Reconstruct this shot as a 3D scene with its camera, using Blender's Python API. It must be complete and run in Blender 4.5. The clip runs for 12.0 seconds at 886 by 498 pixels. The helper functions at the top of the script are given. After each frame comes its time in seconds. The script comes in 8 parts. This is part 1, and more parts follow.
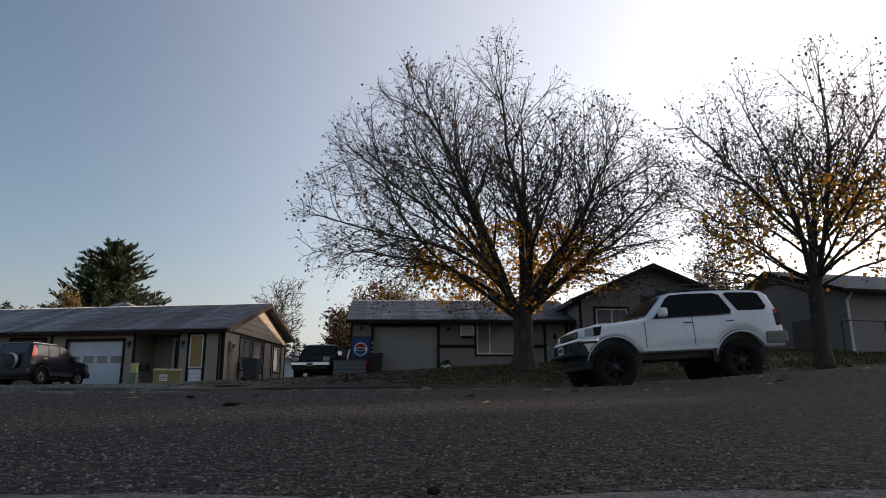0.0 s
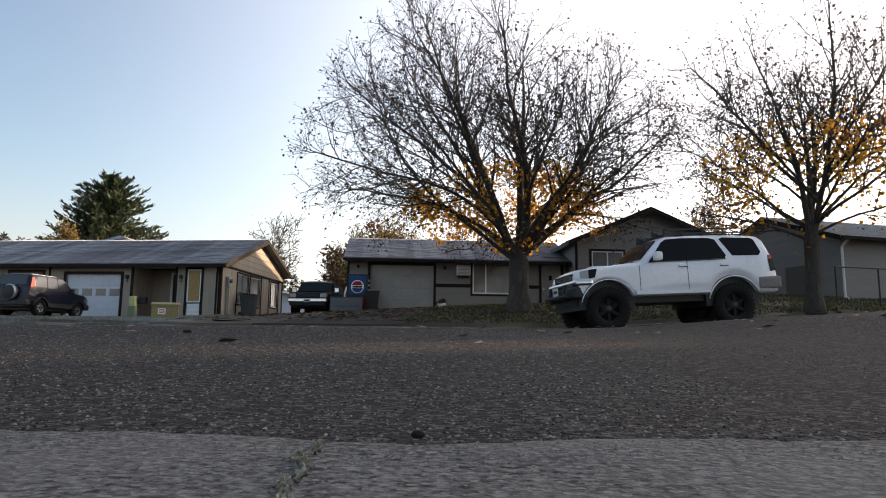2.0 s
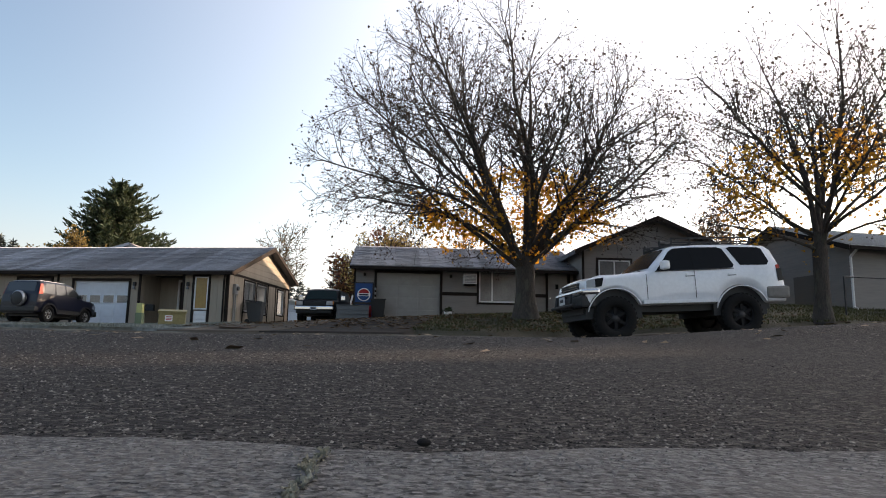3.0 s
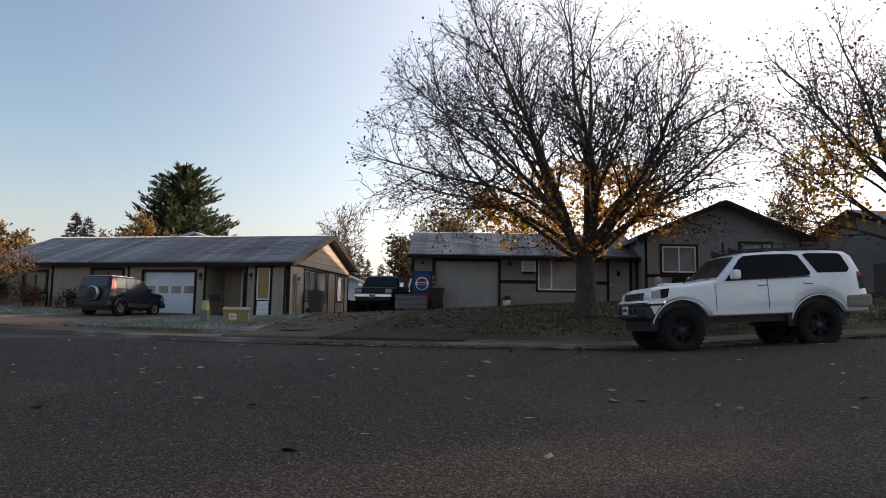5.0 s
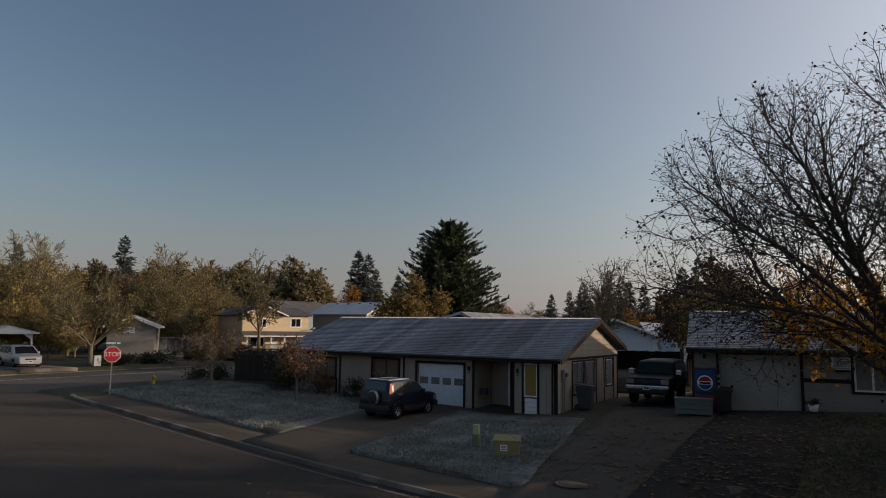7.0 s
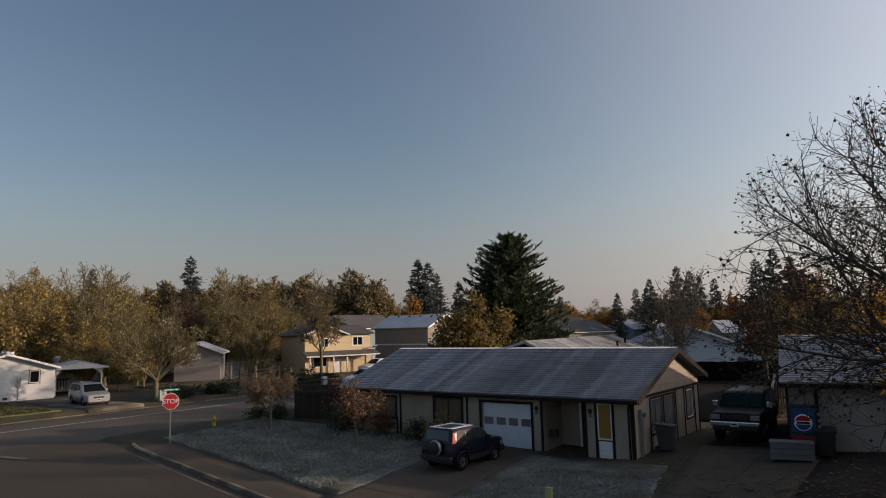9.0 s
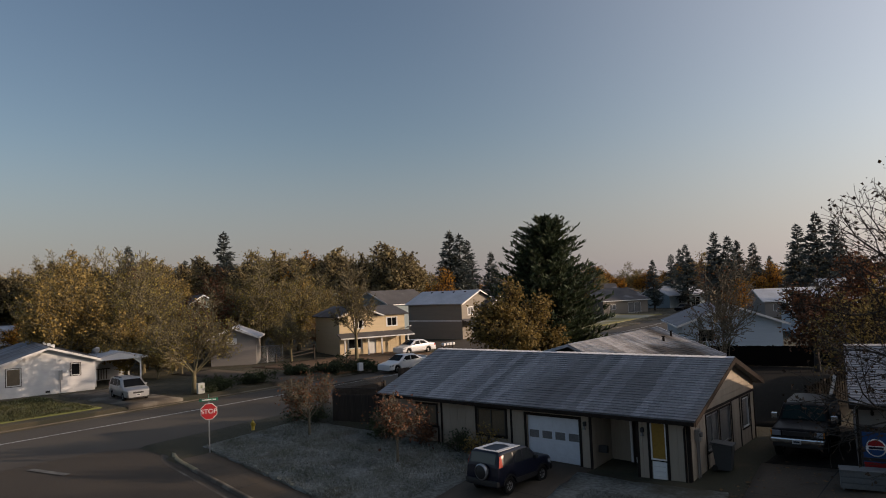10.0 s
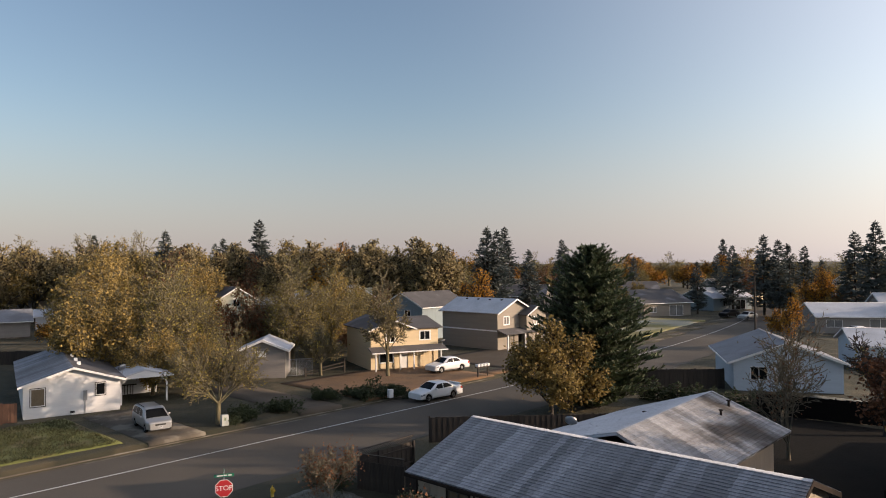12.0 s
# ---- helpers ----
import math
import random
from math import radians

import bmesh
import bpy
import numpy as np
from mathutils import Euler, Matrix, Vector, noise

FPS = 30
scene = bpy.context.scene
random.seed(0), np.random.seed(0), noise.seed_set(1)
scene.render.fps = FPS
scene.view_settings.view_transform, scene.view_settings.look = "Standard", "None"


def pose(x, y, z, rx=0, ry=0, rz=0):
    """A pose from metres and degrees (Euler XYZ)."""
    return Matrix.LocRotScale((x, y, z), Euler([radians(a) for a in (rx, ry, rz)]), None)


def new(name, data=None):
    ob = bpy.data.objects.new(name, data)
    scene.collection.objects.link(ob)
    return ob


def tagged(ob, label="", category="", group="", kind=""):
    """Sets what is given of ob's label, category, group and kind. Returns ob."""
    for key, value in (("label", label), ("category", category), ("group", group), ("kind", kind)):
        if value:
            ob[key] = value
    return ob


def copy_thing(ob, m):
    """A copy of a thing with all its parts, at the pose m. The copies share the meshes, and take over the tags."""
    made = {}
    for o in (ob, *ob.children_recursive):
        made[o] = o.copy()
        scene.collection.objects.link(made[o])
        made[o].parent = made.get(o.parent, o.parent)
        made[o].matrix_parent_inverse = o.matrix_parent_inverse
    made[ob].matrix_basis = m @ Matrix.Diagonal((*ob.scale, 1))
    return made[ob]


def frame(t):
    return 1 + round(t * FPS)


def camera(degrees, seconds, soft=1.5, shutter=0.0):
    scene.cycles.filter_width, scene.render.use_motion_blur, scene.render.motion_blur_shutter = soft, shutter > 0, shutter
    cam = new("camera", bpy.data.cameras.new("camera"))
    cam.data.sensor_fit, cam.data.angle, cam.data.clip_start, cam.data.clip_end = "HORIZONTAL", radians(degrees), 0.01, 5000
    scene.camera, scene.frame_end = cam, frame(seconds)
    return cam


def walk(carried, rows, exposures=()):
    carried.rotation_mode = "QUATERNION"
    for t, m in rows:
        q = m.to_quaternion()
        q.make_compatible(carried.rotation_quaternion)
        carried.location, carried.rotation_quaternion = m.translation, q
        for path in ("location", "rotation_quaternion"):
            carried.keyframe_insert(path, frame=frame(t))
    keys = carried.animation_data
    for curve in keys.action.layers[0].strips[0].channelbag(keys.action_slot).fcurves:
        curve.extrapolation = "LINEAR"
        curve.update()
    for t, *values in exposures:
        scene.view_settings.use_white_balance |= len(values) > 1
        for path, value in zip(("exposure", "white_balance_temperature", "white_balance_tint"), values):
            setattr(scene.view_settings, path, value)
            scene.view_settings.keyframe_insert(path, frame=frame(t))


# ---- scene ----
EXPOSURES = [(0.0, 0.2, 6850, 18.0), (0.6, 0.35, 6900, 18.0), (1.0, 0.6, 7050, 18.0), (1.6, 0.95, 7150, 18.0), (3.0, 1.15, 7150, 18.0), (4.9, 0.85, 7150, 18.0), (5.5, 0.55, 6950, 18.0), (6.0, -0.05, 6750, 17.0), (6.5, -0.42, 6650, 16.0), (7.0, -0.5, 6650, 16.0), (9.0, -0.32, 6750, 18.0), (9.7, -0.35, 6800, 18.0), (11.0, -0.05, 6850, 18.0), (11.5, 0.1, 6850, 18.0), (12.0, 0.35, 6850, 18.0)]
cam = camera(66.0, 12.0, soft=1.0)
PATH = [  # seconds, x, y, z, yaw, pitch, roll
    (0, -0.004, -0.011, 0.15, 5.68, 13.32, -0.42),
    (0.5, 0, -0.008, 0.152, 5.64, 12.68, 0.33),
    (1, 0.004, -0.004, 0.16, 5.58, 9.73, 1.66),
    (1.5, 0.003, 0.004, 0.167, 5.48, 8.23, 1.41),
    (2, 0.008, -0.002, 0.163, 5.47, 8.23, 0.61),
    (2.5, 0.008, -0.004, 0.163, 5.67, 8.8, 1.04),
    (3, 0.008, -0.004, 0.162, 6.03, 8.92, 0.91),
    (3.9, 0.008, -0.004, 0.162, 6.63, 8.92, 0.91),
    (4.8, 0.051, 0.01, 0.724, 9.02, 6.26, 0.89),
    (5, -0.03, 0.119, 1.018, 10.86, 6.15, 0.91),
    (5.5, 0.147, 0.143, 1.771, 15.11, 7.9, 0.93),
    (6, -0.273, 0.418, 2.754, 16.73, 7.7, 1.34),
    (6.5, -0.522, 0.629, 3.691, 25.73, 6.82, 0.63),
    (7, -0.758, 0.983, 4.42, 32.31, 6.55, 0.8),
    (7.2, -0.802, 1.056, 4.623, 32.95, 7.12, 0.85),
    (8.8, -1.414, 2.303, 5.79, 37.55, 6.04, 0.32),
    (9, -1.509, 2.304, 5.956, 37.332, 6.49, -1.604),
    (9.5, -2.067, 2.66, 6.625, 39.03, 5.499, -0.151),
    (10, -2.452, 2.936, 7.884, 39.903, 3.371, -2.492),
    (10.5, -2.721, 3.3, 9.168, 41.183, 2.211, -1.59),
    (11, -3.077, 3.768, 10.323, 41.938, 0.923, -0.702),
    (11.5, -3.568, 4.405, 11.273, 42.991, -0.98, -0.889),
    (12, -4.228, 5.002, 12.004, 43, 1.304, -0.514),
]
walk(cam, [(t, pose(x, y, z, 90 + pitch, 0, yaw) @ pose(0, 0, 0, 0, 0, roll)) for t, x, y, z, yaw, pitch, roll in PATH], EXPOSURES)


# ---- sky and sun ----
SUN_AZ, SUN_EL = 52.5, 11.6  # degrees clockwise from +y, and up
world = bpy.data.worlds.new("world")
scene.world = world
world.use_nodes = True
wn, wl = world.node_tree.nodes, world.node_tree.links
sky = wn.new("ShaderNodeTexSky")
sky.sky_type = "NISHITA"
sky.sun_disc = False
sky.sun_elevation, sky.sun_rotation = radians(SUN_EL), radians(SUN_AZ)
sky.air_density, sky.dust_density, sky.ozone_density = 1.1, 1.1, 2.0
wn["Background"].inputs["Strength"].default_value = 0.14
# morning haze along the horizon
wc, sep, haze = wn.new("ShaderNodeTexCoord"), wn.new("ShaderNodeSeparateXYZ"), wn.new("ShaderNodeMapRange")
wl.new(wc.outputs["Generated"], sep.inputs[0])
haze.interpolation_type = "SMOOTHERSTEP"
haze.inputs["From Min"].default_value, haze.inputs["From Max"].default_value = -0.02, 0.26
haze.inputs["To Min"].default_value, haze.inputs["To Max"].default_value = 0.72, 0.0
wl.new(sep.outputs["Z"], haze.inputs["Value"])
hz = wn.new("ShaderNodeMix")
hz.data_type = "RGBA"
wl.new(haze.outputs[0], hz.inputs["Factor"])
wl.new(sky.outputs[0], hz.inputs[6])
hz.inputs[7].default_value = (2.5, 2.44, 2.75, 1)
# the bright veil of mist round the sun
dot, glow, power, veil = wn.new("ShaderNodeVectorMath"), wn.new("ShaderNodeMapRange"), wn.new("ShaderNodeMath"), wn.new("ShaderNodeMix")
dot.operation, power.operation = "DOT_PRODUCT", "POWER"
dot.inputs[1].default_value = (math.sin(radians(SUN_AZ)) * math.cos(radians(SUN_EL)), math.cos(radians(SUN_AZ)) * math.cos(radians(SUN_EL)), math.sin(radians(SUN_EL)))
wl.new(wc.outputs["Generated"], dot.inputs[0])
glow.inputs["From Min"].default_value, glow.inputs["From Max"].default_value = -0.25, 1.0
wl.new(dot.outputs["Value"], glow.inputs["Value"])
wl.new(glow.outputs[0], power.inputs[0])
power.inputs[1].default_value = 2.6
veil.data_type, veil.blend_type = "RGBA", "ADD"
veil.inputs["Factor"].default_value = 1.0
tint = wn.new("ShaderNodeMix")
tint.data_type = "RGBA"
wl.new(power.outputs[0], tint.inputs["Factor"])
tint.inputs[6].default_value, tint.inputs[7].default_value = (0, 0, 0, 1), (7.6, 7.3, 6.8, 1)
wl.new(hz.outputs[2], veil.inputs[6])
wl.new(tint.outputs[2], veil.inputs[7])
wl.new(veil.outputs[2], wn["Background"].inputs["Color"])
sun_data = bpy.data.lights.new("sun", "SUN")
sun_data.energy, sun_data.angle, sun_data.color = 5.0, radians(0.8), (1.0, 0.80, 0.58)
sun = new("sun", sun_data)
sd = Vector((math.sin(radians(SUN_AZ)) * math.cos(radians(SUN_EL)), math.cos(radians(SUN_AZ)) * math.cos(radians(SUN_EL)), math.sin(radians(SUN_EL))))
sun.matrix_world = Matrix.Translation((20, 40, 40)) @ sd.to_track_quat("Z", "Y").to_matrix().to_4x4()

# ---- materials ----
def material(name, base, rough=0.8, other=None, fine=30.0, coarse=1.5, mix=0.5, bump=0.2, metal=0.0, bumpscale=None, spec=0.5,
             patch=None, patch_scale=0.6, patch_low=0.5, patch_high=0.62, stretch=(1, 1, 1), vary=0.0, through_light=0.0, depth=0.01, specks=0.0, speck_colour=(0.2, 0.19, 0.18), island=0.0):
    """Two scales of noise between two colours, an optional third colour in patches, and fine relief."""
    m = bpy.data.materials.new(name)
    m.use_nodes = True
    n, l = m.node_tree.nodes, m.node_tree.links
    b = n["Principled BSDF"]
    b.inputs["Roughness"].default_value, b.inputs["Metallic"].default_value = rough, metal
    b.inputs["Specular IOR Level"].default_value = spec
    other = other or tuple(c * 0.7 for c in base)
    tc = n.new("ShaderNodeTexCoord")
    mp = n.new("ShaderNodeMapping")
    mp.inputs["Scale"].default_value = stretch
    l.new(tc.outputs["Object"], mp.inputs[0])

    def noise_at(scale, detail):
        t = n.new("ShaderNodeTexNoise")
        t.inputs["Scale"].default_value, t.inputs["Detail"].default_value = scale, detail
        l.new(mp.outputs[0], t.inputs["Vector"])
        return t.outputs["Fac"]

    a, c = noise_at(fine, 4), noise_at(coarse, 5)
    add = n.new("ShaderNodeMath")
    add.operation = "MULTIPLY_ADD"
    add.inputs[1].default_value = 1 - mix
    l.new(a, add.inputs[0])
    mul = n.new("ShaderNodeMath")
    mul.operation = "MULTIPLY"
    mul.inputs[1].default_value = mix
    l.new(c, mul.inputs[0])
    l.new(mul.outputs[0], add.inputs[2])
    ramp = n.new("ShaderNodeMapRange")
    ramp.inputs["From Min"].default_value, ramp.inputs["From Max"].default_value = 0.36, 0.64
    l.new(add.outputs[0], ramp.inputs["Value"])
    mixer = n.new("ShaderNodeMix")
    mixer.data_type = "RGBA"
    l.new(ramp.outputs[0], mixer.inputs["Factor"])
    mixer.inputs[6].default_value, mixer.inputs[7].default_value = (*base, 1), (*other, 1)
    out = mixer.outputs[2]
    if patch:
        pn = noise_at(patch_scale, 6)
        pr = n.new("ShaderNodeMapRange")
        pr.inputs["From Min"].default_value, pr.inputs["From Max"].default_value = patch_low, patch_high
        l.new(pn, pr.inputs["Value"])
        m2 = n.new("ShaderNodeMix")
        m2.data_type = "RGBA"
        l.new(pr.outputs[0], m2.inputs["Factor"])
        l.new(out, m2.inputs[6])
        m2.inputs[7].default_value = (*patch, 1)
        out = m2.outputs[2]
    if specks:
        vo = n.new("ShaderNodeTexVoronoi")
        vo.inputs["Scale"].default_value = specks
        l.new(mp.outputs[0], vo.inputs["Vector"])
        sp = n.new("ShaderNodeSeparateColor")
        l.new(vo.outputs["Color"], sp.inputs[0])
        sr = n.new("ShaderNodeMapRange")
        sr.inputs["From Min"].default_value, sr.inputs["From Max"].default_value = 0.55, 1.0
        sr.inputs["To Max"].default_value = 0.85
        l.new(sp.outputs[0], sr.inputs["Value"])
        m3 = n.new("ShaderNodeMix")
        m3.data_type = "RGBA"
        l.new(sr.outputs[0], m3.inputs["Factor"])
        l.new(out, m3.inputs[6])
        m3.inputs[7].default_value = (*speck_colour, 1)
        out = m3.outputs[2]
    if vary:
        oi = n.new("ShaderNodeObjectInfo")
        vr = n.new("ShaderNodeMapRange")
        vr.inputs["To Min"].default_value, vr.inputs["To Max"].default_value = 1 - vary, 1 + vary
        l.new(oi.outputs["Random"], vr.inputs["Value"])
        hsv = n.new("ShaderNodeHueSaturation")
        l.new(vr.outputs[0], hsv.inputs["Value"])
        l.new(out, hsv.inputs["Color"])
        out = hsv.outputs[0]
    if island:
        ge, ir, ih = n.new("ShaderNodeNewGeometry"), n.new("ShaderNodeMapRange"), n.new("ShaderNodeHueSaturation")
        ir.inputs["To Min"].default_value, ir.inputs["To Max"].default_value = 1 - island, 1 + island
        l.new(ge.outputs["Random Per Island"], ir.inputs["Value"])
        l.new(ir.outputs[0], ih.inputs["Value"])
        l.new(out, ih.inputs["Color"])
        out = ih.outputs[0]
    l.new(out, b.inputs["Base Color"])
    if bump:
        bp = n.new("ShaderNodeBump")
        bp.inputs["Strength"].default_value, bp.inputs["Distance"].default_value = bump, depth
        l.new(noise_at(bumpscale or fine, 5), bp.inputs["Height"])
        l.new(bp.outputs[0], b.inputs["Normal"])
    if through_light:
        tr = n.new("ShaderNodeBsdfTranslucent")
        l.new(out, tr.inputs["Color"])
        sh = n.new("ShaderNodeMixShader")
        sh.inputs[0].default_value = through_light
        l.new(b.outputs[0], sh.inputs[1])
        l.new(tr.outputs[0], sh.inputs[2])
        l.new(sh.outputs[0], n["Material Output"].inputs["Surface"])
    return m


def plain(name, base, rough=0.5, metal=0.0, coat=0.0, spec=0.5, dirt=0.12):
    m = material(name, base, rough, tuple(c * (1 - dirt) for c in base), fine=18, coarse=1.2, bump=0.03, metal=metal, spec=spec)
    m.node_tree.nodes["Principled BSDF"].inputs["Coat Weight"].default_value = coat
    return m


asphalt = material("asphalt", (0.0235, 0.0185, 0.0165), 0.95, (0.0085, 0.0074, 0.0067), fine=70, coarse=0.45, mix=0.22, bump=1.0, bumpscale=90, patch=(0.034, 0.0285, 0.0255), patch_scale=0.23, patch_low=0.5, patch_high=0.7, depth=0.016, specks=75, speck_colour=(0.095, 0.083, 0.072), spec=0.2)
# westwards the colour turns paler, standing in for sunlight near the junction
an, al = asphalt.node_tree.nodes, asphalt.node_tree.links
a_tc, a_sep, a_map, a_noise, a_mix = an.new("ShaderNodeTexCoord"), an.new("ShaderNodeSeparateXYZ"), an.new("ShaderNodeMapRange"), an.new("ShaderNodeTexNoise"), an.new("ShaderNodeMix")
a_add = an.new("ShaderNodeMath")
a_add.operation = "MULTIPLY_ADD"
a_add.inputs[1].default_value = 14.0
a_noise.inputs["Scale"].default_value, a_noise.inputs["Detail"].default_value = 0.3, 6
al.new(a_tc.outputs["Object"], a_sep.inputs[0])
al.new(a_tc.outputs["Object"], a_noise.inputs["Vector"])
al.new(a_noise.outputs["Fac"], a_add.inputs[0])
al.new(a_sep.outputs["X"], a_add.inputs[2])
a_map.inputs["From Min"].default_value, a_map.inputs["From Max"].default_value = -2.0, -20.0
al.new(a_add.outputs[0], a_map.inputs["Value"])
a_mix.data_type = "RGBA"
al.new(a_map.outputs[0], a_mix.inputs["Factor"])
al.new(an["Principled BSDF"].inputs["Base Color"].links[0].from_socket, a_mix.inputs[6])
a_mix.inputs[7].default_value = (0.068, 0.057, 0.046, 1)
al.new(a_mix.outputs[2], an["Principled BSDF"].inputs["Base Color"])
asphalt_main = material("asphalt_main", (0.112, 0.097, 0.08), 0.92, (0.075, 0.065, 0.054), spec=0.2, fine=30, coarse=0.15, bump=0.4, bumpscale=60, patch=(0.07, 0.062, 0.054), patch_scale=0.09)
concrete = material("concrete", (0.115, 0.098, 0.078), 0.9, (0.06, 0.051, 0.041), spec=0.2, fine=26, coarse=0.8, bump=0.35, bumpscale=60, patch=(0.16, 0.145, 0.12), patch_scale=0.7)
drive_mat = material("driveway_concrete", (0.105, 0.088, 0.07), 0.95, (0.068, 0.058, 0.047), spec=0.1, fine=20, coarse=0.5, bump=0.3, patch=(0.085, 0.07, 0.055), patch_scale=0.5)
dark_drive = material("dark_asphalt_drive", (0.050, 0.040, 0.034), 0.95, (0.029, 0.024, 0.021), spec=0.1, fine=24, coarse=0.5, bump=0.4, patch=(0.05, 0.042, 0.035), patch_scale=0.6)
exposed = material("exposed_concrete", (0.14, 0.132, 0.122), 0.92, (0.028, 0.026, 0.024), spec=0.15, fine=75, coarse=2.0, mix=0.12, bump=1.0, bumpscale=70, depth=0.012, patch=(0.12, 0.11, 0.10), patch_scale=1.4, specks=130, speck_colour=(0.20, 0.19, 0.18))
walk_mat = material("pavement_concrete", (0.095, 0.08, 0.062), 0.95, (0.058, 0.048, 0.038), spec=0.15, fine=20, coarse=0.6, bump=0.3, patch=(0.08, 0.064, 0.047), patch_scale=0.6)
grass_mat = material("grass_ground", (0.042, 0.038, 0.018), 0.95, (0.026, 0.026, 0.013), fine=14, coarse=0.5, bump=0.9, bumpscale=40, depth=0.04, patch=(0.075, 0.06, 0.032), patch_scale=0.35)
frost_grass = material("frosted_grass", (0.23, 0.245, 0.235), 0.9, (0.055, 0.06, 0.043), fine=7, coarse=0.7, mix=0.45, bump=1.0, bumpscale=35, depth=0.06, patch=(0.07, 0.06, 0.035), patch_scale=0.55, patch_low=0.5, patch_high=0.68)
bare_mat = material("bare_earth_leaves", (0.17, 0.09, 0.04), 0.95, (0.08, 0.05, 0.027), fine=12, coarse=0.5, bump=0.7, depth=0.03)
siding_tan = material("tan_siding", (0.36, 0.305, 0.245), 0.8, (0.30, 0.255, 0.205), spec=0.2, fine=3, coarse=0.5, bump=0.15, stretch=(6, 6, 0.5))
siding_grey = material("grey_siding", (0.235, 0.215, 0.20), 0.75, (0.19, 0.175, 0.165), fine=3, coarse=0.5, bump=0.15, stretch=(0.6, 0.6, 6))
trim_dark = material("dark_brown_trim", (0.030, 0.023, 0.020), 0.85, (0.019, 0.015, 0.013), bump=0.1, spec=0.08)
white_paint = material("white_paint", (0.72, 0.72, 0.71), 0.55, (0.62, 0.62, 0.62), fine=8, coarse=0.8, bump=0.05)
garage_white = material("garage_door_white", (0.62, 0.66, 0.72), 0.5, (0.55, 0.58, 0.63), fine=6, coarse=0.7, bump=0.04)
garage_grey = material("garage_door_grey", (0.33, 0.32, 0.30), 0.6, (0.28, 0.27, 0.255), fine=5, coarse=0.6, bump=0.05)
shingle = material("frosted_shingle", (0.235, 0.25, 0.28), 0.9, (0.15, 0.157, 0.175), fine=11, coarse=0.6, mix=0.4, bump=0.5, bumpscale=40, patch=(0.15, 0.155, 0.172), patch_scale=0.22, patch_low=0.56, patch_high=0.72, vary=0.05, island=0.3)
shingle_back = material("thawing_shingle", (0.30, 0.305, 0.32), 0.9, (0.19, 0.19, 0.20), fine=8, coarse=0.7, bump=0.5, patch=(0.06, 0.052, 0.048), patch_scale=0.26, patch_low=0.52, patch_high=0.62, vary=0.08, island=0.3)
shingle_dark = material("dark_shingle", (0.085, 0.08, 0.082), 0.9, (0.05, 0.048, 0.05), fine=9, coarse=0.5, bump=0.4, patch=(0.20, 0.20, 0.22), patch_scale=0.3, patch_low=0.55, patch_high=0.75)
shingle_frost = material("white_frost_shingle", (0.50, 0.52, 0.56), 0.9, (0.36, 0.375, 0.41), fine=7, coarse=0.5, bump=0.4)
glass_dark = plain("dark_glass", (0.008, 0.009, 0.010), 0.16, spec=0.08)
glass_curtain = plain("curtained_glass", (0.20, 0.20, 0.20), 0.15, spec=0.6, dirt=0.4)
glass_tan = plain("blind_behind_glass", (0.16, 0.125, 0.085), 0.25, dirt=0.3)
glass_yellow = plain("amber_glass", (0.30, 0.175, 0.03), 0.3, dirt=0.3)
black_mat = plain("black_plastic", (0.012, 0.012, 0.013), 0.6)
rubber = material("tyre_rubber", (0.009, 0.009, 0.0095), 0.95, (0.015, 0.014, 0.013), bump=0.3, spec=0.15)
chrome = plain("chrome", (0.62, 0.62, 0.63), 0.18, metal=1.0)
steel = plain("galvanised_steel", (0.32, 0.33, 0.34), 0.45, metal=0.8)
bumper_grey = plain("bumper_grey", (0.16, 0.15, 0.135), 0.65, dirt=0.3)
car_white = plain("white_car_paint", (0.70, 0.71, 0.73), 0.28, coat=0.7)
car_black = plain("black_car_paint", (0.005, 0.005, 0.006), 0.4, coat=0.0, spec=0.12)
car_navy = plain("navy_car_paint", (0.006, 0.008, 0.020), 0.3, coat=0.0, spec=0.3)
car_silver = plain("silver_car_paint", (0.36, 0.37, 0.38), 0.35, metal=0.5, coat=0.5)
lamp_glass = plain("headlamp_glass", (0.22, 0.24, 0.27), 0.12, coat=0.6)
lamp_red = plain("red_lamp_lens", (0.36, 0.025, 0.012), 0.4, spec=0.15)
lamp_amber = plain("amber_lens", (0.5, 0.16, 0.02), 0.25)
plate_mat = plain("plate_white", (0.55, 0.56, 0.58), 0.4)
bark = material("bark", (0.062, 0.049, 0.04), 0.95, (0.024, 0.02, 0.017), fine=22, coarse=2.5, bump=0.9, stretch=(2, 2, 0.5), depth=0.03, patch=(0.062, 0.056, 0.042), patch_scale=3, patch_low=0.55)
bark_pale = material("pale_bark", (0.17, 0.145, 0.10), 0.95, (0.10, 0.085, 0.06), fine=14, coarse=2.5, bump=0.6, stretch=(2, 2, 0.5))
twig_olive = material("olive_twigs", (0.17, 0.14, 0.075), 0.9, (0.10, 0.085, 0.05), fine=10, coarse=1.5, bump=0.4)
leaf_dead = material("dead_leaf", (0.06, 0.036, 0.02), 0.8, (0.03, 0.02, 0.012), fine=5, bump=0, through_light=0.25, island=0.4)
leaf_orange = material("orange_leaf", (0.44, 0.19, 0.02), 0.7, (0.52, 0.30, 0.035), fine=3, coarse=0.6, bump=0, through_light=0.7, island=0.35)
leaf_brown = material("brown_leaf", (0.31, 0.222, 0.066), 0.8, (0.22, 0.15, 0.045), fine=2, coarse=0.4, bump=0, through_light=0.3, vary=0.2, island=0.3)
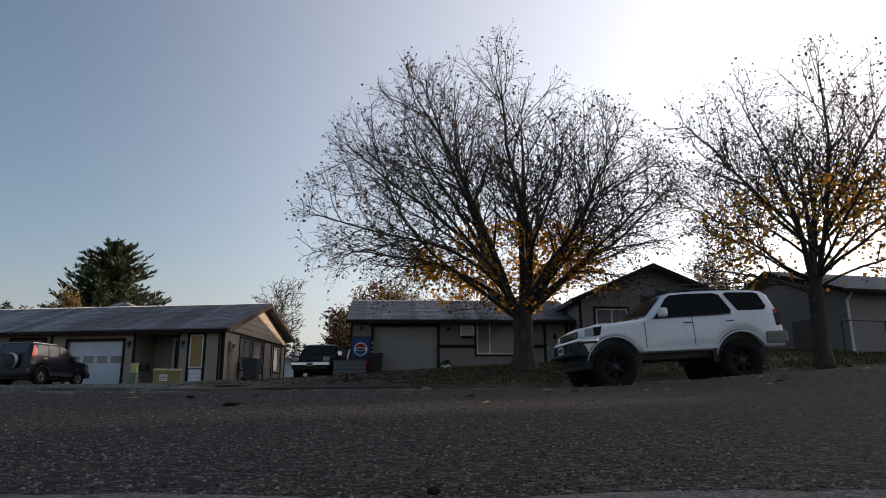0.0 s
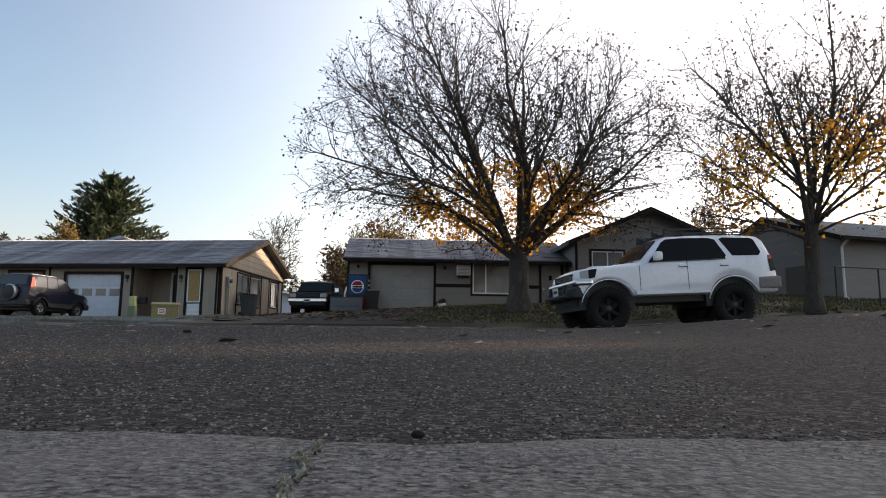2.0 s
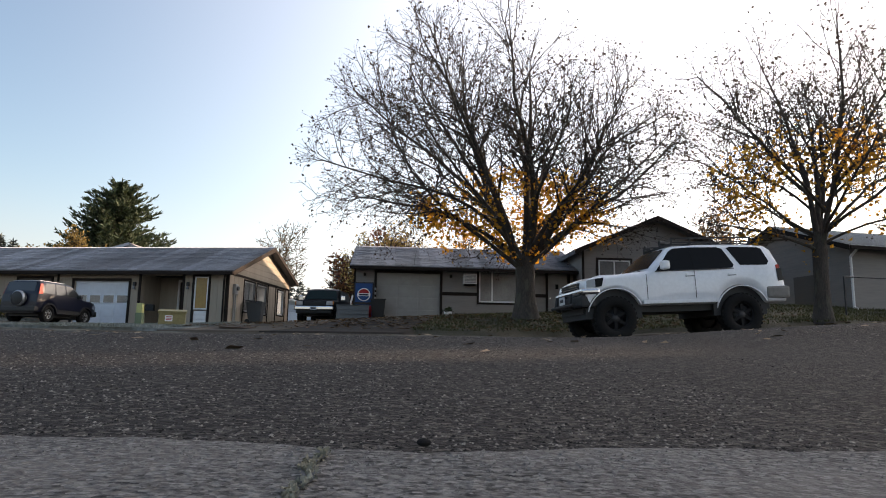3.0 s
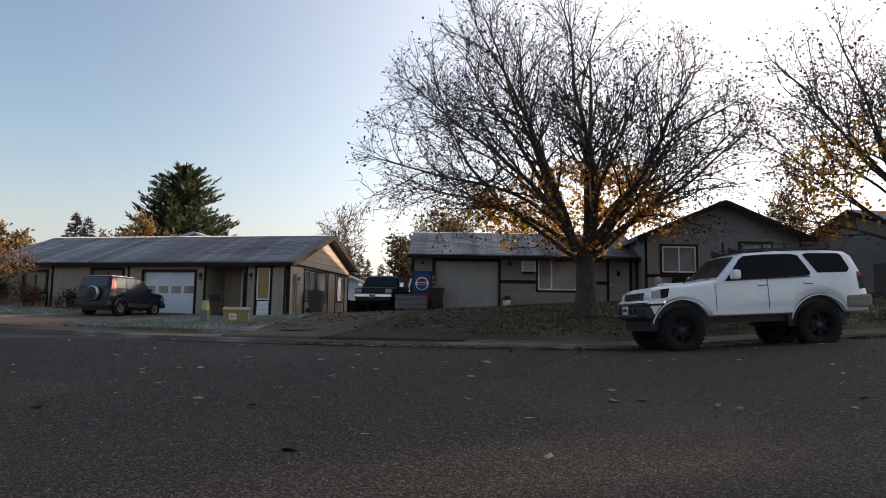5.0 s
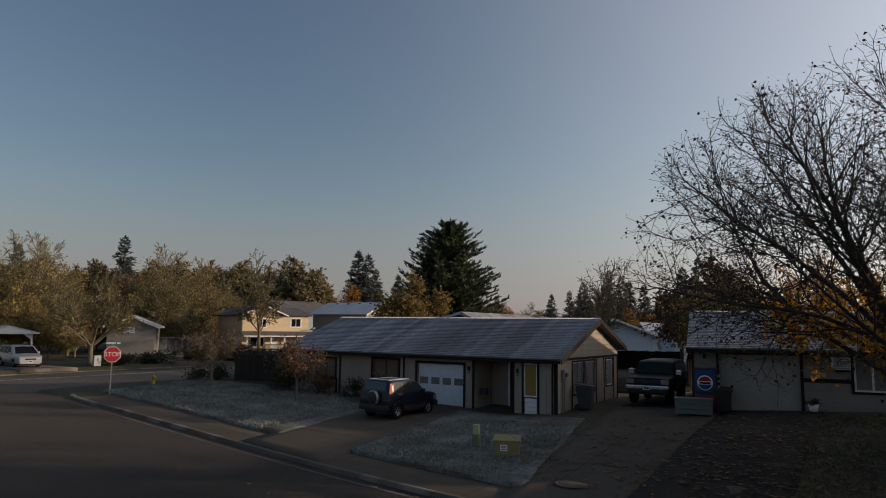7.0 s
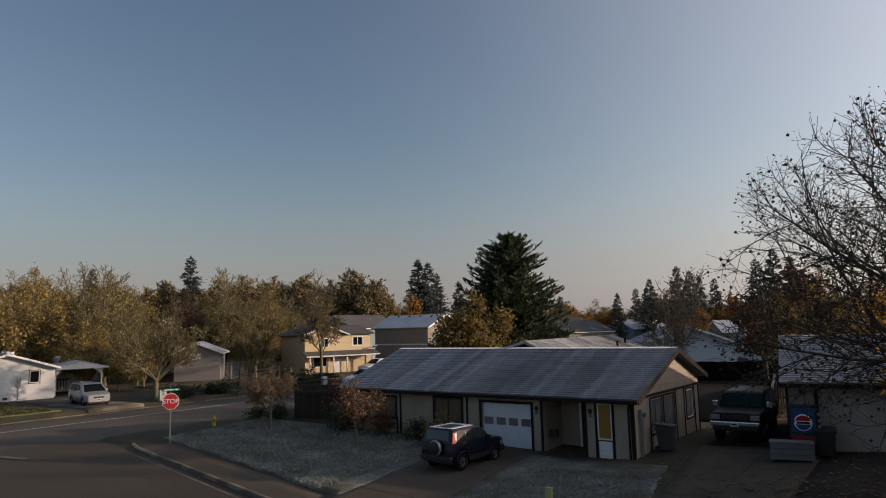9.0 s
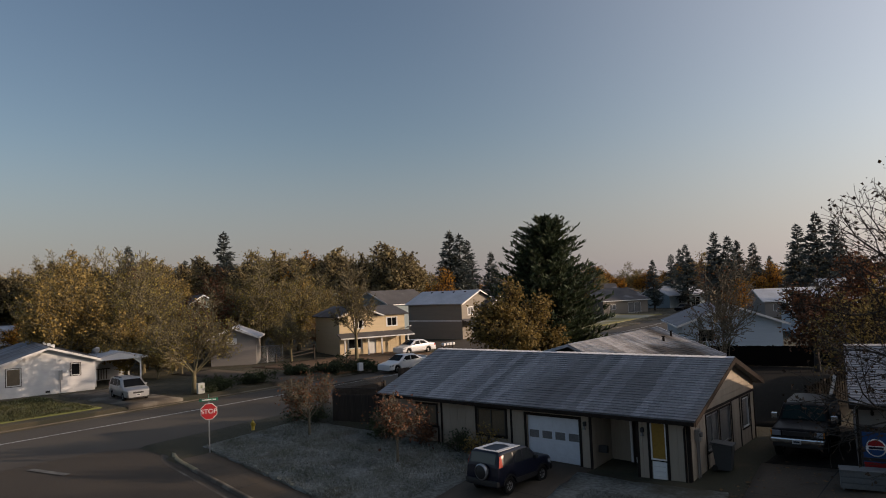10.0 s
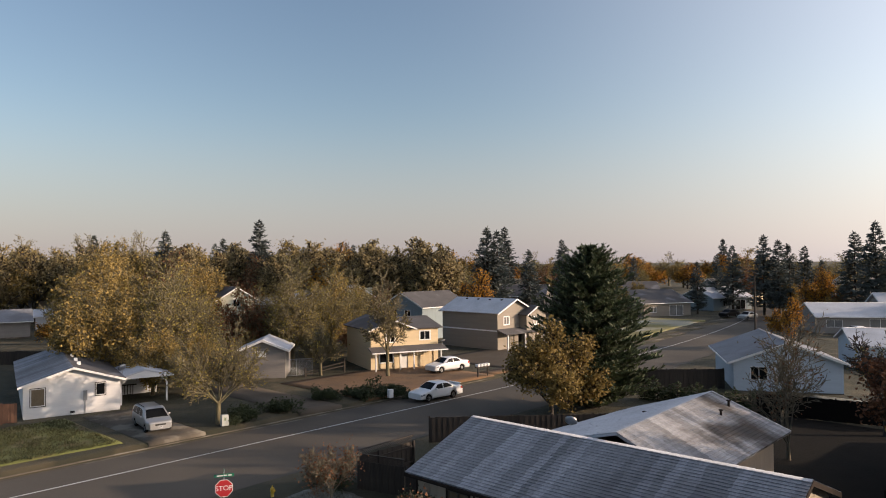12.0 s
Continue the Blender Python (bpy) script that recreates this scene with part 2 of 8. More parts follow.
leaf_gold = material("gold_leaf", (0.46, 0.24, 0.03), 0.75, (0.32, 0.14, 0.02), fine=2, coarse=0.5, bump=0, through_light=0.4, island=0.4)
leaf_rust = material("rust_leaf", (0.21, 0.095, 0.045), 0.8, (0.10, 0.04, 0.02), fine=2, coarse=0.6, bump=0, through_light=0.3, island=0.45)
leaf_olive = material("olive_leaf", (0.34, 0.285, 0.07), 0.8, (0.25, 0.20, 0.05), fine=2, coarse=0.4, bump=0, through_light=0.3, vary=0.2, island=0.3)
needle = material("conifer_needles", (0.072, 0.095, 0.045), 0.75, (0.038, 0.054, 0.026), fine=3, coarse=0.5, bump=0, through_light=0.2, island=0.45)
# paler and bluer than the near needles: distance haze mixed into the colour
needle_hazed = material("hazed_conifer_needles", (0.085, 0.10, 0.095), 0.85, (0.06, 0.075, 0.072), fine=2, coarse=0.4, bump=0, through_light=0.15, vary=0.2, island=0.35)
shrub_green = material("shrub_leaf", (0.045, 0.06, 0.02), 0.75, (0.025, 0.034, 0.013), fine=4, coarse=0.9, bump=0, through_light=0.2)
# fallen leaves, browner and darker to carry the shade below the street trees
leaf_litter = material("shaded_leaf_litter", (0.15, 0.085, 0.032), 0.85, (0.07, 0.04, 0.018), fine=3, coarse=0.5, bump=0, through_light=0.15, island=0.5)
bronze_frame = plain("bronze_window_frame", (0.055, 0.045, 0.036), 0.5)
rim_black = plain("black_alloy", (0.006, 0.006, 0.007), 0.55, spec=0.15)
fence_wood = material("weathered_fence", (0.042, 0.033, 0.026), 0.9, (0.024, 0.019, 0.016), fine=6, stretch=(5, 5, 0.4), bump=0.3, vary=0.2)

# ---- builders ----
def smooth(v):
    v = min(1.0, max(0.0, v))
    return v * v * (3 - 2 * v)


def mesh_of(bm, mat, name="mesh"):
    me = bpy.data.meshes.new(name)
    bm.normal_update()
    bm.to_mesh(me)
    bm.free()
    for k in mat if isinstance(mat, (list, tuple)) else [mat]:
        me.materials.append(k)
    return me


def data_of(verts, faces, mat, name="mesh", soft_shade=False):
    me = bpy.data.meshes.new(name)
    me.from_pydata(verts, [], faces)
    if soft_shade:
        me.polygons.foreach_set("use_smooth", [True] * len(me.polygons))
    me.materials.append(mat)
    return me


def part(name, bm, mat, parent, label="", at=None, kind=""):
    ob = new(name, bm if isinstance(bm, bpy.types.Mesh) else mesh_of(bm, mat, name))
    ob.parent = parent
    if at is not None:
        ob.matrix_basis = at
    return tagged(ob, label=label, kind=kind)


def thing(name, label, category, at=None, group="", kind=""):
    ob = new(name)
    ob.empty_display_size = 0.3
    if at is not None:
        ob.matrix_basis = at
    return tagged(ob, label, category, group, kind)


def box(bm, x0, x1, y0, y1, z0, z1, bevel=0.0, m=None):
    r = bmesh.ops.create_cube(bm, size=1.0)
    vs = r["verts"]
    for v in vs:
        v.co = Vector((x0 + (v.co.x + 0.5) * (x1 - x0), y0 + (v.co.y + 0.5) * (y1 - y0), z0 + (v.co.z + 0.5) * (z1 - z0)))
        if m:
            v.co = m @ v.co
    if bevel:
        es = {e for v in vs for e in v.link_edges}
        bmesh.ops.bevel(bm, geom=list(es), offset=bevel, segments=2, affect="EDGES", profile=0.6)
    return bm


def boxed(x0, x1, y0, y1, z0, z1, bevel=0.0, m=None):
    return box(bmesh.new(), x0, x1, y0, y1, z0, z1, bevel, m)


def tube(bm, a, b, r0, r1=None, n=10, caps=True):
    a, b = Vector(a), Vector(b)
    d = b - a
    m = Matrix.Translation((a + b) / 2) @ d.to_track_quat("Z", "Y").to_matrix().to_4x4()
    bmesh.ops.create_cone(bm, cap_ends=caps, segments=n, radius1=r0, radius2=r0 if r1 is None else r1, depth=d.length, matrix=m)
    return bm


def tubed(a, b, r0, r1=None, n=10):
    return tube(bmesh.new(), a, b, r0, r1, n)


def slab(corners, thick):
    """A plate whose top has these corners (anticlockwise from above), as thick as given below it."""
    bm = bmesh.new()
    p = [Vector(c) for c in corners]
    nrm = (p[1] - p[0]).cross(p[2] - p[0]).normalized()
    top = [bm.verts.new(v) for v in p]
    low = [bm.verts.new(v - nrm * thick) for v in p]
    bm.faces.new(top)
    bm.faces.new(low[::-1])
    for i in range(len(p)):
        j = (i + 1) % len(p)
        bm.faces.new((top[i], low[i], low[j], top[j]))
    return bm


def prism(points, y0, y1):
    """A plate from points in the x-z plane, from y0 to y1."""
    bm = bmesh.new()
    a = [bm.verts.new((x, y0, z)) for x, z in points]
    b = [bm.verts.new((x, y1, z)) for x, z in points]
    bm.faces.new(a)
    bm.faces.new(b[::-1])
    for i in range(len(a)):
        j = (i + 1) % len(a)
        bm.faces.new((a[i], b[i], b[j], a[j]))
    bmesh.ops.recalc_face_normals(bm, faces=bm.faces)
    return bm


def wall(length, height, thick, openings=(), groove=0.0):
    """A wall along x from 0, its outer face at y = 0 and its body behind, with openings (x0, x1, z0, z1) through it: one closed mesh. groove: the pitch of vertical board joints."""
    cuts = {0.0, round(length, 4)} | {round(o[k], 4) for o in openings for k in (0, 1)}
    joints = set()
    if groove:
        k = int(length / groove)
        for i in range(1, k):
            x = length * i / k
            if all(abs(x - c) > 0.05 for c in cuts):
                joints |= {round(x - 0.008, 4), round(x + 0.008, 4)}
    xs = sorted(cuts | joints)
    zs = sorted({0.0, round(height, 4)} | {round(o[k], 4) for o in openings for k in (2, 3)})

    def solid(i, j):
        if not (0 <= i < len(xs) - 1 and 0 <= j < len(zs) - 1):
            return False
        x, z = (xs[i] + xs[i + 1]) / 2, (zs[j] + zs[j + 1]) / 2
        return not any(o[0] < x < o[1] and o[2] < z < o[3] for o in openings)

    bm = bmesh.new()
    made = {}

    def vert(x, y, z):
        key = (round(x, 4), round(y, 4), round(z, 4))
        if key not in made:
            made[key] = bm.verts.new(key)
        return made[key]

    def depth(i):
        return 0.012 if xs[i] in joints and xs[i + 1] in joints and xs[i + 1] - xs[i] < 0.03 else 0.0

    for i in range(len(xs) - 1):
        d = depth(i)
        for j in range(len(zs) - 1):
            if not solid(i, j):
                continue
            x0, x1, z0, z1 = xs[i], xs[i + 1], zs[j], zs[j + 1]
            bm.faces.new((vert(x0, d, z0), vert(x1, d, z0), vert(x1, d, z1), vert(x0, d, z1)))
            bm.faces.new((vert(x0, thick, z1), vert(x1, thick, z1), vert(x1, thick, z0), vert(x0, thick, z0)))
            for (a, b), (p, q) in (((i - 1, j), ((x0, z1), (x0, z0))), ((i + 1, j), ((x1, z0), (x1, z1))), ((i, j - 1), ((x0, z0), (x1, z0))), ((i, j + 1), ((x1, z1), (x0, z1)))):
                if not solid(a, b):
                    bm.faces.new((vert(p[0], d, p[1]), vert(p[0], thick, p[1]), vert(q[0], thick, q[1]), vert(q[0], d, q[1])))
                elif a != i and d < depth(a):
                    e = depth(a)
                    bm.faces.new((vert(p[0], d, p[1]), vert(p[0], e, p[1]), vert(q[0], e, q[1]), vert(q[0], d, q[1])))
    return bm


def frame_of(w, h, bar=0.06, depth=0.05, mid=()):
    """A window or door frame in the x-z plane, w by h, with upright bars at the fractions in mid."""
    bm = bmesh.new()
    box(bm, 0, w, 0, depth, 0, bar)
    box(bm, 0, w, 0, depth, h - bar, h)
    box(bm, 0, bar, 0, depth, bar, h - bar)
    box(bm, w - bar, w, 0, depth, bar, h - bar)
    for f in mid:
        box(bm, w * f - bar / 2, w * f + bar / 2, 0, depth, bar, h - bar)
    return bm


def window(parent, x, z, w, h, frame_mat, pane_mat, y=0.0, mid=(0.5,), bar=0.05, label="", turn=None, trim=None, trim_w=0.09):
    """A window set into a wall: trim boards, frame and panes."""
    base = (turn or Matrix()) @ Matrix.Translation((x, y, z))
    win = part("window", frame_of(w, h, bar, 0.07, mid), frame_mat, parent, label, at=base @ Matrix.Translation((0, -0.015, 0)))
    edges = [0.0, *mid, 1.0]
    for a, b in zip(edges, edges[1:]):
        part("pane", boxed(a * w + bar / 2, b * w - bar / 2, 0.045, 0.055, bar / 2, h - bar / 2), pane_mat, win)
    if trim:
        part("trim", frame_of(w + 2 * trim_w, h + 2 * trim_w, trim_w - 0.004, 0.03), trim, parent, at=base @ Matrix.Translation((-trim_w, -0.03, -trim_w)))
    return win


def courses(roof, p0, p1, p2, p3, mat, step=0.18, tab=0.36, lift=0.024, most=60, name="shingle_course"):
    """Overlapping shingle courses on a slope: p0-p1 is the eave, p3-p2 the upper edge, seen from outside."""
    p0, p1, p2, p3 = (Vector(p) for p in (p0, p1, p2, p3))
    up = ((p3 - p0) + (p2 - p1)) / 2
    nrm = (p1 - p0).cross(p3 - p0).normalized()
    k = max(1, min(most, int(up.length / step)))
    rng = random.Random(7)
    for i in range(k):
        f0, f1 = i / k, min(1.0, (i + 1.12) / k)
        a, b = p0.lerp(p3, f0), p1.lerp(p2, f0)
        c, d = p0.lerp(p3, f1), p1.lerp(p2, f1)
        span = (b - a).length
        n = max(1, int(span / tab))
        verts, faces = [], []
        cuts = [0.0] + sorted(min(1, max(0, (j + rng.uniform(-0.2, 0.2)) / n)) for j in range(1, n)) + [1.0]
        for s, e in zip(cuts, cuts[1:]):
            low = lift + rng.choice((0.0, 0.0, 0.006, 0.009))
            q = len(verts)
            drop = (p0 - p3).normalized() * rng.uniform(0, 0.012)
            verts += [a.lerp(b, s) + nrm * low + drop, a.lerp(b, e) + nrm * low + drop, c.lerp(d, e) + nrm * 0.004, c.lerp(d, s) + nrm * 0.004, a.lerp(b, s) + drop, a.lerp(b, e) + drop]
            faces += [(q, q + 1, q + 2, q + 3), (q + 4, q + 5, q + 1, q)]
        part(name, data_of(verts, faces, mat, name), mat, roof)

# ---- the lie of the land ----
def far_kerb(x):
    s, b = (0.17, 1.0) if x < -4 else (0.30, 0.8)
    return 14.3 + math.sqrt((s * (x + 4)) ** 2 + b * b) - b


def near_kerb(x):
    return far_kerb(x) - 13.5


def main_centre(y):
    return -39.7 - 0.0012 * max(0.0, y - 50) ** 2 if y < 260 else -39.7 - 52.9 - 0.5 * (y - 260)


MAIN_HALF = 5.4


def street_level(x, y):
    """The height of the road surface, and of the land before its lawns."""
    z = 0.5 * smooth((y + 1) / 15.5) + 0.62 * smooth((-x - 6) / 28)
    z += 0.062 * max(0.0, min(x, 9.0) - 1.0) * smooth((x + 1) / 5) * smooth((y + 6) / 12)
    return z


def land(x, y):
    """The height of the lawns and yards."""
    z = street_level(x, y)
    d = y - far_kerb(x)
    if d > 0:
        lawn = 0.12 + 0.042 * min(d, 13.0) + 0.05 * max(0.0, min(x, 2.0) + 13.0) * smooth(d / 10)
        z += lawn
    elif y < near_kerb(x):
        z += 0.02
    far = max(smooth((y - 33) / 14), smooth((-x - 30) / 7))
    return z * (1 - far) + (1.3 if x > main_centre(y) else 1.42) * far


def in_road(x, y, grow=0.0):
    return (near_kerb(x) + grow < y < far_kerb(x) - grow and x > -36) or abs(x - main_centre(y)) < MAIN_HALF - grow


def road_level(x, y):
    f = smooth((-x - 27) / 6)
    return street_level(x, y) * (1 - f) + 1.12 * f


def strip(rows, mat, name):
    """A sheet from rows of points."""
    verts, faces, w = [p for r in rows for p in r], [], len(rows[0])
    for i in range(len(rows) - 1):
        for j in range(w - 1):
            a = i * w + j
            faces.append((a, a + 1, a + w + 1, a + w))
    return data_of(verts, faces, mat, name, True)


def spaced(lo, hi, near_lo, near_hi, fine, grow):
    out, s = list(np.arange(near_lo, near_hi, fine)), fine
    v = near_hi
    while v < hi:
        out.append(v)
        s *= grow
        v += s
    out.append(hi)
    s, v = fine, near_lo
    while v > lo:
        s *= grow
        v -= s
        out.append(max(v, lo))
    return sorted(set(float(v) for v in out))


gx, gy = spaced(-3200, 3200, -52, 22, 0.55, 1.22), spaced(-3000, 4000, -4, 46, 0.5, 1.2)


def ground_height(x, y):
    if in_road(x, y, 0.1):
        return road_level(x, y) - 0.14
    d = y - far_kerb(x)
    if (-0.2 < d < 2.0 and x > -30) or (abs(x) < 9.6 and -8.5 < y < near_kerb(x) + 0.6):
        return land(x, y) - 0.12
    bumps = 0.02 * noise.noise((x * 0.7, y * 0.7, 0.0))
    return land(x, y) + bumps + (0.006 * max(0.0, math.hypot(x, y) - 350) if math.hypot(x, y) < 1800 else 8.7)


ground_rows = [[(x, y, ground_height(x, y)) for x in gx] for y in gy]
ground = tagged(new("ground", strip(ground_rows, grass_mat, "ground")), "grass ground with bare and brown patches", "ground", kind="structure")

# the side street that bends past the houses
rows = []
for x in np.arange(-35.2, 60.1, 0.7):
    n0, k0 = near_kerb(x) - 1.4, far_kerb(x)
    rows.append([(x, n0 + (k0 - n0) * f, road_level(x, n0 + (k0 - n0) * f) + 0.06 * math.sin(math.pi * f)) for f in np.linspace(1, 0, 18)])
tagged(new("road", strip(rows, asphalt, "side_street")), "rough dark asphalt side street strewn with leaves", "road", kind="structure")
# the main road
rows = []
for y in [*np.arange(-120, 100, 2.0), *np.arange(100, 700, 12.0)]:
    c = main_centre(y)
    rows.append([(c + MAIN_HALF * f, y, 1.12 + 0.07 * (1 - f * f) + 0.004) for f in np.linspace(-1, 1, 9)])
tagged(new("road", strip(rows, asphalt_main, "main_road")), "dark asphalt main road crossing the side street", "road", kind="structure")


def corner_path():
    """The kerb from far right, round the corner, up the main road."""
    pts = [(float(x), far_kerb(x)) for x in np.arange(40, -29.7, -0.8)]
    x0, y0 = pts[-1]
    x1, y1 = -34.3, 25.5
    for f in np.linspace(0.08, 1, 14):
        pts.append(((1 - f) ** 2 * x0 + 2 * f * (1 - f) * -34.4 + f * f * x1, (1 - f) ** 2 * y0 + 2 * f * (1 - f) * 18.6 + f * f * y1))
    pts += [(main_centre(y) + MAIN_HALF, float(y)) for y in np.arange(26.5, 140, 1.2)]
    return pts


def along(pts, profile, level, mat, name, label, category, side=1.0):
    """A profile of (across, up) drawn along a path on the ground; across grows to the path's right."""
    rows = []
    for i, (x, y) in enumerate(pts):
        a, b = pts[max(0, i - 1)], pts[min(len(pts) - 1, i + 1)]
        dx, dy = b[0] - a[0], b[1] - a[1]
        n = math.hypot(dx, dy)
        rx, ry = side * dy / n, -side * dx / n
        z = level(x, y)
        rows.append([(x + rx * u, y + ry * u, z + v) for u, v in profile])
    return tagged(new(name, strip(rows, mat, name)), label, category, kind="structure")


KERB = ((-0.45, 0.012), (-0.02, -0.012), (0.0, 0.075), (0.03, 0.1), (0.16, 0.105), (0.17, 0.0))
WALKWAY = ((0.16, 0.107), (0.9, 0.118), (1.65, 0.13), (1.66, -0.03))
path = corner_path()
along(path, KERB, road_level, concrete, "kerb", "worn concrete kerb and gutter", "kerb")
along(path, WALKWAY, road_level, walk_mat, "pavement", "narrow concrete pavement behind the kerb", "pavement")
west = [(main_centre(y) - MAIN_HALF, float(y)) for y in np.arange(-60, 140, 1.5)]
along(west, KERB, lambda x, y: 1.13, concrete, "kerb", "concrete kerb along the main road", "kerb", side=-1)
along(west, WALKWAY, lambda x, y: 1.13, concrete, "pavement", "concrete pavement along the main road", "pavement", side=-1)
# the concrete apron from which the camera starts
rows = []
def crowned(x, y):
    """The road surface with its crown."""
    n0, k0 = near_kerb(x) - 1.4, far_kerb(x)
    return road_level(x, y) + 0.06 * math.sin(math.pi * min(1, max(0, (y - n0) / (k0 - n0))))


def apron_edge(x):
    return 0.93 + 0.25 * max(0.0, x) + 0.05 * noise.noise((x * 3, 0, 0)) + 0.02 * noise.noise((x * 14, 0, 5))


for x in [*np.arange(-9, -2, 0.3), *np.arange(-2, 2, 0.04), *np.arange(2, 9.1, 0.3)]:
    e = apron_edge(x)
    rows.append([(x, e + 0.05, crowned(x, e + 0.05) - 0.002), (x, e, crowned(x, e) + 0.006), (x, e - 0.25, crowned(x, e - 0.25) + 0.010), (x, e - 1.0, 0.035), (x, -4.0, 0.035), (x, -9.0, 0.05)])
tagged(new("pavement", strip(rows, exposed, "apron")), "coarse exposed-aggregate concrete apron with a mossy joint", "pavement", kind="structure")


def sheet(name, x0, x1, y0, y1, mat, label, category, lift=0.012, kx=1.0, ky=1.0, near=(0.0, 0.0), edge=None, level=land, ragged=0.0):
    """A paved or planted area that lies on the land, with its rim turned down into it; near moves the ends of its near side along x, ragged frays its rim."""
    rows = []
    n, m = max(2, int((y1 - y0) / ky)), max(2, int((x1 - x0) / kx))
    for i in range(n + 1):
        y = y0 + (y1 - y0) * i / n
        r = []
        for j in range(m + 1):
            a, b = x0 + near[0] * (1 - i / n), x1 + near[1] * (1 - i / n)
            x = a + (b - a) * j / m
            yy = edge(x) + (y1 - edge(x)) * i / n if edge else y
            if ragged and (i in (0, n) or j in (0, m)):
                x += ragged * noise.noise((x * 2.3, yy * 2.3, 1.0))
                yy += ragged * noise.noise((x * 2.3, yy * 2.3, 7.0))
            r.append((x, yy, level(x, yy) + lift))
        rows.append([(r[0][0] - 0.03, r[0][1], r[0][2] - 0.2)] + r + [(r[-1][0] + 0.03, r[-1][1], r[-1][2] - 0.2)])
    rows = [[(x, y - 0.03, z - 0.2) for x, y, z in rows[0]]] + rows + [[(x, y + 0.03, z - 0.2) for x, y, z in rows[-1]]]
    return tagged(new(name, strip(rows, mat, name)), label, category, kind="structure")


lawn_edge = lambda x: far_kerb(x) + 1.63
sheet("lawn", -31.0, -18.2, 19.0, 25.2, frost_grass, "frosted pale lawn in front of the long house", "lawn", 0.02, 0.3, 0.3, near=(0.0, 0.9), edge=lawn_edge, ragged=0.12)
sheet("lawn", -14.9, -9.7, 18.0, 24.8, frost_grass, "frosted strip of lawn between two driveways", "lawn", 0.02, 0.3, 0.3, near=(0.9, 1.7), edge=lawn_edge, ragged=0.12)
sheet("driveway", -18.4, -14.7, 16.0, 25.6, drive_mat, "short concrete driveway of the long house", "driveway", 0.012, 0.5, 0.5, near=(0.9, 0.9), edge=lambda x: far_kerb(x) + 0.2)
sheet("driveway", -9.7, -5.6, 16.0, 28.4, drive_mat, "wide worn concrete driveway strewn with leaves", "driveway", 0.014, 0.5, 0.5, near=(1.7, 0.0), edge=lambda x: far_kerb(x) + 0.2)
sheet("driveway", -5.55, -2.4, 16.0, 28.4, dark_drive, "dark patched asphalt half of the driveway", "driveway", 0.014, 0.5, 0.5, edge=lambda x: far_kerb(x) + 0.2)
# the last strip is darkened: shade between the walls put into the colour
sheet("driveway", -9.6, -6.3, 28.4, 36.0, material("shaded_strip", (0.024, 0.02, 0.017), 0.95, (0.014, 0.012, 0.01), fine=18, coarse=0.6, bump=0.4, spec=0.1), "narrow strip between two houses, shade put into its colour", "driveway", 0.01, 0.5, 0.5)

# ---- houses ----
def side_turn(side, w, d):
    return {"f": Matrix(), "r": pose(w, 0, 0, 0, 0, 90), "b": pose(w, d, 0, 0, 0, 180), "l": pose(0, d, 0, 0, 0, -90)}[side]


def gable_roof(house, x0, x1, y0, y1, eave, ridge, mat, fascia, over=0.4, thick=0.13, rows_front=0, rows_back=0, label="", ridge_mat=None, apex=None):
    """Two slopes with their ridge along x over the span y0 to y1, at apex if it is off the middle; eave is the front edge's height."""
    ym = (y0 + y1) / 2 if apex is None else apex
    a0, a1 = x0 - over, x1 + over
    tilt = (ridge - eave) / (ym - y0 + over)
    front = [(a0, y0 - over, eave), (a1, y0 - over, eave), (a1, ym, ridge), (a0, ym, ridge)]
    low = ridge - tilt * (y1 + over - ym)
    back = [(a1, y1 + over, low), (a0, y1 + over, low), (a0, ym, ridge), (a1, ym, ridge)]
    roof = part("roof", slab(front, thick), mat, house, label)
    rear = part("roof", slab(back, thick), mat, house, label)
    if rows_front:
        courses(roof, *front, mat, most=rows_front)
    if rows_back:
        courses(rear, *back, mat, most=rows_back)
    for x in (a0 - 0.02, a1):
        bm = bmesh.new()
        for s, e in ((front[0], front[3]), (back[1], back[2])):
            q = [(x, s[1], s[2] - 0.19), (x, e[1], e[2] - 0.19), (x, e[1], e[2] - 0.004), (x, s[1], s[2] - 0.004)]
            v = [bm.verts.new(p) for p in q] + [bm.verts.new((p[0] + 0.02, p[1], p[2])) for p in q]
            for f in ((0, 1, 2, 3), (7, 6, 5, 4), (0, 4, 5, 1), (1, 5, 6, 2), (2, 6, 7, 3), (3, 7, 4, 0)):
                bm.faces.new([v[i] for i in f])
        bmesh.ops.recalc_face_normals(bm, faces=bm.faces)
        part("bargeboard", bm, fascia, house)
    part("gutter", boxed(a0, a1, y0 - over - 0.09, y0 - over - 0.005, eave - 0.16, eave - 0.03, 0.015), fascia, house)
    part("gutter", boxed(a0, a1, y1 + over + 0.005, y1 + over + 0.09, low - 0.16, low - 0.03, 0.015), fascia, house)
    k, rows = max(4, int((a1 - a0) / 0.3)), []
    for i in range(k):
        for x, up in ((a0 + (a1 - a0) * i / k, 0.022), (a0 + (a1 - a0) * (i + 0.97) / k, 0.036)):
            rows.append([(x, ym - 0.14, ridge + up - 0.14 * tilt), (x, ym, ridge + up + 0.004), (x, ym + 0.14, ridge + up - 0.14 * tilt)])
    bm = strip([[p for p in r[::-1]] for r in rows], ridge_mat or mat, "ridge_cap")
    part("ridge_cap", bm, ridge_mat or mat, house)
    return roof


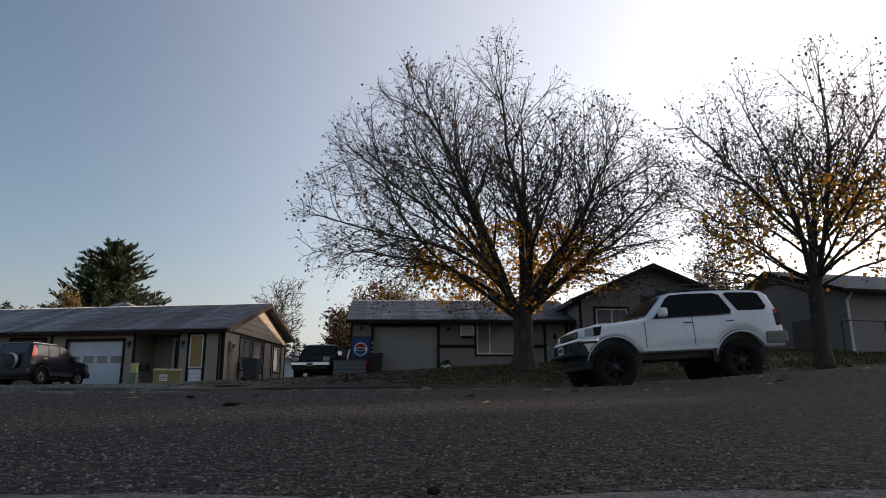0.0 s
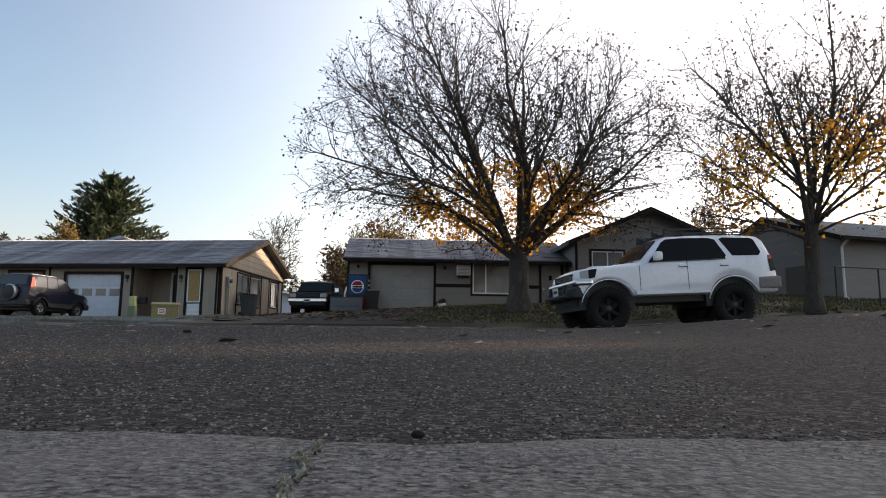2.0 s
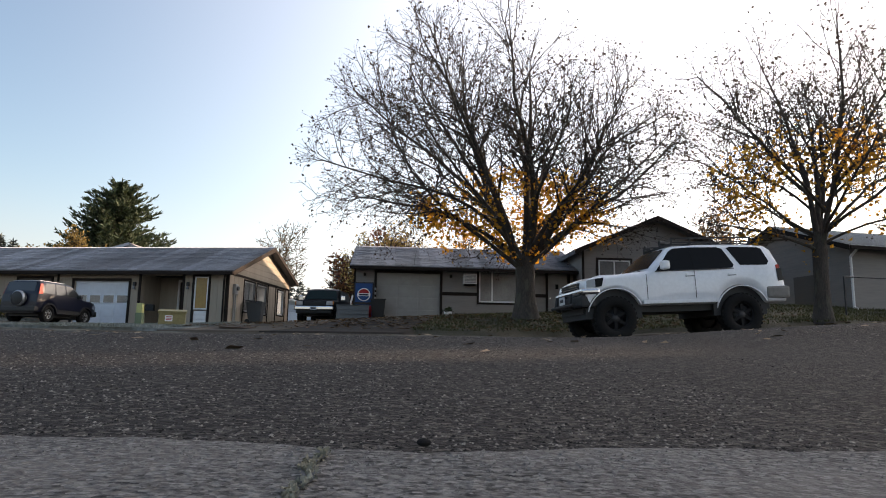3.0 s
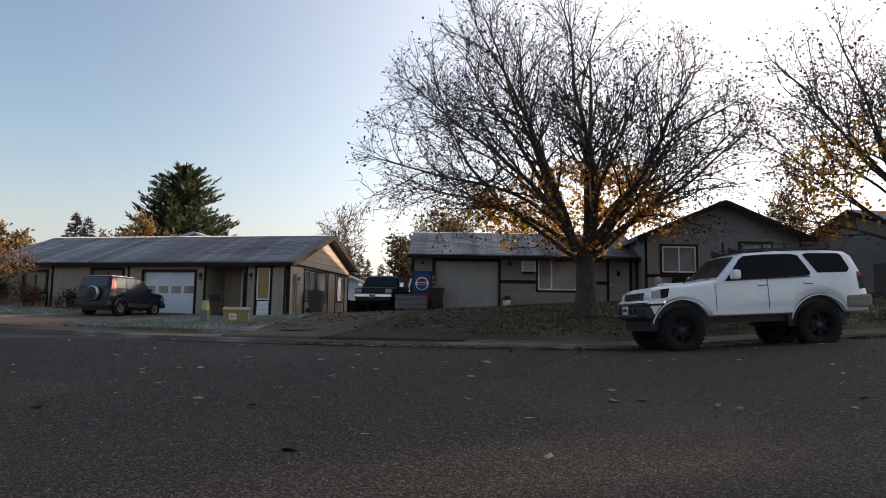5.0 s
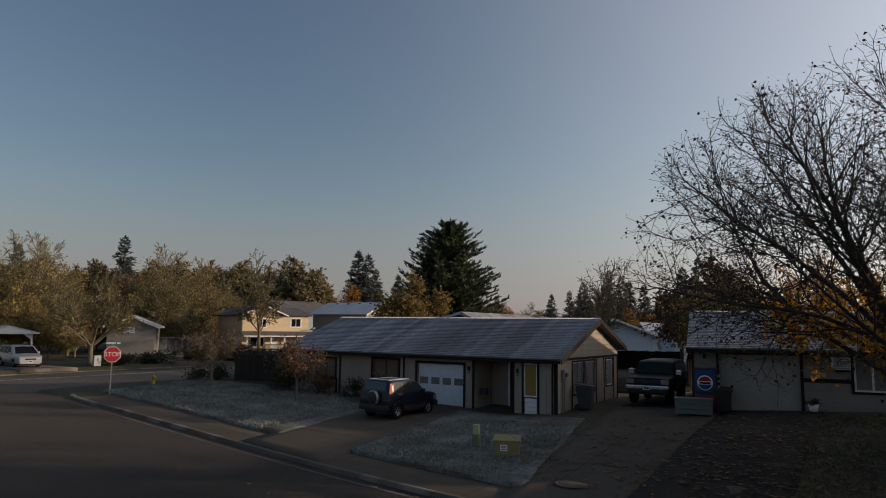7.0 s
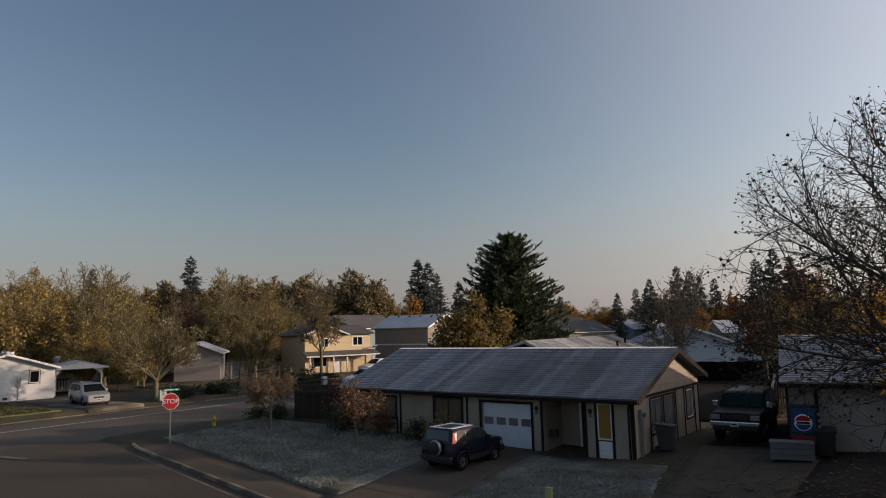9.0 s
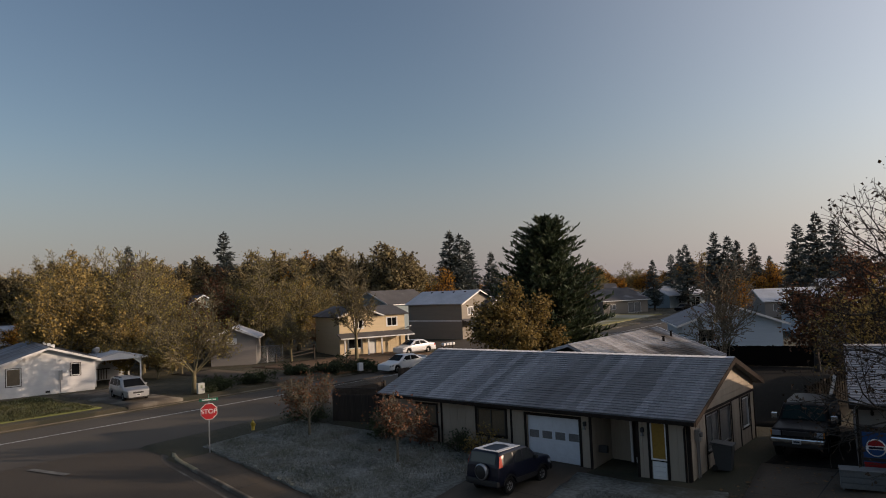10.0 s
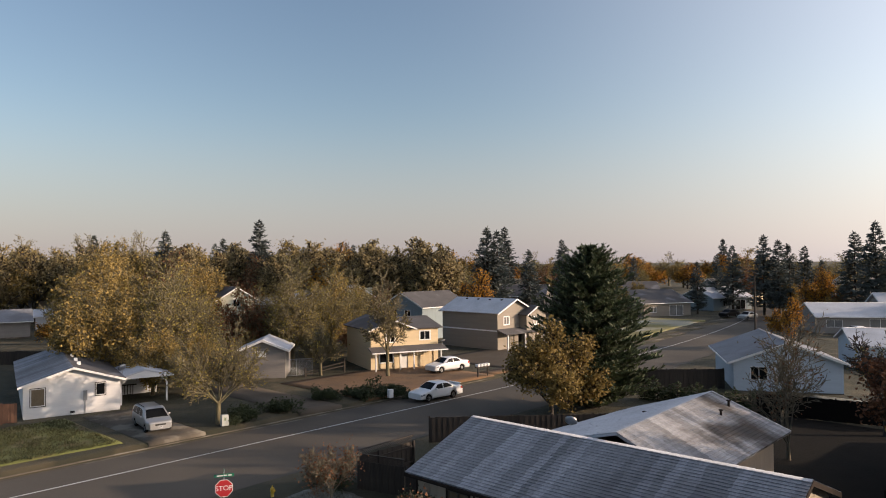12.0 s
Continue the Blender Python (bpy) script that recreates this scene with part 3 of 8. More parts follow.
def gable_walls(house, w, d, h, rise, mat, openings=None, thick=0.16, groove=0.0, gable_mat=None, over=0.4, foundation=True, apex=None):
    """Four walls with openings by side, and the two gable triangles; the ridge runs along x."""
    openings = openings or {}
    for s, length in (("f", w), ("r", d - 2 * thick), ("b", w), ("l", d - 2 * thick)):
        t = side_turn(s, w, d)
        if s in "rl":
            t = t @ Matrix.Translation((thick, 0, 0))
        part("wall", wall(length, h, thick, [(o[0] - (thick if s in "rl" else 0), o[1] - (thick if s in "rl" else 0), o[2], o[3]) for o in openings.get(s, ())], groove), mat, house, at=t)
    for x in (0.0, w - thick):
        bm = bmesh.new()
        n = max(3, int(rise / 0.22))
        for i in range(n):
            z0, z1 = rise * i / n, rise * (i + 1) / n - 0.012
            top = d / 2 if apex is None else apex
            y0, y1 = top * z0 / rise, top * min(1, (z1 / rise))
            e0, e1 = min(d, 2 * top - y0), min(d, 2 * top - y1)
            out = 0.012
            sgn = -1 if x == 0 else 1
            xa, xb = (x - out, x + thick) if sgn < 0 else (x, x + thick + out)
            v = [bm.verts.new(p) for p in ((xa, y0, h + z0), (xa, e0, h + z0), (xa, e1, h + z1), (xa, y1, h + z1), (xb, y0, h + z0), (xb, e0, h + z0), (xb, e1, h + z1), (xb, y1, h + z1))]
            for f in ((0, 3, 2, 1), (4, 5, 6, 7), (0, 1, 5, 4), (3, 7, 6, 2), (0, 4, 7, 3), (1, 2, 6, 5)):
                bm.faces.new([v[k] for k in f])
        bmesh.ops.recalc_face_normals(bm, faces=bm.faces)
        part("gable", bm, gable_mat or mat, house)
    if foundation:
        part("foundation", boxed(0.01, w - 0.01, 0.01, d - 0.01, -0.6, 0.0), concrete, house)
    # floor and closing deck, so that no light leaks through
    part("ceiling_deck", boxed(thick, w - thick, thick, d - thick, h - 0.06, h - 0.01), trim_dark, house)


def boards(house, items, mat, turn=None):
    """Trim boards (x, z, w, h) proud of a wall."""
    for x, z, w, h in items:
        part("trim_board", boxed(x, x + w, -0.028, 0.0, z, z + h), mat, house, at=turn)


def garage_door(house, x, w, h, mat, y=0.1, rows=4, cols=4, panes=None, label=""):
    door = part("garage_door", boxed(x, x + w, y, y + 0.04, 0, h), mat, house, label)
    for r in range(rows):
        for c in range(cols):
            x0, x1 = x + w * c / cols + 0.035, x + w * (c + 1) / cols - 0.035
            z0, z1 = h * r / rows + 0.03, h * (r + 1) / rows - 0.03
            if panes == r:
                part("pane", boxed(x0 + 0.02, x1 - 0.02, y - 0.006, y + 0.002, z0 + 0.06, z1 - 0.06), glass_curtain, door)
                part("pane_frame", frame_of(x1 - x0, z1 - z0 - 0.06, 0.035, 0.02), mat, door, at=pose(x0, y - 0.018, z0 + 0.03))
            else:
                part("panel", boxed(x0, x1, y - 0.012, y + 0.002, z0, z1, 0.006), mat, door)
    return door


# the long tan house
H1 = thing("house", "long single-storey tan house with a frosted shingle roof and dark trim", "house", pose(-24.9, 25.4, 1.0))
W1, D1 = 13.85, 7.2
gable_walls(H1, W1, D1, 2.28, 1.44, siding_tan, {"f": [(1.8, 2.9, 1.05, 1.9), (5.1, 6.5, 0.95, 1.98), (7.5, 9.78, 0.0, 1.9), (10.3, 12.0, 0.0, 2.12), (12.5, 13.06, 0.1, 2.08)],
                                                "r": [(1.6, 2.75, 0.85, 2.1), (3.0, 4.1, 0.85, 2.1), (5.6, 6.4, 0.95, 2.1)]}, groove=0.4, apex=4.1)
roof1 = gable_roof(H1, 0.0, W1, 0.0, D1, 2.28, 3.88, shingle, trim_dark, over=0.34, rows_front=26, rows_back=20, label="frosted grey shingle roof slope", ridge_mat=shingle_frost, apex=4.1)
window(H1, 1.8, 1.05, 1.1, 0.85, bronze_frame, glass_tan, trim=trim_dark)
window(H1, 5.1, 0.95, 1.4, 1.03, bronze_frame, glass_tan, trim=trim_dark)
garage_door(H1, 7.5, 2.28, 1.9, garage_white, panes=2, label="white panelled garage door with a row of panes")
boards(H1, [(7.4, 0, 0.1, 2.0), (9.78, 0, 0.1, 2.0), (7.5, 1.9, 2.28, 0.1), (10.2, 0, 0.1, 2.2), (12.0, 0, 0.09, 2.2), (6.75, 0, 0.08, 2.2), (2.95, 0, 0.09, 1.05), (3.15, 0, 0.08, 2.2), (0.0, 0, 0.09, 2.2), (13.76, 0, 0.09, 2.2), (12.41, 0, 0.09, 2.2), (13.06, 0, 0.09, 2.2), (12.5, 2.08, 0.56, 0.09)], trim_dark)
for s, n in (("porch_wall", (10.2, 10.3, 0.17, 1.5)), ("porch_wall", (12.0, 12.1, 0.17, 1.5)), ("porch_wall", (10.2, 12.1, 1.5, 1.6))):
    part(s, boxed(n[0], n[1], n[2], n[3], 0.0, 2.21), siding_tan, H1)
part("porch_floor", boxed(10.3, 12.0, 0.0, 1.5, 0.0, 0.06), concrete, H1)
d1 = part("front_door", boxed(11.2, 11.95, 1.44, 1.49, 0.07, 2.0), trim_dark, H1, "dark front door in a recessed porch")
part("door_panel", boxed(11.3, 11.85, 1.425, 1.44, 0.12, 0.42), white_paint, d1)
part("door_frame", frame_of(0.95, 2.05, 0.09, 0.03), white_paint, d1, at=pose(11.1, 1.41, 0.06))
w = part("window", frame_of(0.56, 1.28, 0.05, 0.06), white_paint, H1, "tall amber glazed window over a white panel", at=pose(12.5, -0.01, 0.8))
part("pane", boxed(0.04, 0.52, 0.03, 0.04, 0.04, 1.24), glass_yellow, w)
for i in range(4):
    part("slat", boxed(12.53, 13.03, 0.0, 0.04, 0.1 + 0.165 * i, 0.255 + 0.165 * i), white_paint, H1)
R1 = side_turn("r", W1, D1)
window(H1, 1.6, 0.85, 1.15, 1.25, steel, glass_curtain, turn=R1, trim=trim_dark, trim_w=0.06)
window(H1, 3.0, 0.85, 1.1, 1.25, steel, glass_curtain, turn=R1, trim=trim_dark, trim_w=0.06, mid=())
window(H1, 5.6, 0.95, 0.8, 1.15, white_paint, glass_curtain, turn=R1, trim=trim_dark, trim_w=0.06, mid=())
boards(H1, [(0.0, 0, 0.07, 2.28), (0.07, 2.2, 7.06, 0.09), (1.5, 0, 0.05, 0.85), (4.3, 0, 0.05, 2.2), (5.3, 0, 0.05, 2.2), (6.6, 0, 0.05, 2.2), (7.13, 0, 0.07, 2.28)], trim_dark, R1)
mb = part("meter_box", boxed(0.45, 0.72, -0.14, -0.001, 1.45, 1.85, 0.02), steel, H1, "grey electricity meter box", at=R1)
part("conduit", tube(tubed((0.5, -0.06, 0.0), (0.5, -0.06, 1.45), 0.03), (0.66, -0.06, 0.0), (0.66, -0.06, 1.45), 0.025), steel, H1, at=R1)
part("meter", tubed((0.58, -0.22, 1.68), (0.58, -0.14, 1.68), 0.08, n=14), glass_curtain, mb)
ds = bmesh.new()
tube(ds, (13.88, -0.38, 2.15), (13.7, -0.05, 1.9), 0.035)
tube(ds, (13.7, -0.05, 1.9), (13.7, -0.05, 0.05), 0.035)
part("downpipe", ds, trim_dark, H1)
for x in (10.05, 12.25):
    lm = part("porch_lamp", boxed(x - 0.05, x + 0.05, -0.12, -0.001, 1.7, 1.86, 0.02), black_mat, H1, "small black porch lamp")
    part("lamp_shade", tubed((x, -0.09, 1.58), (x, -0.09, 1.7), 0.06, 0.03), glass_curtain, lm)
part("mailbox", boxed(10.42, 10.75, 0.2, 0.35, 0.75, 1.0, 0.02), black_mat, H1)
# its rear wing
part("rear_wing", boxed(2.7, 9.6, 7.25, 14.9, -0.3, 2.3), siding_tan, H1)
for sgn, ex in ((1, 10.2), (-1, 1.75)):
    q = [(ex, 4.5, 2.72), (ex, 15.6, 2.72), (6.35, 15.6, 4.2), (6.9, 4.5, 4.2)] if sgn > 0 else [(ex, 15.6, 2.72), (ex - 1.2, 4.6, 2.5), (6.9, 4.5, 4.2), (6.35, 15.6, 4.2)]
    rw = part("roof", slab(q, 0.12), shingle_back if sgn > 0 else shingle_frost, H1, "frosted rear roof slope thawing in dark patches" if sgn > 0 else "evenly frosted rear roof slope")
    courses(rw, *q, shingle_back if sgn > 0 else shingle_frost, most=30, step=0.17)
    part("bargeboard", slab([(ex, 15.62, 2.73), (ex, 15.68, 2.73), (6.35, 15.68, 4.22), (6.35, 15.62, 4.22)] if sgn > 0 else [(ex, 15.68, 2.73), (ex, 15.62, 2.73), (6.35, 15.62, 4.22), (6.35, 15.68, 4.22)], 0.16), white_paint, H1)
part("gable", prism([(2.7, 2.3), (9.6, 2.3), (9.6, 2.75), (6.4, 3.9), (2.7, 2.8)], 14.7, 14.9), siding_tan, H1)
for x, y, z in ((7.6, 14.6, 3.9), (7.9, 12.8, 3.75), (5.1, 10.5, 3.65)):
    part("roof_vent", tube(tubed((x, y, z - 0.25), (x, y, z + 0.12), 0.06), (x, y, z + 0.12), (x, y, z + 0.16), 0.11), trim_dark, H1)

# the grey house with the wide driveway
H2 = thing("house", "grey single-storey house with horizontal siding, dark trim and a street gable", "house", pose(-5.75, 27.9, 1.56) @ pose(0, 0, 0, 0, 0, 10.3) @ pose(-0.9, 0, 0))
L2, D2 = 9.3, 7.4
gable_walls(H2, L2, D2, 2.28, 1.28, siding_grey, {"f": [(0.95, 3.6, 0.0, 2.02), (5.25, 6.95, 0.86, 2.2), (8.2, 9.05, 0.1, 2.2)]}, over=0.45)
gable_roof(H2, 0.3, L2, 0.0, D2, 2.25, 3.68, shingle, trim_dark, over=0.45, rows_front=24, label="frosted grey shingle roof slope")
garage_door(H2, 0.95, 2.65, 2.02, garage_grey, rows=4, cols=3, label="plain grey panelled garage door")
boards(H2, [(0.85, 0, 0.1, 2.12), (3.6, 0, 0.1, 2.12), (0.95, 2.02, 2.65, 0.1), (3.7, 1.12, 1.5, 0.14), (7.0, 1.12, 1.1, 0.14), (8.1, 0, 0.1, 2.28), (9.05, 0, 0.1, 2.28), (0.0, 0, 0.08, 2.28)], trim_dark)
window(H2, 5.25, 0.86, 1.7, 1.34, white_paint, glass_curtain, mid=(0.33,), bar=0.06, trim=trim_dark)
for i in range(9):
    part("siding_board", prism([(3.72, 0.02 + 0.125 * i), (8.08, 0.02 + 0.125 * i), (8.08, 0.135 + 0.125 * i), (3.72, 0.135 + 0.125 * i)], -0.02, -0.002), siding_grey, H2) if 0.135 + 0.125 * i < 0.86 else None
fd = part("front_door", boxed(8.2, 9.05, 0.1, 0.14, 0.1, 2.2), garage_grey, H2, "grey front door")
part("door_knob", tubed((8.3, 0.03, 1.1), (8.3, 0.1, 1.1), 0.035), chrome, fd)
part("door_window", boxed(8.55, 8.68, 0.092, 0.102, 1.5, 1.7), glass_dark, fd)
part("crawl_vent", boxed(5.0, 5.35, -0.02, -0.001, -0.14, 0.0), black_mat, H2)
ac = part("air_conditioner", boxed(4.56, 5.12, -0.34, 0.1, 1.6, 2.02, 0.015), white_paint, H2, "white window air conditioner with slats")
for i in range(6):
    part("slat", boxed(4.6, 5.08, -0.355, -0.341, 1.64 + 0.06 * i, 1.68 + 0.06 * i), steel, ac)
part("ac_bracket", boxed(4.6, 5.08, -0.3, -0.001, 1.54, 1.6), trim_dark, ac)
for x in (0.45, 4.05):
    part("wall_lamp", tube(tubed((x, -0.001, 1.98), (x, -0.1, 1.95), 0.03), (x, -0.1, 1.95), (x, -0.16, 1.88), 0.05), trim_dark, H2)
part("antenna", tube(tube(tubed((4.4, 3.7, 3.7), (4.4, 3.7, 4.35), 0.02), (4.1, 3.7, 4.2), (4.75, 3.7, 4.2), 0.012), (4.2, 3.6, 4.0), (4.6, 3.85, 4.0), 0.012), white_paint, H2)
# its street-facing wing: ridge runs away from the street
WG = pose(9.4, -1.0, 0.25)
gw, gd, gh = 6.3, 8.2, 2.35
part("wall", wall(gw, gh + 0.5, 0.16, [(0.7, 2.05, 1.35, 2.4), (3.85, 5.05, 1.45, 2.55)]), siding_grey, H2, at=WG)
part("wall", boxed(0.0, 0.16, 0.16, gd, -0.3, gh + 0.5), siding_grey, H2, at=WG)
part("wall", boxed(gw - 0.16, gw, 0.16, gd, -0.3, gh + 0.5), siding_grey, H2, at=WG)
part("wall", boxed(0.16, gw - 0.16, gd - 0.16, gd, -0.3, gh + 0.5), siding_grey, H2, at=WG)
part("gable", prism([(0.0, gh + 0.5), (gw, gh + 0.5), (gw / 2, gh + 1.75)], 0.0, 0.16), siding_grey, H2, at=WG)
for q in ([(-0.4, gd + 0.3, gh + 0.38), (-0.4, -0.45, gh + 0.38), (gw / 2, -0.45, gh + 1.9), (gw / 2, gd + 0.3, gh + 1.9)], [(gw + 0.4, -0.45, gh + 0.38), (gw + 0.4, gd + 0.3, gh + 0.38), (gw / 2, gd + 0.3, gh + 1.9), (gw / 2, -0.45, gh + 1.9)]):
    rr = part("roof", slab(q, 0.13), shingle, H2, "frosted shingle slope of the street wing", at=WG)
    courses(rr, *q, shingle, most=20)
for s in (-1, 1):
    e = -0.4 if s < 0 else gw + 0.4
    q = [(e, gh + 0.2), (gw / 2, gh + 1.72), (gw / 2, gh + 1.9), (e, gh + 0.38)]
    part("bargeboard", prism(q, -0.49, -0.455), trim_dark, H2, at=WG)
boards(H2, [(0, 1.15, gw, 0.12), (0, -0.2, 0.1, 3.0), (gw - 0.1, -0.2, 0.1, 3.0), (3.1, 1.27, 0.07, 1.3)], trim_dark, WG)
window(H2, 0.7, 1.35, 1.35, 1.05, white_paint, glass_curtain, turn=WG, trim=trim_dark)
window(H2, 3.85, 1.45, 1.2, 1.1, white_paint, glass_curtain, turn=WG, trim=trim_dark)
part("foundation", boxed(0.0, gw, 0.02, gd, -1.2, -0.001), concrete, H2, at=WG)
hr = part("hose_reel", tube(tubed((1.35, -0.2, 0.95), (1.35, -0.02, 0.95), 0.28, n=20), (1.35, -0.26, 0.95), (1.35, -0.2, 0.95), 0.1), trim_dark, H2, "coiled garden hose on the wall", at=WG)


# ---- trees ----
class Wood:
    """Collects branch tubes and leaves as plain lists."""

    def __init__(self, seed):
        self.rng, self.v, self.f, self.tips, self.thin = random.Random(seed), [], [], [], 0.006

    def limb(self, pts, radii, sides):
        base, up = len(self.v), Vector((0, 0, 1))
        for i, (p, r) in enumerate(zip(pts, radii)):
            d = (pts[min(i + 1, len(pts) - 1)] - pts[max(i - 1, 0)]).normalized()
            s = d.cross(up if abs(d.z) < 0.9 else Vector((1, 0, 0))).normalized()
            t = s.cross(d)
            for k in range(sides):
                a = 2 * math.pi * k / sides
                self.v.append(p + s * (r * math.cos(a)) + t * (r * math.sin(a)))
        for i in range(len(pts) - 1):
            for k in range(sides):
                a, b = base + i * sides + k, base + i * sides + (k + 1) % sides
                self.f.append((a, b, b + sides, a + sides))

    def grow(self, p, d, length, r, level, plan, sides):
        """plan: per level (children, spread in degrees, length ratio, steps, wander, lift)."""
        rng = self.rng
        kids, spread, ratio, steps, wander, lift = plan[min(level, len(plan) - 1)]
        pts, radii, dirs = [p], [r], [d]
        for i in range(steps):
            d = (d + Vector((rng.gauss(0, wander), rng.gauss(0, wander), rng.gauss(0, wander) + lift))).normalized()
            p = p + d * (length / steps)
            pts.append(p)
            radii.append(max(self.thin, r * (1 - 0.72 * (i + 1) / steps)))
            dirs.append(d)
        self.limb(pts, radii, sides)
        if level >= len(plan) - 1:
            self.tips.append((pts[-1], dirs[-1], level))
            self.tips.append((pts[len(pts) // 2], dirs[-1], level))
            return
        start = 1 if level else 2
        for k in range(kids):
            f = 0.25 + 0.75 * (k + rng.random()) / kids
            i = min(steps, max(start, round(f * steps)))
            ax = dirs[i].orthogonal().normalized()
            ax.rotate(Matrix.Rotation(k * 2.4 + rng.uniform(-0.6, 0.6), 3, dirs[i]))
            nd = dirs[i].copy()
            nd.rotate(Matrix.Rotation(radians(spread * rng.uniform(0.7, 1.2)), 3, ax))
            self.grow(pts[i], nd, length * ratio * rng.uniform(0.7, 1.15) * (1.15 - 0.45 * f), max(self.thin, radii[i] * 0.62), level + 1, plan, max(3, sides - 2))
        self.grow(pts[-1], dirs[-1], length * ratio * 0.8, radii[-1], level + 1, plan, max(3, sides - 2))

    def wood(self, mat, name):
        return data_of(self.v, self.f, mat, name, True)


def leaf_mesh(places, size, mat, seed, name, droop=0.3):
    """Small folded leaves, two triangles each, at the places."""
    rng = random.Random(seed)
    v, f = [], []
    for p in places:
        s = size * rng.uniform(0.6, 1.4)
        a = Vector((rng.gauss(0, 1), rng.gauss(0, 1), rng.gauss(0, 0.7) - droop)).normalized()
        b = a.orthogonal().normalized()
        b.rotate(Matrix.Rotation(rng.uniform(0, 6.28), 3, a))
        c = a.cross(b) * 0.25
        q = len(v)
        v += [p, p + a * s * 0.55 + b * s * 0.42 + c * s, p + a * s, p + a * s * 0.55 - b * s * 0.42 + c * s]
        f += [(q, q + 1, q + 2), (q, q + 2, q + 3)]
    return data_of(v, f, mat, name)


def street_tree(at, seed, limbs, crown, trunk_r, fork, dead, orange, label, gold=(0, 0, 3.2, 2.6, 2.2, 1.2)):
    """A spreading bare maple inside an egg-shaped crown (centre x y z, half widths left, right, deep, up, down)."""
    tree = thing("tree", label, "tree", at)
    cx, cy, cz, left, right, deep, up, down = crown
    w = Wood(seed)
    rng = w.rng
    lean = Vector((rng.uniform(-0.03, 0.03), rng.uniform(-0.03, 0.03), 1))
    base = [Vector((0, 0, -0.25)), Vector((0, 0, 0.05)), Vector((0, 0, 0.4)) + lean * 0.1, lean * fork * 0.6, lean * fork, lean * (fork + 0.5)]
    w.limb(base, [trunk_r * 1.75, trunk_r * 1.45, trunk_r * 1.08, trunk_r * 0.95, trunk_r, trunk_r * 0.6], 14)
    part("trunk", w.wood(bark, "trunk"), bark, tree)
    w = Wood(seed + 1)
    rng = w.rng

    def inside(p, slack=1.0):
        x, y, z = p.x - cx, p.y - cy, p.z - cz
        k = 1 + 0.10 * noise.noise((p.x * 0.9, p.y * 0.9, p.z * 0.9))
        return abs(x / (left if x < 0 else right)) ** 2.1 + abs(y / deep) ** 2.1 + abs(z / (up if z > 0 else down)) ** 2.1 < (slack * k) ** 2.1

    def shoot(p, d, length, r, level, sides, lift):
        steps = (11, 7, 5, 3)[level]
        pts, radii, dirs = [p], [r], [d]
        for i in range(steps):
            wander = (0.085, 0.13, 0.17, 0.18)[level]
            d = (d + Vector((rng.gauss(0, wander), rng.gauss(0, wander), rng.gauss(0, wander) + lift))).normalized()
            q = p + d * (length / steps)
            if level < 3 and i > (5, 1, 1)[level] and not inside(q):
                break
            p = q
            pts.append(p)
            dirs.append(d)
        n = len(pts) - 1
        end = (0.018, 0.010, 0.006, 0.0045)[level]
        radii = [r + (end - r) * (i / max(1, n)) ** 0.8 for i in range(n + 1)]
        w.limb(pts, radii, sides)
        if level == 3 or n < 2:
            w.tips.append((pts[-1], d, level))
            return pts
        spacing = (0.55, 0.38, 0.24)[level]
        count = max(2, int(length * n / steps / spacing))
        for k in range(count + 1):
            f = (0.34 if level == 0 else 0.12) + (0.97 - (0.34 if level == 0 else 0.12)) * (k + rng.uniform(-0.3, 0.3)) / count
            i = min(n, max(1, round(f * n)))
            ax = dirs[i].orthogonal().normalized()
            ax.rotate(Matrix.Rotation(k * 2.4 + rng.uniform(-0.5, 0.5), 3, dirs[i]))
            nd = dirs[i].copy()
            nd.rotate(Matrix.Rotation(radians(rng.uniform(28, 54)), 3, ax))
            ln = (3.0, 1.35, 0.55)[level] * rng.uniform(0.65, 1.2) * (1.1 - 0.5 * f)
            shoot(pts[i], nd, ln, max(end, min(radii[i] * 0.6, (0.05, 0.017, 0.0065)[level])), level + 1, (5, 3, 3)[level], 0.035)
        if level < 2:
            shoot(pts[-1], dirs[-1], (1.0, 0.6)[level], max(0.006, radii[-1]), level + 1, 3, 0.02)
        return pts

    def reach(p, d):
        return max([r for r in np.arange(2.0, 14.0, 0.25) if inside(p + d * r + Vector((0, 0, 0.8)))], default=2.0)

    # steep leaders carry the crown; the flatter limbs leave them one above the other
    leaders = []
    stems = max(4, limbs // 4)
    for k in range(stems):
        turn = 0.5 + 2.39996 * k + rng.uniform(-0.3, 0.3)
        rise = radians((85, 76, 72)[k] if k < 3 else rng.uniform(57, 66))
        d = Vector((math.cos(turn) * math.cos(rise), math.sin(turn) * math.cos(rise), math.sin(rise)))
        p = lean * (fork * (0.86 + 0.2 * k / stems))
        leaders.append(shoot(p, d, reach(p, d) * 1.02 + 0.3, trunk_r * rng.uniform(0.46, 0.58), 0, 9, 0.03 if k < 3 else 0.01))
    for k in range(limbs - stems):
        f = (k + 0.5) / (limbs - stems)
        turn = 3.35 + 2.39996 * k + rng.uniform(-0.25, 0.25)
        rise = radians(17 + 37 * f + rng.uniform(-5, 5))
        d = Vector((math.cos(turn) * math.cos(rise), math.sin(turn) * math.cos(rise), math.sin(rise)))
        stem = max(leaders, key=lambda c: (c[3] - lean * c[3].z).dot(d) + rng.uniform(0, 0.3))
        high = fork * 0.9 + f * (cz - fork) * 0.8
        p = min(stem, key=lambda q: abs(q.z - high)) if k > 2 else lean * fork * (0.96 + 0.1 * k)
        flat = max(0.0, 1 - math.sin(rise) / 0.75)
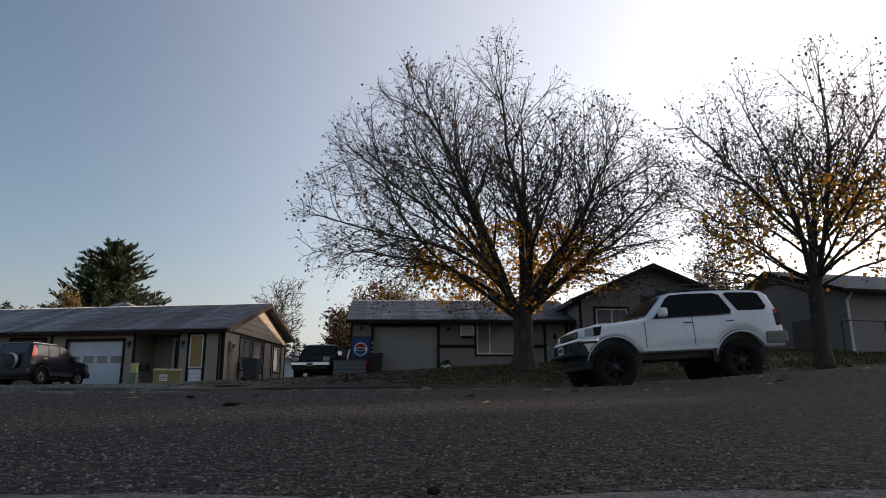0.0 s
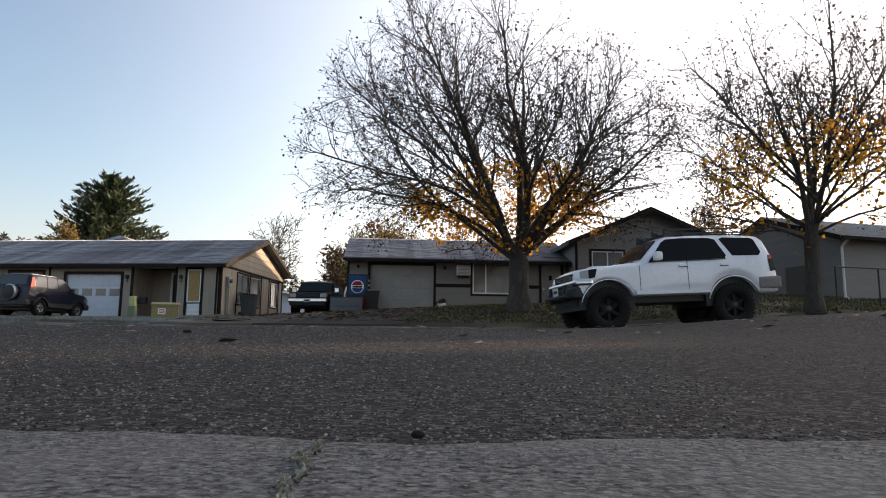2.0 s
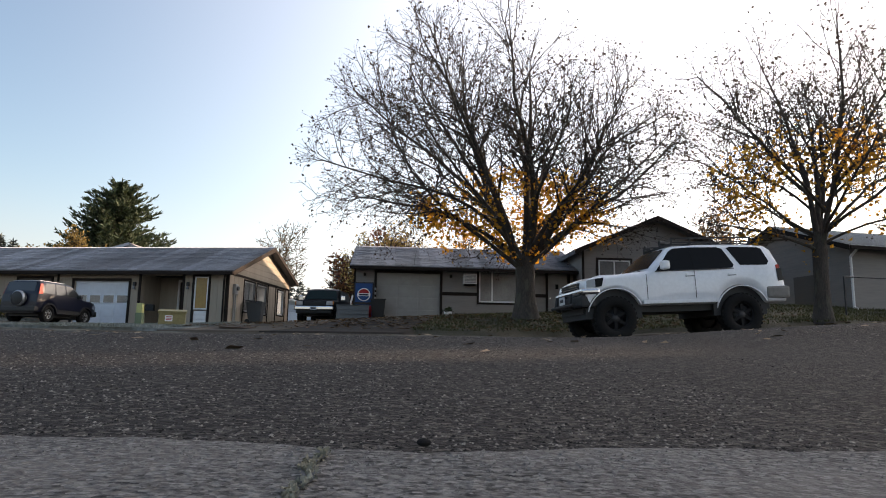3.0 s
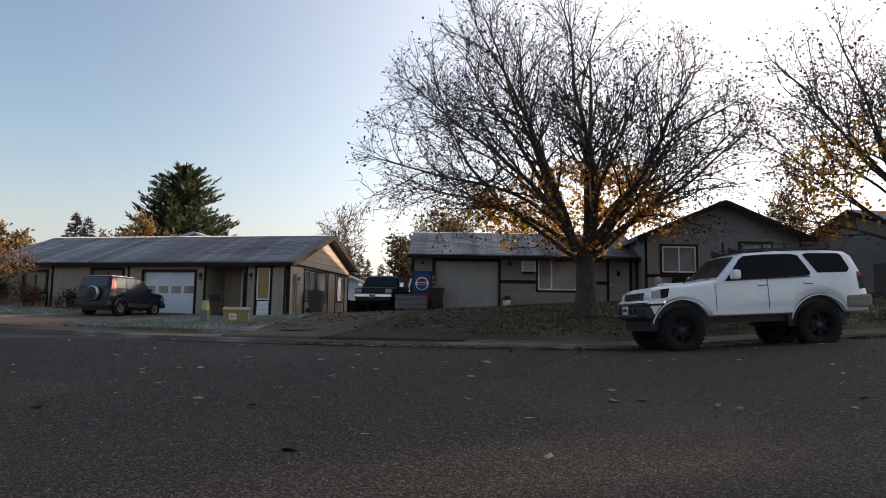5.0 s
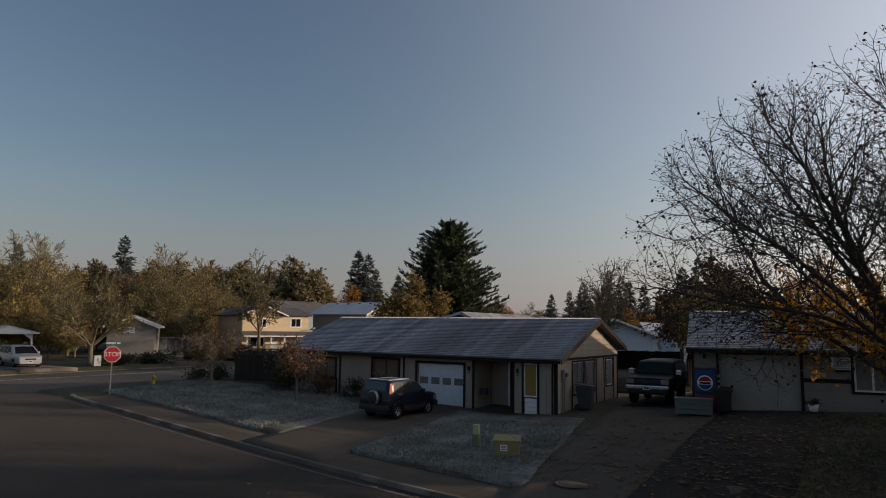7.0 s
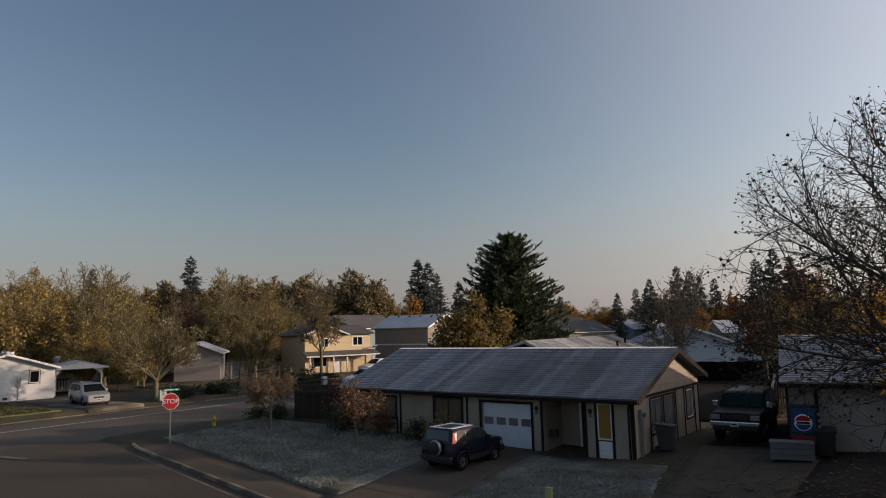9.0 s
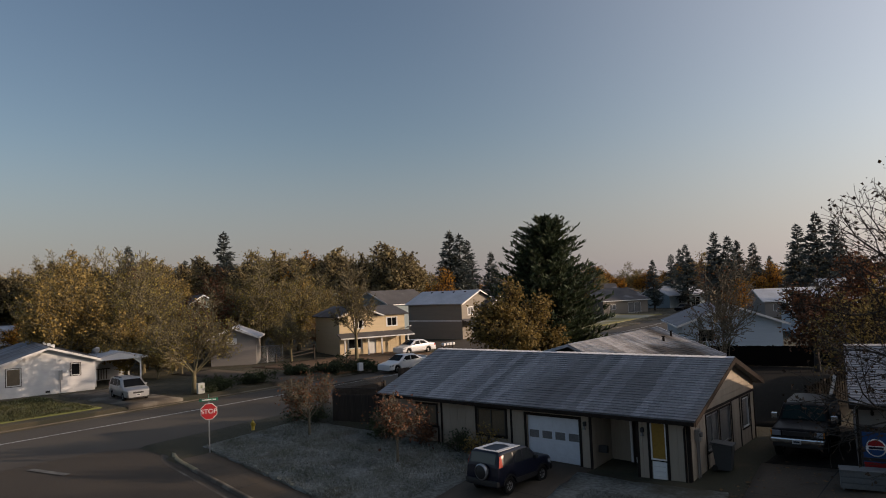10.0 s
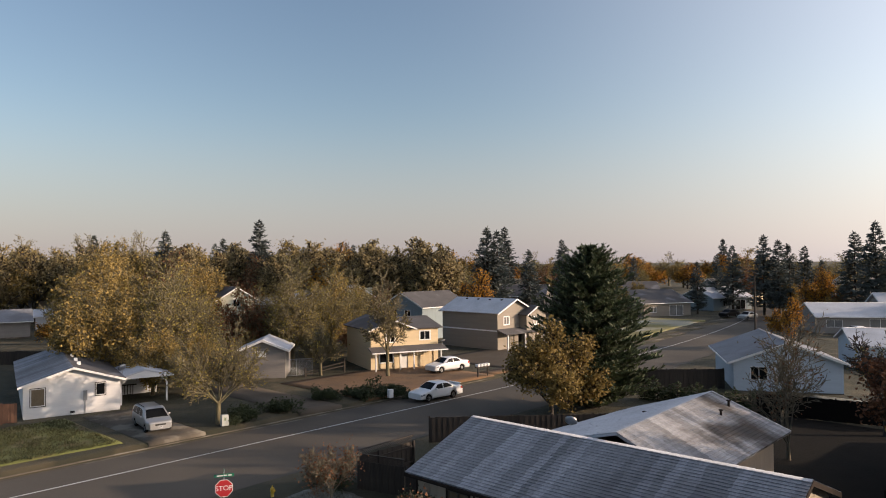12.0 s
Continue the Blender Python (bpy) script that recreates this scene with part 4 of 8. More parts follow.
        shoot(p, (d + Vector((0, 0, 0.3 * flat))).normalized(), reach(p, d) * 1.02 + 0.3, trunk_r * rng.uniform(0.20, 0.32), 0, 8, -0.03 * flat)
    part("branchwork", w.wood(bark, "branchwork"), bark, tree, "bare branching limbs and fine twigs")
    tips = [t[0] for t in w.tips]
    rng.shuffle(tips)
    inner = [w.v[i] for i in rng.sample(range(len(w.v)), min(len(w.v), 9000))]
    tips = tips[:dead] + [p for p in inner if p.z < cz + 2.0][:dead // 2]
    part("dead_leaves", leaf_mesh([p + Vector((rng.gauss(0, 0.05), rng.gauss(0, 0.05), rng.gauss(0, 0.05))) for p in tips], 0.08, leaf_dead, seed + 2, "dead_leaves"), leaf_dead, tree, kind="stuff")
    gx0, gy0, gz0, gw, gd, gh = gold
    low = [p for p in (w.v[i] for i in rng.sample(range(len(w.v)), min(len(w.v), 24000))) if ((p.x - gx0) / gw) ** 2 + ((p.y - gy0) / gd) ** 2 + ((p.z - gz0) / gh) ** 2 < 1]
    spots = []
    for p in rng.sample(low, min(len(low), orange // 9)):
        spots += [p + Vector((rng.gauss(0, 0.2), rng.gauss(0, 0.2), rng.gauss(0, 0.18))) for _ in range(9)]
    part("orange_leaves", leaf_mesh(spots, 0.125, leaf_orange, seed + 3, "orange_leaves"), leaf_orange, tree, "clusters of orange autumn leaves", kind="stuff")
    return tree


def bare_tree(name, at, seed, height, reach, trunk_r, mat, leaf=None, leaves=0, leaf_size=0.2, label="", dense=1.0, fork=0.25, group="", category="tree", steep=62, kind=""):
    tree = thing(name, label, category, at, group, kind)
    w = Wood(seed)
    rng = w.rng
    w.thin = max(0.011, 0.0004 * math.hypot(at.translation.x, at.translation.y))
    plan = [(round(6 * dense), 34, 0.5, 5, 0.07, 0.05), (round(5 * dense), 40, 0.55, 4, 0.12, 0.03), (4, 45, 0.6, 3, 0.16, 0.0), (0, 0, 0, 2, 0.2, 0.0)]
    top = Vector((0, 0, height * fork))
    w.limb([Vector((0, 0, -0.2)), Vector((0, 0, 0.1)), top * 0.5, top], [trunk_r * 1.5, trunk_r * 1.15, trunk_r, trunk_r * 0.85], 8)
    n = round(6 * dense)
    for k in range(n):
        az = 2 * math.pi * k / n + rng.uniform(-0.4, 0.4)
        el = radians(80 if k == 0 else rng.uniform(steep - 22, steep + 14))
        d = Vector((math.cos(az) * math.cos(el), math.sin(az) * math.cos(el), math.sin(el)))
        room = 1 / math.sqrt((math.cos(el) / reach) ** 2 + (math.sin(el) / (height * (1 - fork))) ** 2)
        w.grow(top * rng.uniform(0.7, 1.0), d, room * 0.64, trunk_r * rng.uniform(0.4, 0.6), 0, plan, 5)
    part("trunk", w.wood(mat, name), mat, tree)
    if leaves:
        tips = [t[0] for t in w.tips]
        spots = [rng.choice(tips) + Vector((rng.gauss(0, 0.24), rng.gauss(0, 0.24), rng.gauss(0, 0.24))) for _ in range(leaves)]
        part("crown", leaf_mesh(spots, leaf_size, leaf, seed + 5, name + "_crown"), leaf, tree)
    return tree


def conifer(at, seed, height, reach, mat, label, whorls=26, per=9, needles=26, group="", category="conifer", ragged=0.25, low=0.06, size=0.3, kind="", shape=0.72, upswept=0.0):
    tree = thing("conifer", label, category, at, group, kind)
    rng = random.Random(seed)
    w = Wood(seed)
    w.limb([Vector((0, 0, -0.3)), Vector((0, 0, height * 0.5)), Vector((0, 0, height * 0.97))], [reach * 0.09, reach * 0.055, 0.02], 7)
    v, f = [], []
    for i in range(whorls):
        t = i / (whorls - 1)
        z = height * (low + (1 - low) * t ** 0.92) * 0.985
        r = reach * (1 - t) ** shape * (0.72 + 0.28 * min(1, t * 6)) + 0.10
        for k in range(max(4, round(per * (1 - 0.45 * t)))):
            az = rng.uniform(0, 6.283)
            rr = r * rng.uniform(1 - 1.3 * ragged, 1 + ragged)
            rise = rng.uniform(0.15, 0.7) * (0.45 + 0.7 * t) + upswept
            d = Vector((math.cos(az), math.sin(az), 0))
            p0 = Vector((0, 0, z))
            p1 = p0 + d * rr + Vector((0, 0, rr * (rise - 0.22)))
            w.limb([p0, p0.lerp(p1, 0.5) + Vector((0, 0, -0.03 * rr)), p1], [0.03 + 0.01 * rr, 0.02, 0.006], 3)
            side = Vector((-d.y, d.x, 0))
            for j in range(max(5, round(needles * (0.35 + 0.65 * rr / reach)))):
                u = rng.random() ** 0.7
                p = p0.lerp(p1, u)
                s = size * rng.uniform(0.7, 1.5) * (1.15 - 0.5 * u) * (0.6 + 0.4 * rr / reach)
                g = (d * rng.uniform(0.1, 1.0) + side * rng.uniform(-1, 1) + Vector((0, 0, rng.uniform(-0.35, 0.5) + 1.5 * upswept))).normalized()
                h = g.cross(Vector((rng.gauss(0, 1), rng.gauss(0, 1), 1))).normalized() * s * 0.2
                q = len(v)
                v += [p - h, p + h, p + g * s * 1.5, p + g * s * 0.7 + h * 1.5 + Vector((0, 0, 0.06 * s))]
                f += [(q, q + 1, q + 2), (q + 1, q + 3, q + 2)]
    part("trunk", w.wood(bark, "conifer_trunk"), bark, tree)
    part("crown", data_of(v, f, mat, "conifer_crown"), mat, tree)
    return tree


def shrub(at, seed, reach, height, mat, leaves, size, label, category="shrub", group="", twigs=14, name="shrub"):
    bush = thing(name, label, category, at, group)
    w = Wood(seed)
    rng = w.rng
    plan = [(4, 35, 0.6, 3, 0.15, 0.05), (3, 40, 0.6, 2, 0.2, 0.0), (0, 0, 0, 2, 0.2, 0.0)]
    for k in range(twigs):
        az, el = rng.uniform(0, 6.283), radians(rng.uniform(30, 80) if height > reach * 0.6 else rng.uniform(6, 60))
        d = Vector((math.cos(az) * math.cos(el), math.sin(az) * math.cos(el), math.sin(el)))
        room = 1 / math.sqrt((math.cos(el) / reach) ** 2 + (math.sin(el) / height) ** 2)
        w.grow(Vector((rng.gauss(0, 0.1 * reach), rng.gauss(0, 0.1 * reach), -0.05)), d, room * 0.6, 0.022, 0, plan, 3)
    part("twigwork", w.wood(bark, "twigwork"), bark, bush)
    tips = [t[0] for t in w.tips]
    part("foliage", leaf_mesh([rng.choice(tips) + Vector((rng.gauss(0, 0.14), rng.gauss(0, 0.14), rng.gauss(0, 0.1))) for _ in range(leaves)], size, mat, seed + 1, "foliage"), mat, bush)
    return bush


def on_land(x, y, dz=0.0, turn=0.0):
    return pose(x, y, land(x, y) + dz, 0, 0, turn)


street_tree(on_land(0.35, 21.0), 11, 25, (-1.1, 0.3, 4.0, 6.0, 5.9, 5.6, 6.0, 2.7), 0.31, 1.5, 6500, 4600, "large bare spreading maple with a few orange leaves", gold=(-0.4, 0.6, 3.2, 3.2, 2.8, 1.5))

# ---- vehicles ----
def lerp_line(pts, x):
    for (a, za), (b, zb) in zip(pts, pts[1:]):
        if x <= b:
            return za + (zb - za) * (x - a) / max(1e-6, b - a)
    return pts[-1][1]


class Shell:
    """A vehicle body as a loft of cross-sections; x runs from the nose to the tail."""

    def __init__(self, length, width, top, sill, axles, arch_r, axle_z, belt, tumble, nose=0.10, tail=0.06):
        self.length, self.width, self.top, self.sill, self.axles, self.arch_r = length, width, top, sill, axles, arch_r
        self.axle_z, self.belt, self.tumble, self.nose, self.tail = axle_z, belt, tumble, nose, tail

    def half(self, x, z):
        w = self.width / 2
        if x < 0.5:
            w -= self.nose * (1 - x / 0.5) ** 2
        if x > self.length - 0.4:
            w -= self.tail * (1 - (self.length - x) / 0.4) ** 2
        mid = (self.sill + self.belt) / 2
        if z > self.belt:
            return w - 0.02 - self.tumble * (z - self.belt)
        return w - 0.05 * ((z - mid) / (self.belt - self.sill)) ** 2

    def low(self, x):
        z = self.sill
        for a in self.axles:
            if abs(x - a) < self.arch_r:
                z = max(z, self.axle_z + math.sqrt(self.arch_r ** 2 - (x - a) ** 2))
        return z

    def body(self):
        xs = {self.top[0][0], self.length, *(p[0] for p in self.top), *np.linspace(0, self.length, 26)}
        for a in self.axles:
            xs |= {a + self.arch_r * math.cos(t) for t in np.linspace(0, math.pi, 15)} | {a - self.arch_r - 0.004, a + self.arch_r + 0.004}
        xs = sorted(x for x in xs if self.top[0][0] <= x <= self.length)
        bm = bmesh.new()
        rings = []
        for x in xs:
            zb, zt = self.low(x), lerp_line(self.top, x)
            zb = min(zb, zt - 0.12)
            side = [(self.half(x, zb) - 0.10, zb), (self.half(x, zb), zb + 0.04)]
            for f in (0.2, 0.4, 0.6, 0.8, 0.93):
                z = zb + 0.04 + (zt - zb - 0.09) * f
                side.append((self.half(x, z), z))
            e = self.half(x, zt)
            side += [(e - 0.03, zt - 0.02), (e - 0.10, zt), (e * 0.5, zt + 0.018)]
            pts = [(0.0, zb)] + side + [(0.0, zt + 0.024)] + [(-y, z) for y, z in reversed(side)]
            rings.append([bm.verts.new((x, y, z)) for y, z in pts])
        n = len(rings[0])
        for a, b in zip(rings, rings[1:]):
            for k in range(n):
                bm.faces.new((a[k], b[k], b[(k + 1) % n], a[(k + 1) % n]))
        bm.faces.new(rings[0])
        bm.faces.new(rings[-1][::-1])
        bmesh.ops.recalc_face_normals(bm, faces=bm.faces)
        for f in bm.faces:
            f.smooth = len(f.verts) == 4 and abs(f.normal.x) < 0.75
        return bm

    def on_side(self, pts, side, out=0.006, sink=0.02):
        """A thin plate on the flank, from points in x and z."""
        bm = bmesh.new()
        outer = [bm.verts.new((x, side * (self.half(x, z) + out), z)) for x, z in pts]
        inner = [bm.verts.new((x, side * (self.half(x, z) - sink), z)) for x, z in pts]
        bm.faces.new(outer)
        bm.faces.new(inner[::-1])
        for i in range(len(pts)):
            j = (i + 1) % len(pts)
            bm.faces.new((outer[i], inner[i], inner[j], outer[j]))
        bmesh.ops.recalc_face_normals(bm, faces=bm.faces)
        return bm

    def across(self, a, b, fa=0.86, fb=0.8, out=0.016):
        """A curved pane that follows the top line between two of its points."""
        (xa, _), (xb, _) = a, b
        za, zb = lerp_line(self.top, xa), lerp_line(self.top, xb)
        d = Vector((xb - xa, 0, zb - za)).normalized()
        nrm = Vector((-d.z, 0, d.x)) if d.x > 0 else Vector((d.z, 0, -d.x))
        nrm = nrm if nrm.z >= 0 else -nrm
        bm = bmesh.new()
        skins = []
        for lift in (out, -0.03):
            grid = []
            for k in range(6):
                x = xa + (xb - xa) * k / 5
                z = lerp_line(self.top, x)
                e = self.half(x, z)
                wide = fa + (fb - fa) * k / 5
                grid.append([bm.verts.new(Vector((x, e * wide * f, z + 0.024 - 0.022 * abs(f) ** 1.6)) + nrm * lift) for f in (-1, -0.75, -0.5, -0.25, 0, 0.25, 0.5, 0.75, 1)])
            skins.append(grid)
        for grid in skins:
            for r, q in zip(grid, grid[1:]):
                for k in range(8):
                    bm.faces.new((r[k], q[k], q[k + 1], r[k + 1]))
        top, low = skins
        rim = [(0, k) for k in range(9)] + [(r, 8) for r in range(1, 6)] + [(5, k) for k in range(7, -1, -1)] + [(r, 0) for r in range(4, 0, -1)]
        for (r0, c0), (r1, c1) in zip(rim, rim[1:] + rim[:1]):
            bm.faces.new((top[r0][c0], top[r1][c1], low[r1][c1], low[r0][c0]))
        bmesh.ops.recalc_face_normals(bm, faces=bm.faces)
        return bm


def lathe_y(profile, n=28):
    """A ring from (radius, y) points turned round the y axis."""
    bm = bmesh.new()
    rings = [[bm.verts.new((r * math.cos(2 * math.pi * k / n), y, r * math.sin(2 * math.pi * k / n))) for k in range(n)] for r, y in profile]
    for a, b in zip(rings, rings[1:]):
        for k in range(n):
            f = bm.faces.new((a[k], b[k], b[(k + 1) % n], a[(k + 1) % n]))
            f.smooth = True
    bmesh.ops.recalc_face_normals(bm, faces=bm.faces)
    return bm


def wheel(car, x, y, z, r, w, rim_mat, spokes=6, knobbly=False, share=[]):
    s = 1 if y > 0 else -1
    at = pose(x, y, z, 0, 0, 0 if s > 0 else 180)
    hub = part("wheel", lathe_y([(0.0001, w * 0.30), (r * 0.2, w * 0.30), (r * 0.22, w * 0.2), (r * 0.5, w * 0.12), (r * 0.5, -w * 0.3), (0.0001, -w * 0.3)], 18), black_mat, car, at=at)
    prof = [(r * 0.56, -w / 2 * 0.9), (r * 0.8, -w / 2), (r * 0.95, -w / 2 * 0.93), (r, -w / 2 * 0.7), (r, w / 2 * 0.7), (r * 0.95, w / 2 * 0.93), (r * 0.8, w / 2), (r * 0.56, w / 2 * 0.9), (r * 0.54, 0), (r * 0.56, -w / 2 * 0.9)]
    bm = lathe_y(prof, 36)
    if knobbly:
        for k in range(30):
            t = 2 * math.pi * k / 30
            for yy in (-w * 0.32, -w * 0.05, w * 0.22):
                box(bm, -0.022, 0.022, yy, yy + w * 0.18, r - 0.012, r + 0.012, m=Matrix.Rotation(t + (0.1 if yy > -0.05 else 0), 4, "Y"))
    part("tyre", bm, rubber, hub)
    rim = bmesh.new()
    for k in range(spokes):
        box(rim, -r * 0.07, r * 0.07, w * 0.2, w * 0.3, r * 0.15, r * 0.53, m=Matrix.Rotation(2 * math.pi * k / spokes, 4, "Y"))
    part("rim", rim, rim_mat, hub)
    ring = lathe_y([(r * 0.5, w * 0.28), (r * 0.57, w * 0.4), (r * 0.57, w * 0.3), (r * 0.5, w * 0.2), (r * 0.5, w * 0.28)], 28)
    part("rim_edge", ring, rim_mat, hub)
    return hub


def vehicle(name, label, category, at, s, paint, rim_mat, tyre_r, tyre_w, side_windows, panes, spokes=6, knobbly=False, track=None, glass=None, group=""):
    car = thing(name, label, category, at, group)
    body = part("body", s.body(), paint, car)
    glass = glass or glass_dark
    for side in (-1, 1):
        for pts in side_windows:
            part("side_window", s.on_side(pts, side), glass, car)
    for k, (a, b) in enumerate(panes):
        part("windscreen" if k == 0 else "rear_window", s.across(a, b), glass, car)
    tr = track or s.width / 2 - tyre_w / 2 - 0.02
    for a in s.axles:
        for side in (-1, 1):
            wheel(car, a, side * tr, s.axle_z, tyre_r, tyre_w, rim_mat, spokes, knobbly)
        part("wheel_well", boxed(a - s.arch_r + 0.01, a + s.arch_r - 0.01, -s.width / 2 + 0.13, s.width / 2 - 0.13, s.axle_z, s.axle_z + s.arch_r + 0.02), black_mat, car)
    part("underbody", boxed(0.25, s.length - 0.3, -s.width / 2 + 0.2, s.width / 2 - 0.2, s.sill - 0.12, s.sill + 0.03), black_mat, car)
    return car


def plates(car, x, z, back=False):
    p = part("number_plate", boxed(x - 0.012, x, -0.16, 0.16, z - 0.08, z + 0.08), plate_mat, car)
    sx = x if back else x - 0.012
    part("plate_bar", boxed(sx - 0.003, sx + 0.003, -0.11, 0.11, z - 0.03, z + 0.03), car_navy, p)


# the white lifted SUV
TOP = [(0.26, 1.04), (0.29, 1.14), (0.38, 1.19), (0.62, 1.225), (1.2, 1.275), (1.52, 1.30), (1.60, 1.33), (2.06, 1.76), (2.22, 1.82), (2.9, 1.845), (3.8, 1.84), (4.20, 1.80), (4.32, 1.72), (4.44, 1.40), (4.5, 1.05), (4.52, 0.98)]
S = Shell(4.52, 1.74, TOP, 0.62, (0.86, 3.53), 0.585, 0.39, 1.32, 0.26)
suv_at = pose(1.99, 13.60, 0.90) @ pose(0, 0, 0, 0, -3.0, 13.9) @ pose(-0.86, 0.83, -0.35)
SUV = vehicle("suv", "white lifted SUV with black off-road wheels parked at the kerb", "car", suv_at, S, car_white, rim_black, 0.43, 0.30,
              [[(1.74, 1.305), (2.08, 1.70), (2.18, 1.76), (2.534, 1.78), (2.534, 1.315)], [(2.537, 1.316), (2.537, 1.78), (3.12, 1.775), (3.24, 1.74), (3.42, 1.40), (3.38, 1.34)], [(3.56, 1.39), (3.34, 1.75), (3.42, 1.78), (4.02, 1.76), (4.10, 1.73), (4.20, 1.46), (4.14, 1.385)]],
              [((1.63, 1.355), (2.05, 1.745)), ((4.33, 1.70), (4.42, 1.46))], spokes=6, knobbly=True)
for sd_ in (-1, 1):
    hl = part("headlamp", S.on_side([(0.28, 1.0), (0.30, 1.14), (0.46, 1.17), (0.46, 1.0)], sd_, 0.008), lamp_glass, SUV, "clear headlamp with dark inner edge")
    part("indicator", S.on_side([(0.46, 1.0), (0.46, 1.17), (0.64, 1.19), (0.59, 1.02)], sd_, 0.009), glass_dark, hl)
    part("tail_lamp", S.on_side([(4.36, 1.06), (4.34, 1.38), (4.42, 1.40), (4.48, 1.08)], sd_, 0.012), lamp_red, SUV, "red tail lamp")
    part("tail_lamp_clear", S.on_side([(4.35, 1.05), (4.33, 1.30), (4.44, 1.32), (4.49, 1.07)], sd_, 0.016), glass_dark, SUV)
    mir = part("mirror", boxed(1.80, 1.96, sd_ * 0.88 if sd_ > 0 else -1.06, 1.06 if sd_ > 0 else -0.88, 1.31, 1.49, 0.05), car_white, SUV)
    part("mirror_arm", boxed(1.80, 1.90, 0.78 if sd_ > 0 else -0.90, 0.90 if sd_ > 0 else -0.78, 1.31, 1.37), black_mat, mir)
    for x0 in (2.36, 3.26):
        h = part("door_handle", S.on_side([(x0, 1.19), (x0, 1.235), (x0 + 0.17, 1.24), (x0 + 0.17, 1.195)], sd_, 0.022), car_white, SUV)
        part("handle_recess", S.on_side([(x0 - 0.01, 1.175), (x0 - 0.01, 1.19), (x0 + 0.18, 1.195), (x0 + 0.18, 1.18)], sd_, 0.004), black_mat, h)
    for x0, z1 in ((1.52, 1.24), (2.54, 1.31)):
        part("door_seam", S.on_side([(x0, 0.74), (x0, 0.9), (x0, 1.1), (x0, z1), (x0 + 0.009, z1), (x0 + 0.009, 1.1), (x0 + 0.009, 0.9), (x0 + 0.009, 0.74)], sd_, 0.006), black_mat, SUV)
    part("belt_strip", S.on_side([(1.72, 1.285), (1.72, 1.303), (3.4, 1.335), (3.4, 1.317)], sd_, 0.012), black_mat, SUV)
    part("sill_step", S.on_side([(1.42, 0.655), (1.42, 0.72), (2.98, 0.72), (2.98, 0.655)], sd_, 0.045), car_white, SUV)
    part("fuel_flap", S.on_side([(3.86, 1.18), (3.86, 1.34), (4.02, 1.34), (4.02, 1.18)], sd_, 0.005), car_white, SUV)
    for ax in S.axles:
        arc = [(ax + 0.593 * math.cos(t), S.axle_z + 0.593 * math.sin(t)) for t in np.linspace(0.5, math.pi - 0.42, 16)]
        inn = [(ax + 0.575 * math.cos(t), S.axle_z + 0.575 * math.sin(t)) for t in np.linspace(0.45, math.pi - 0.25, 16)]
        part("arch_flare", S.on_side(arc + inn[::-1], sd_, 0.018), car_white, SUV)
part("front_bumper", boxed(0.19, 0.56, -0.885, 0.885, 0.86, 0.99, 0.05), chrome, SUV, "chrome front bumper")
part("bumper_valance", boxed(0.17, 0.46, -0.85, 0.85, 0.62, 0.862, 0.04), black_mat, SUV)
gr = part("grille", boxed(0.22, 0.30, -0.5, 0.5, 1.0, 1.13, 0.02), black_mat, SUV)
for i in range(3):
    part("grille_bar", boxed(0.208, 0.226, -0.5, 0.5, 1.015 + 0.045 * i, 1.028 + 0.045 * i), chrome, gr)
bar = bmesh.new()
for y in (-0.45, 0.45):
    tube(bar, (0.17, y, 0.62), (0.06, y, 0.68), 0.035)
    tube(bar, (0.06, y, 0.68), (0.10, y, 0.90), 0.035)
tube(bar, (0.06, -0.7, 0.68), (0.06, 0.7, 0.68), 0.035)
part("push_bar", bar, black_mat, SUV)
part("rear_bumper", boxed(4.06, 4.57, -0.885, 0.885, 0.70, 0.95, 0.05), bumper_grey, SUV, "grey rear bumper")
part("hood_scoop", boxed(0.80, 1.2, -0.2, 0.2, 1.18, 1.315, 0.03), car_white, SUV)
part("wiper", tube(tubed((1.56, -0.5, 1.335), (1.70, 0.1, 1.44), 0.01), (1.56, 0.1, 1.335), (1.70, 0.6, 1.44), 0.01), black_mat, SUV)
rack = part("roof_rack", boxed(2.2, 3.95, 0.62, 0.66, 1.88, 1.91), black_mat, SUV, "black tubular roof basket")
for y in (-0.66, -0.4, -0.13, 0.13, 0.4):
    part("rack_bar", boxed(2.2, 3.95, y, y + 0.03, 1.883, 1.907), black_mat, rack)
for x in (2.2, 2.6, 3.05, 3.5, 3.92):
    part("rack_bar", boxed(x, x + 0.035, -0.66, 0.66, 1.84, 1.882), black_mat, rack)
    for y in (-0.66, 0.63):
        part("rack_post", boxed(x, x + 0.03, y, y + 0.03, 1.88, 1.97), black_mat, rack)
for y in (-0.665, 0.635):
    part("rack_rail", boxed(2.2, 3.95, y, y + 0.03, 1.97, 1.995), black_mat, rack)
for y in (-0.35, 0.35):
    part("rack_lamp", tubed((2.10, y, 1.93), (2.21, y, 1.92), 0.055, 0.04, 14), black_mat, rack)
plates(SUV, 0.06, 0.80)
for ax in S.axles:
    part("axle_beam", tubed((ax, -0.7, 0.39), (ax, 0.7, 0.39), 0.05), black_mat, SUV)

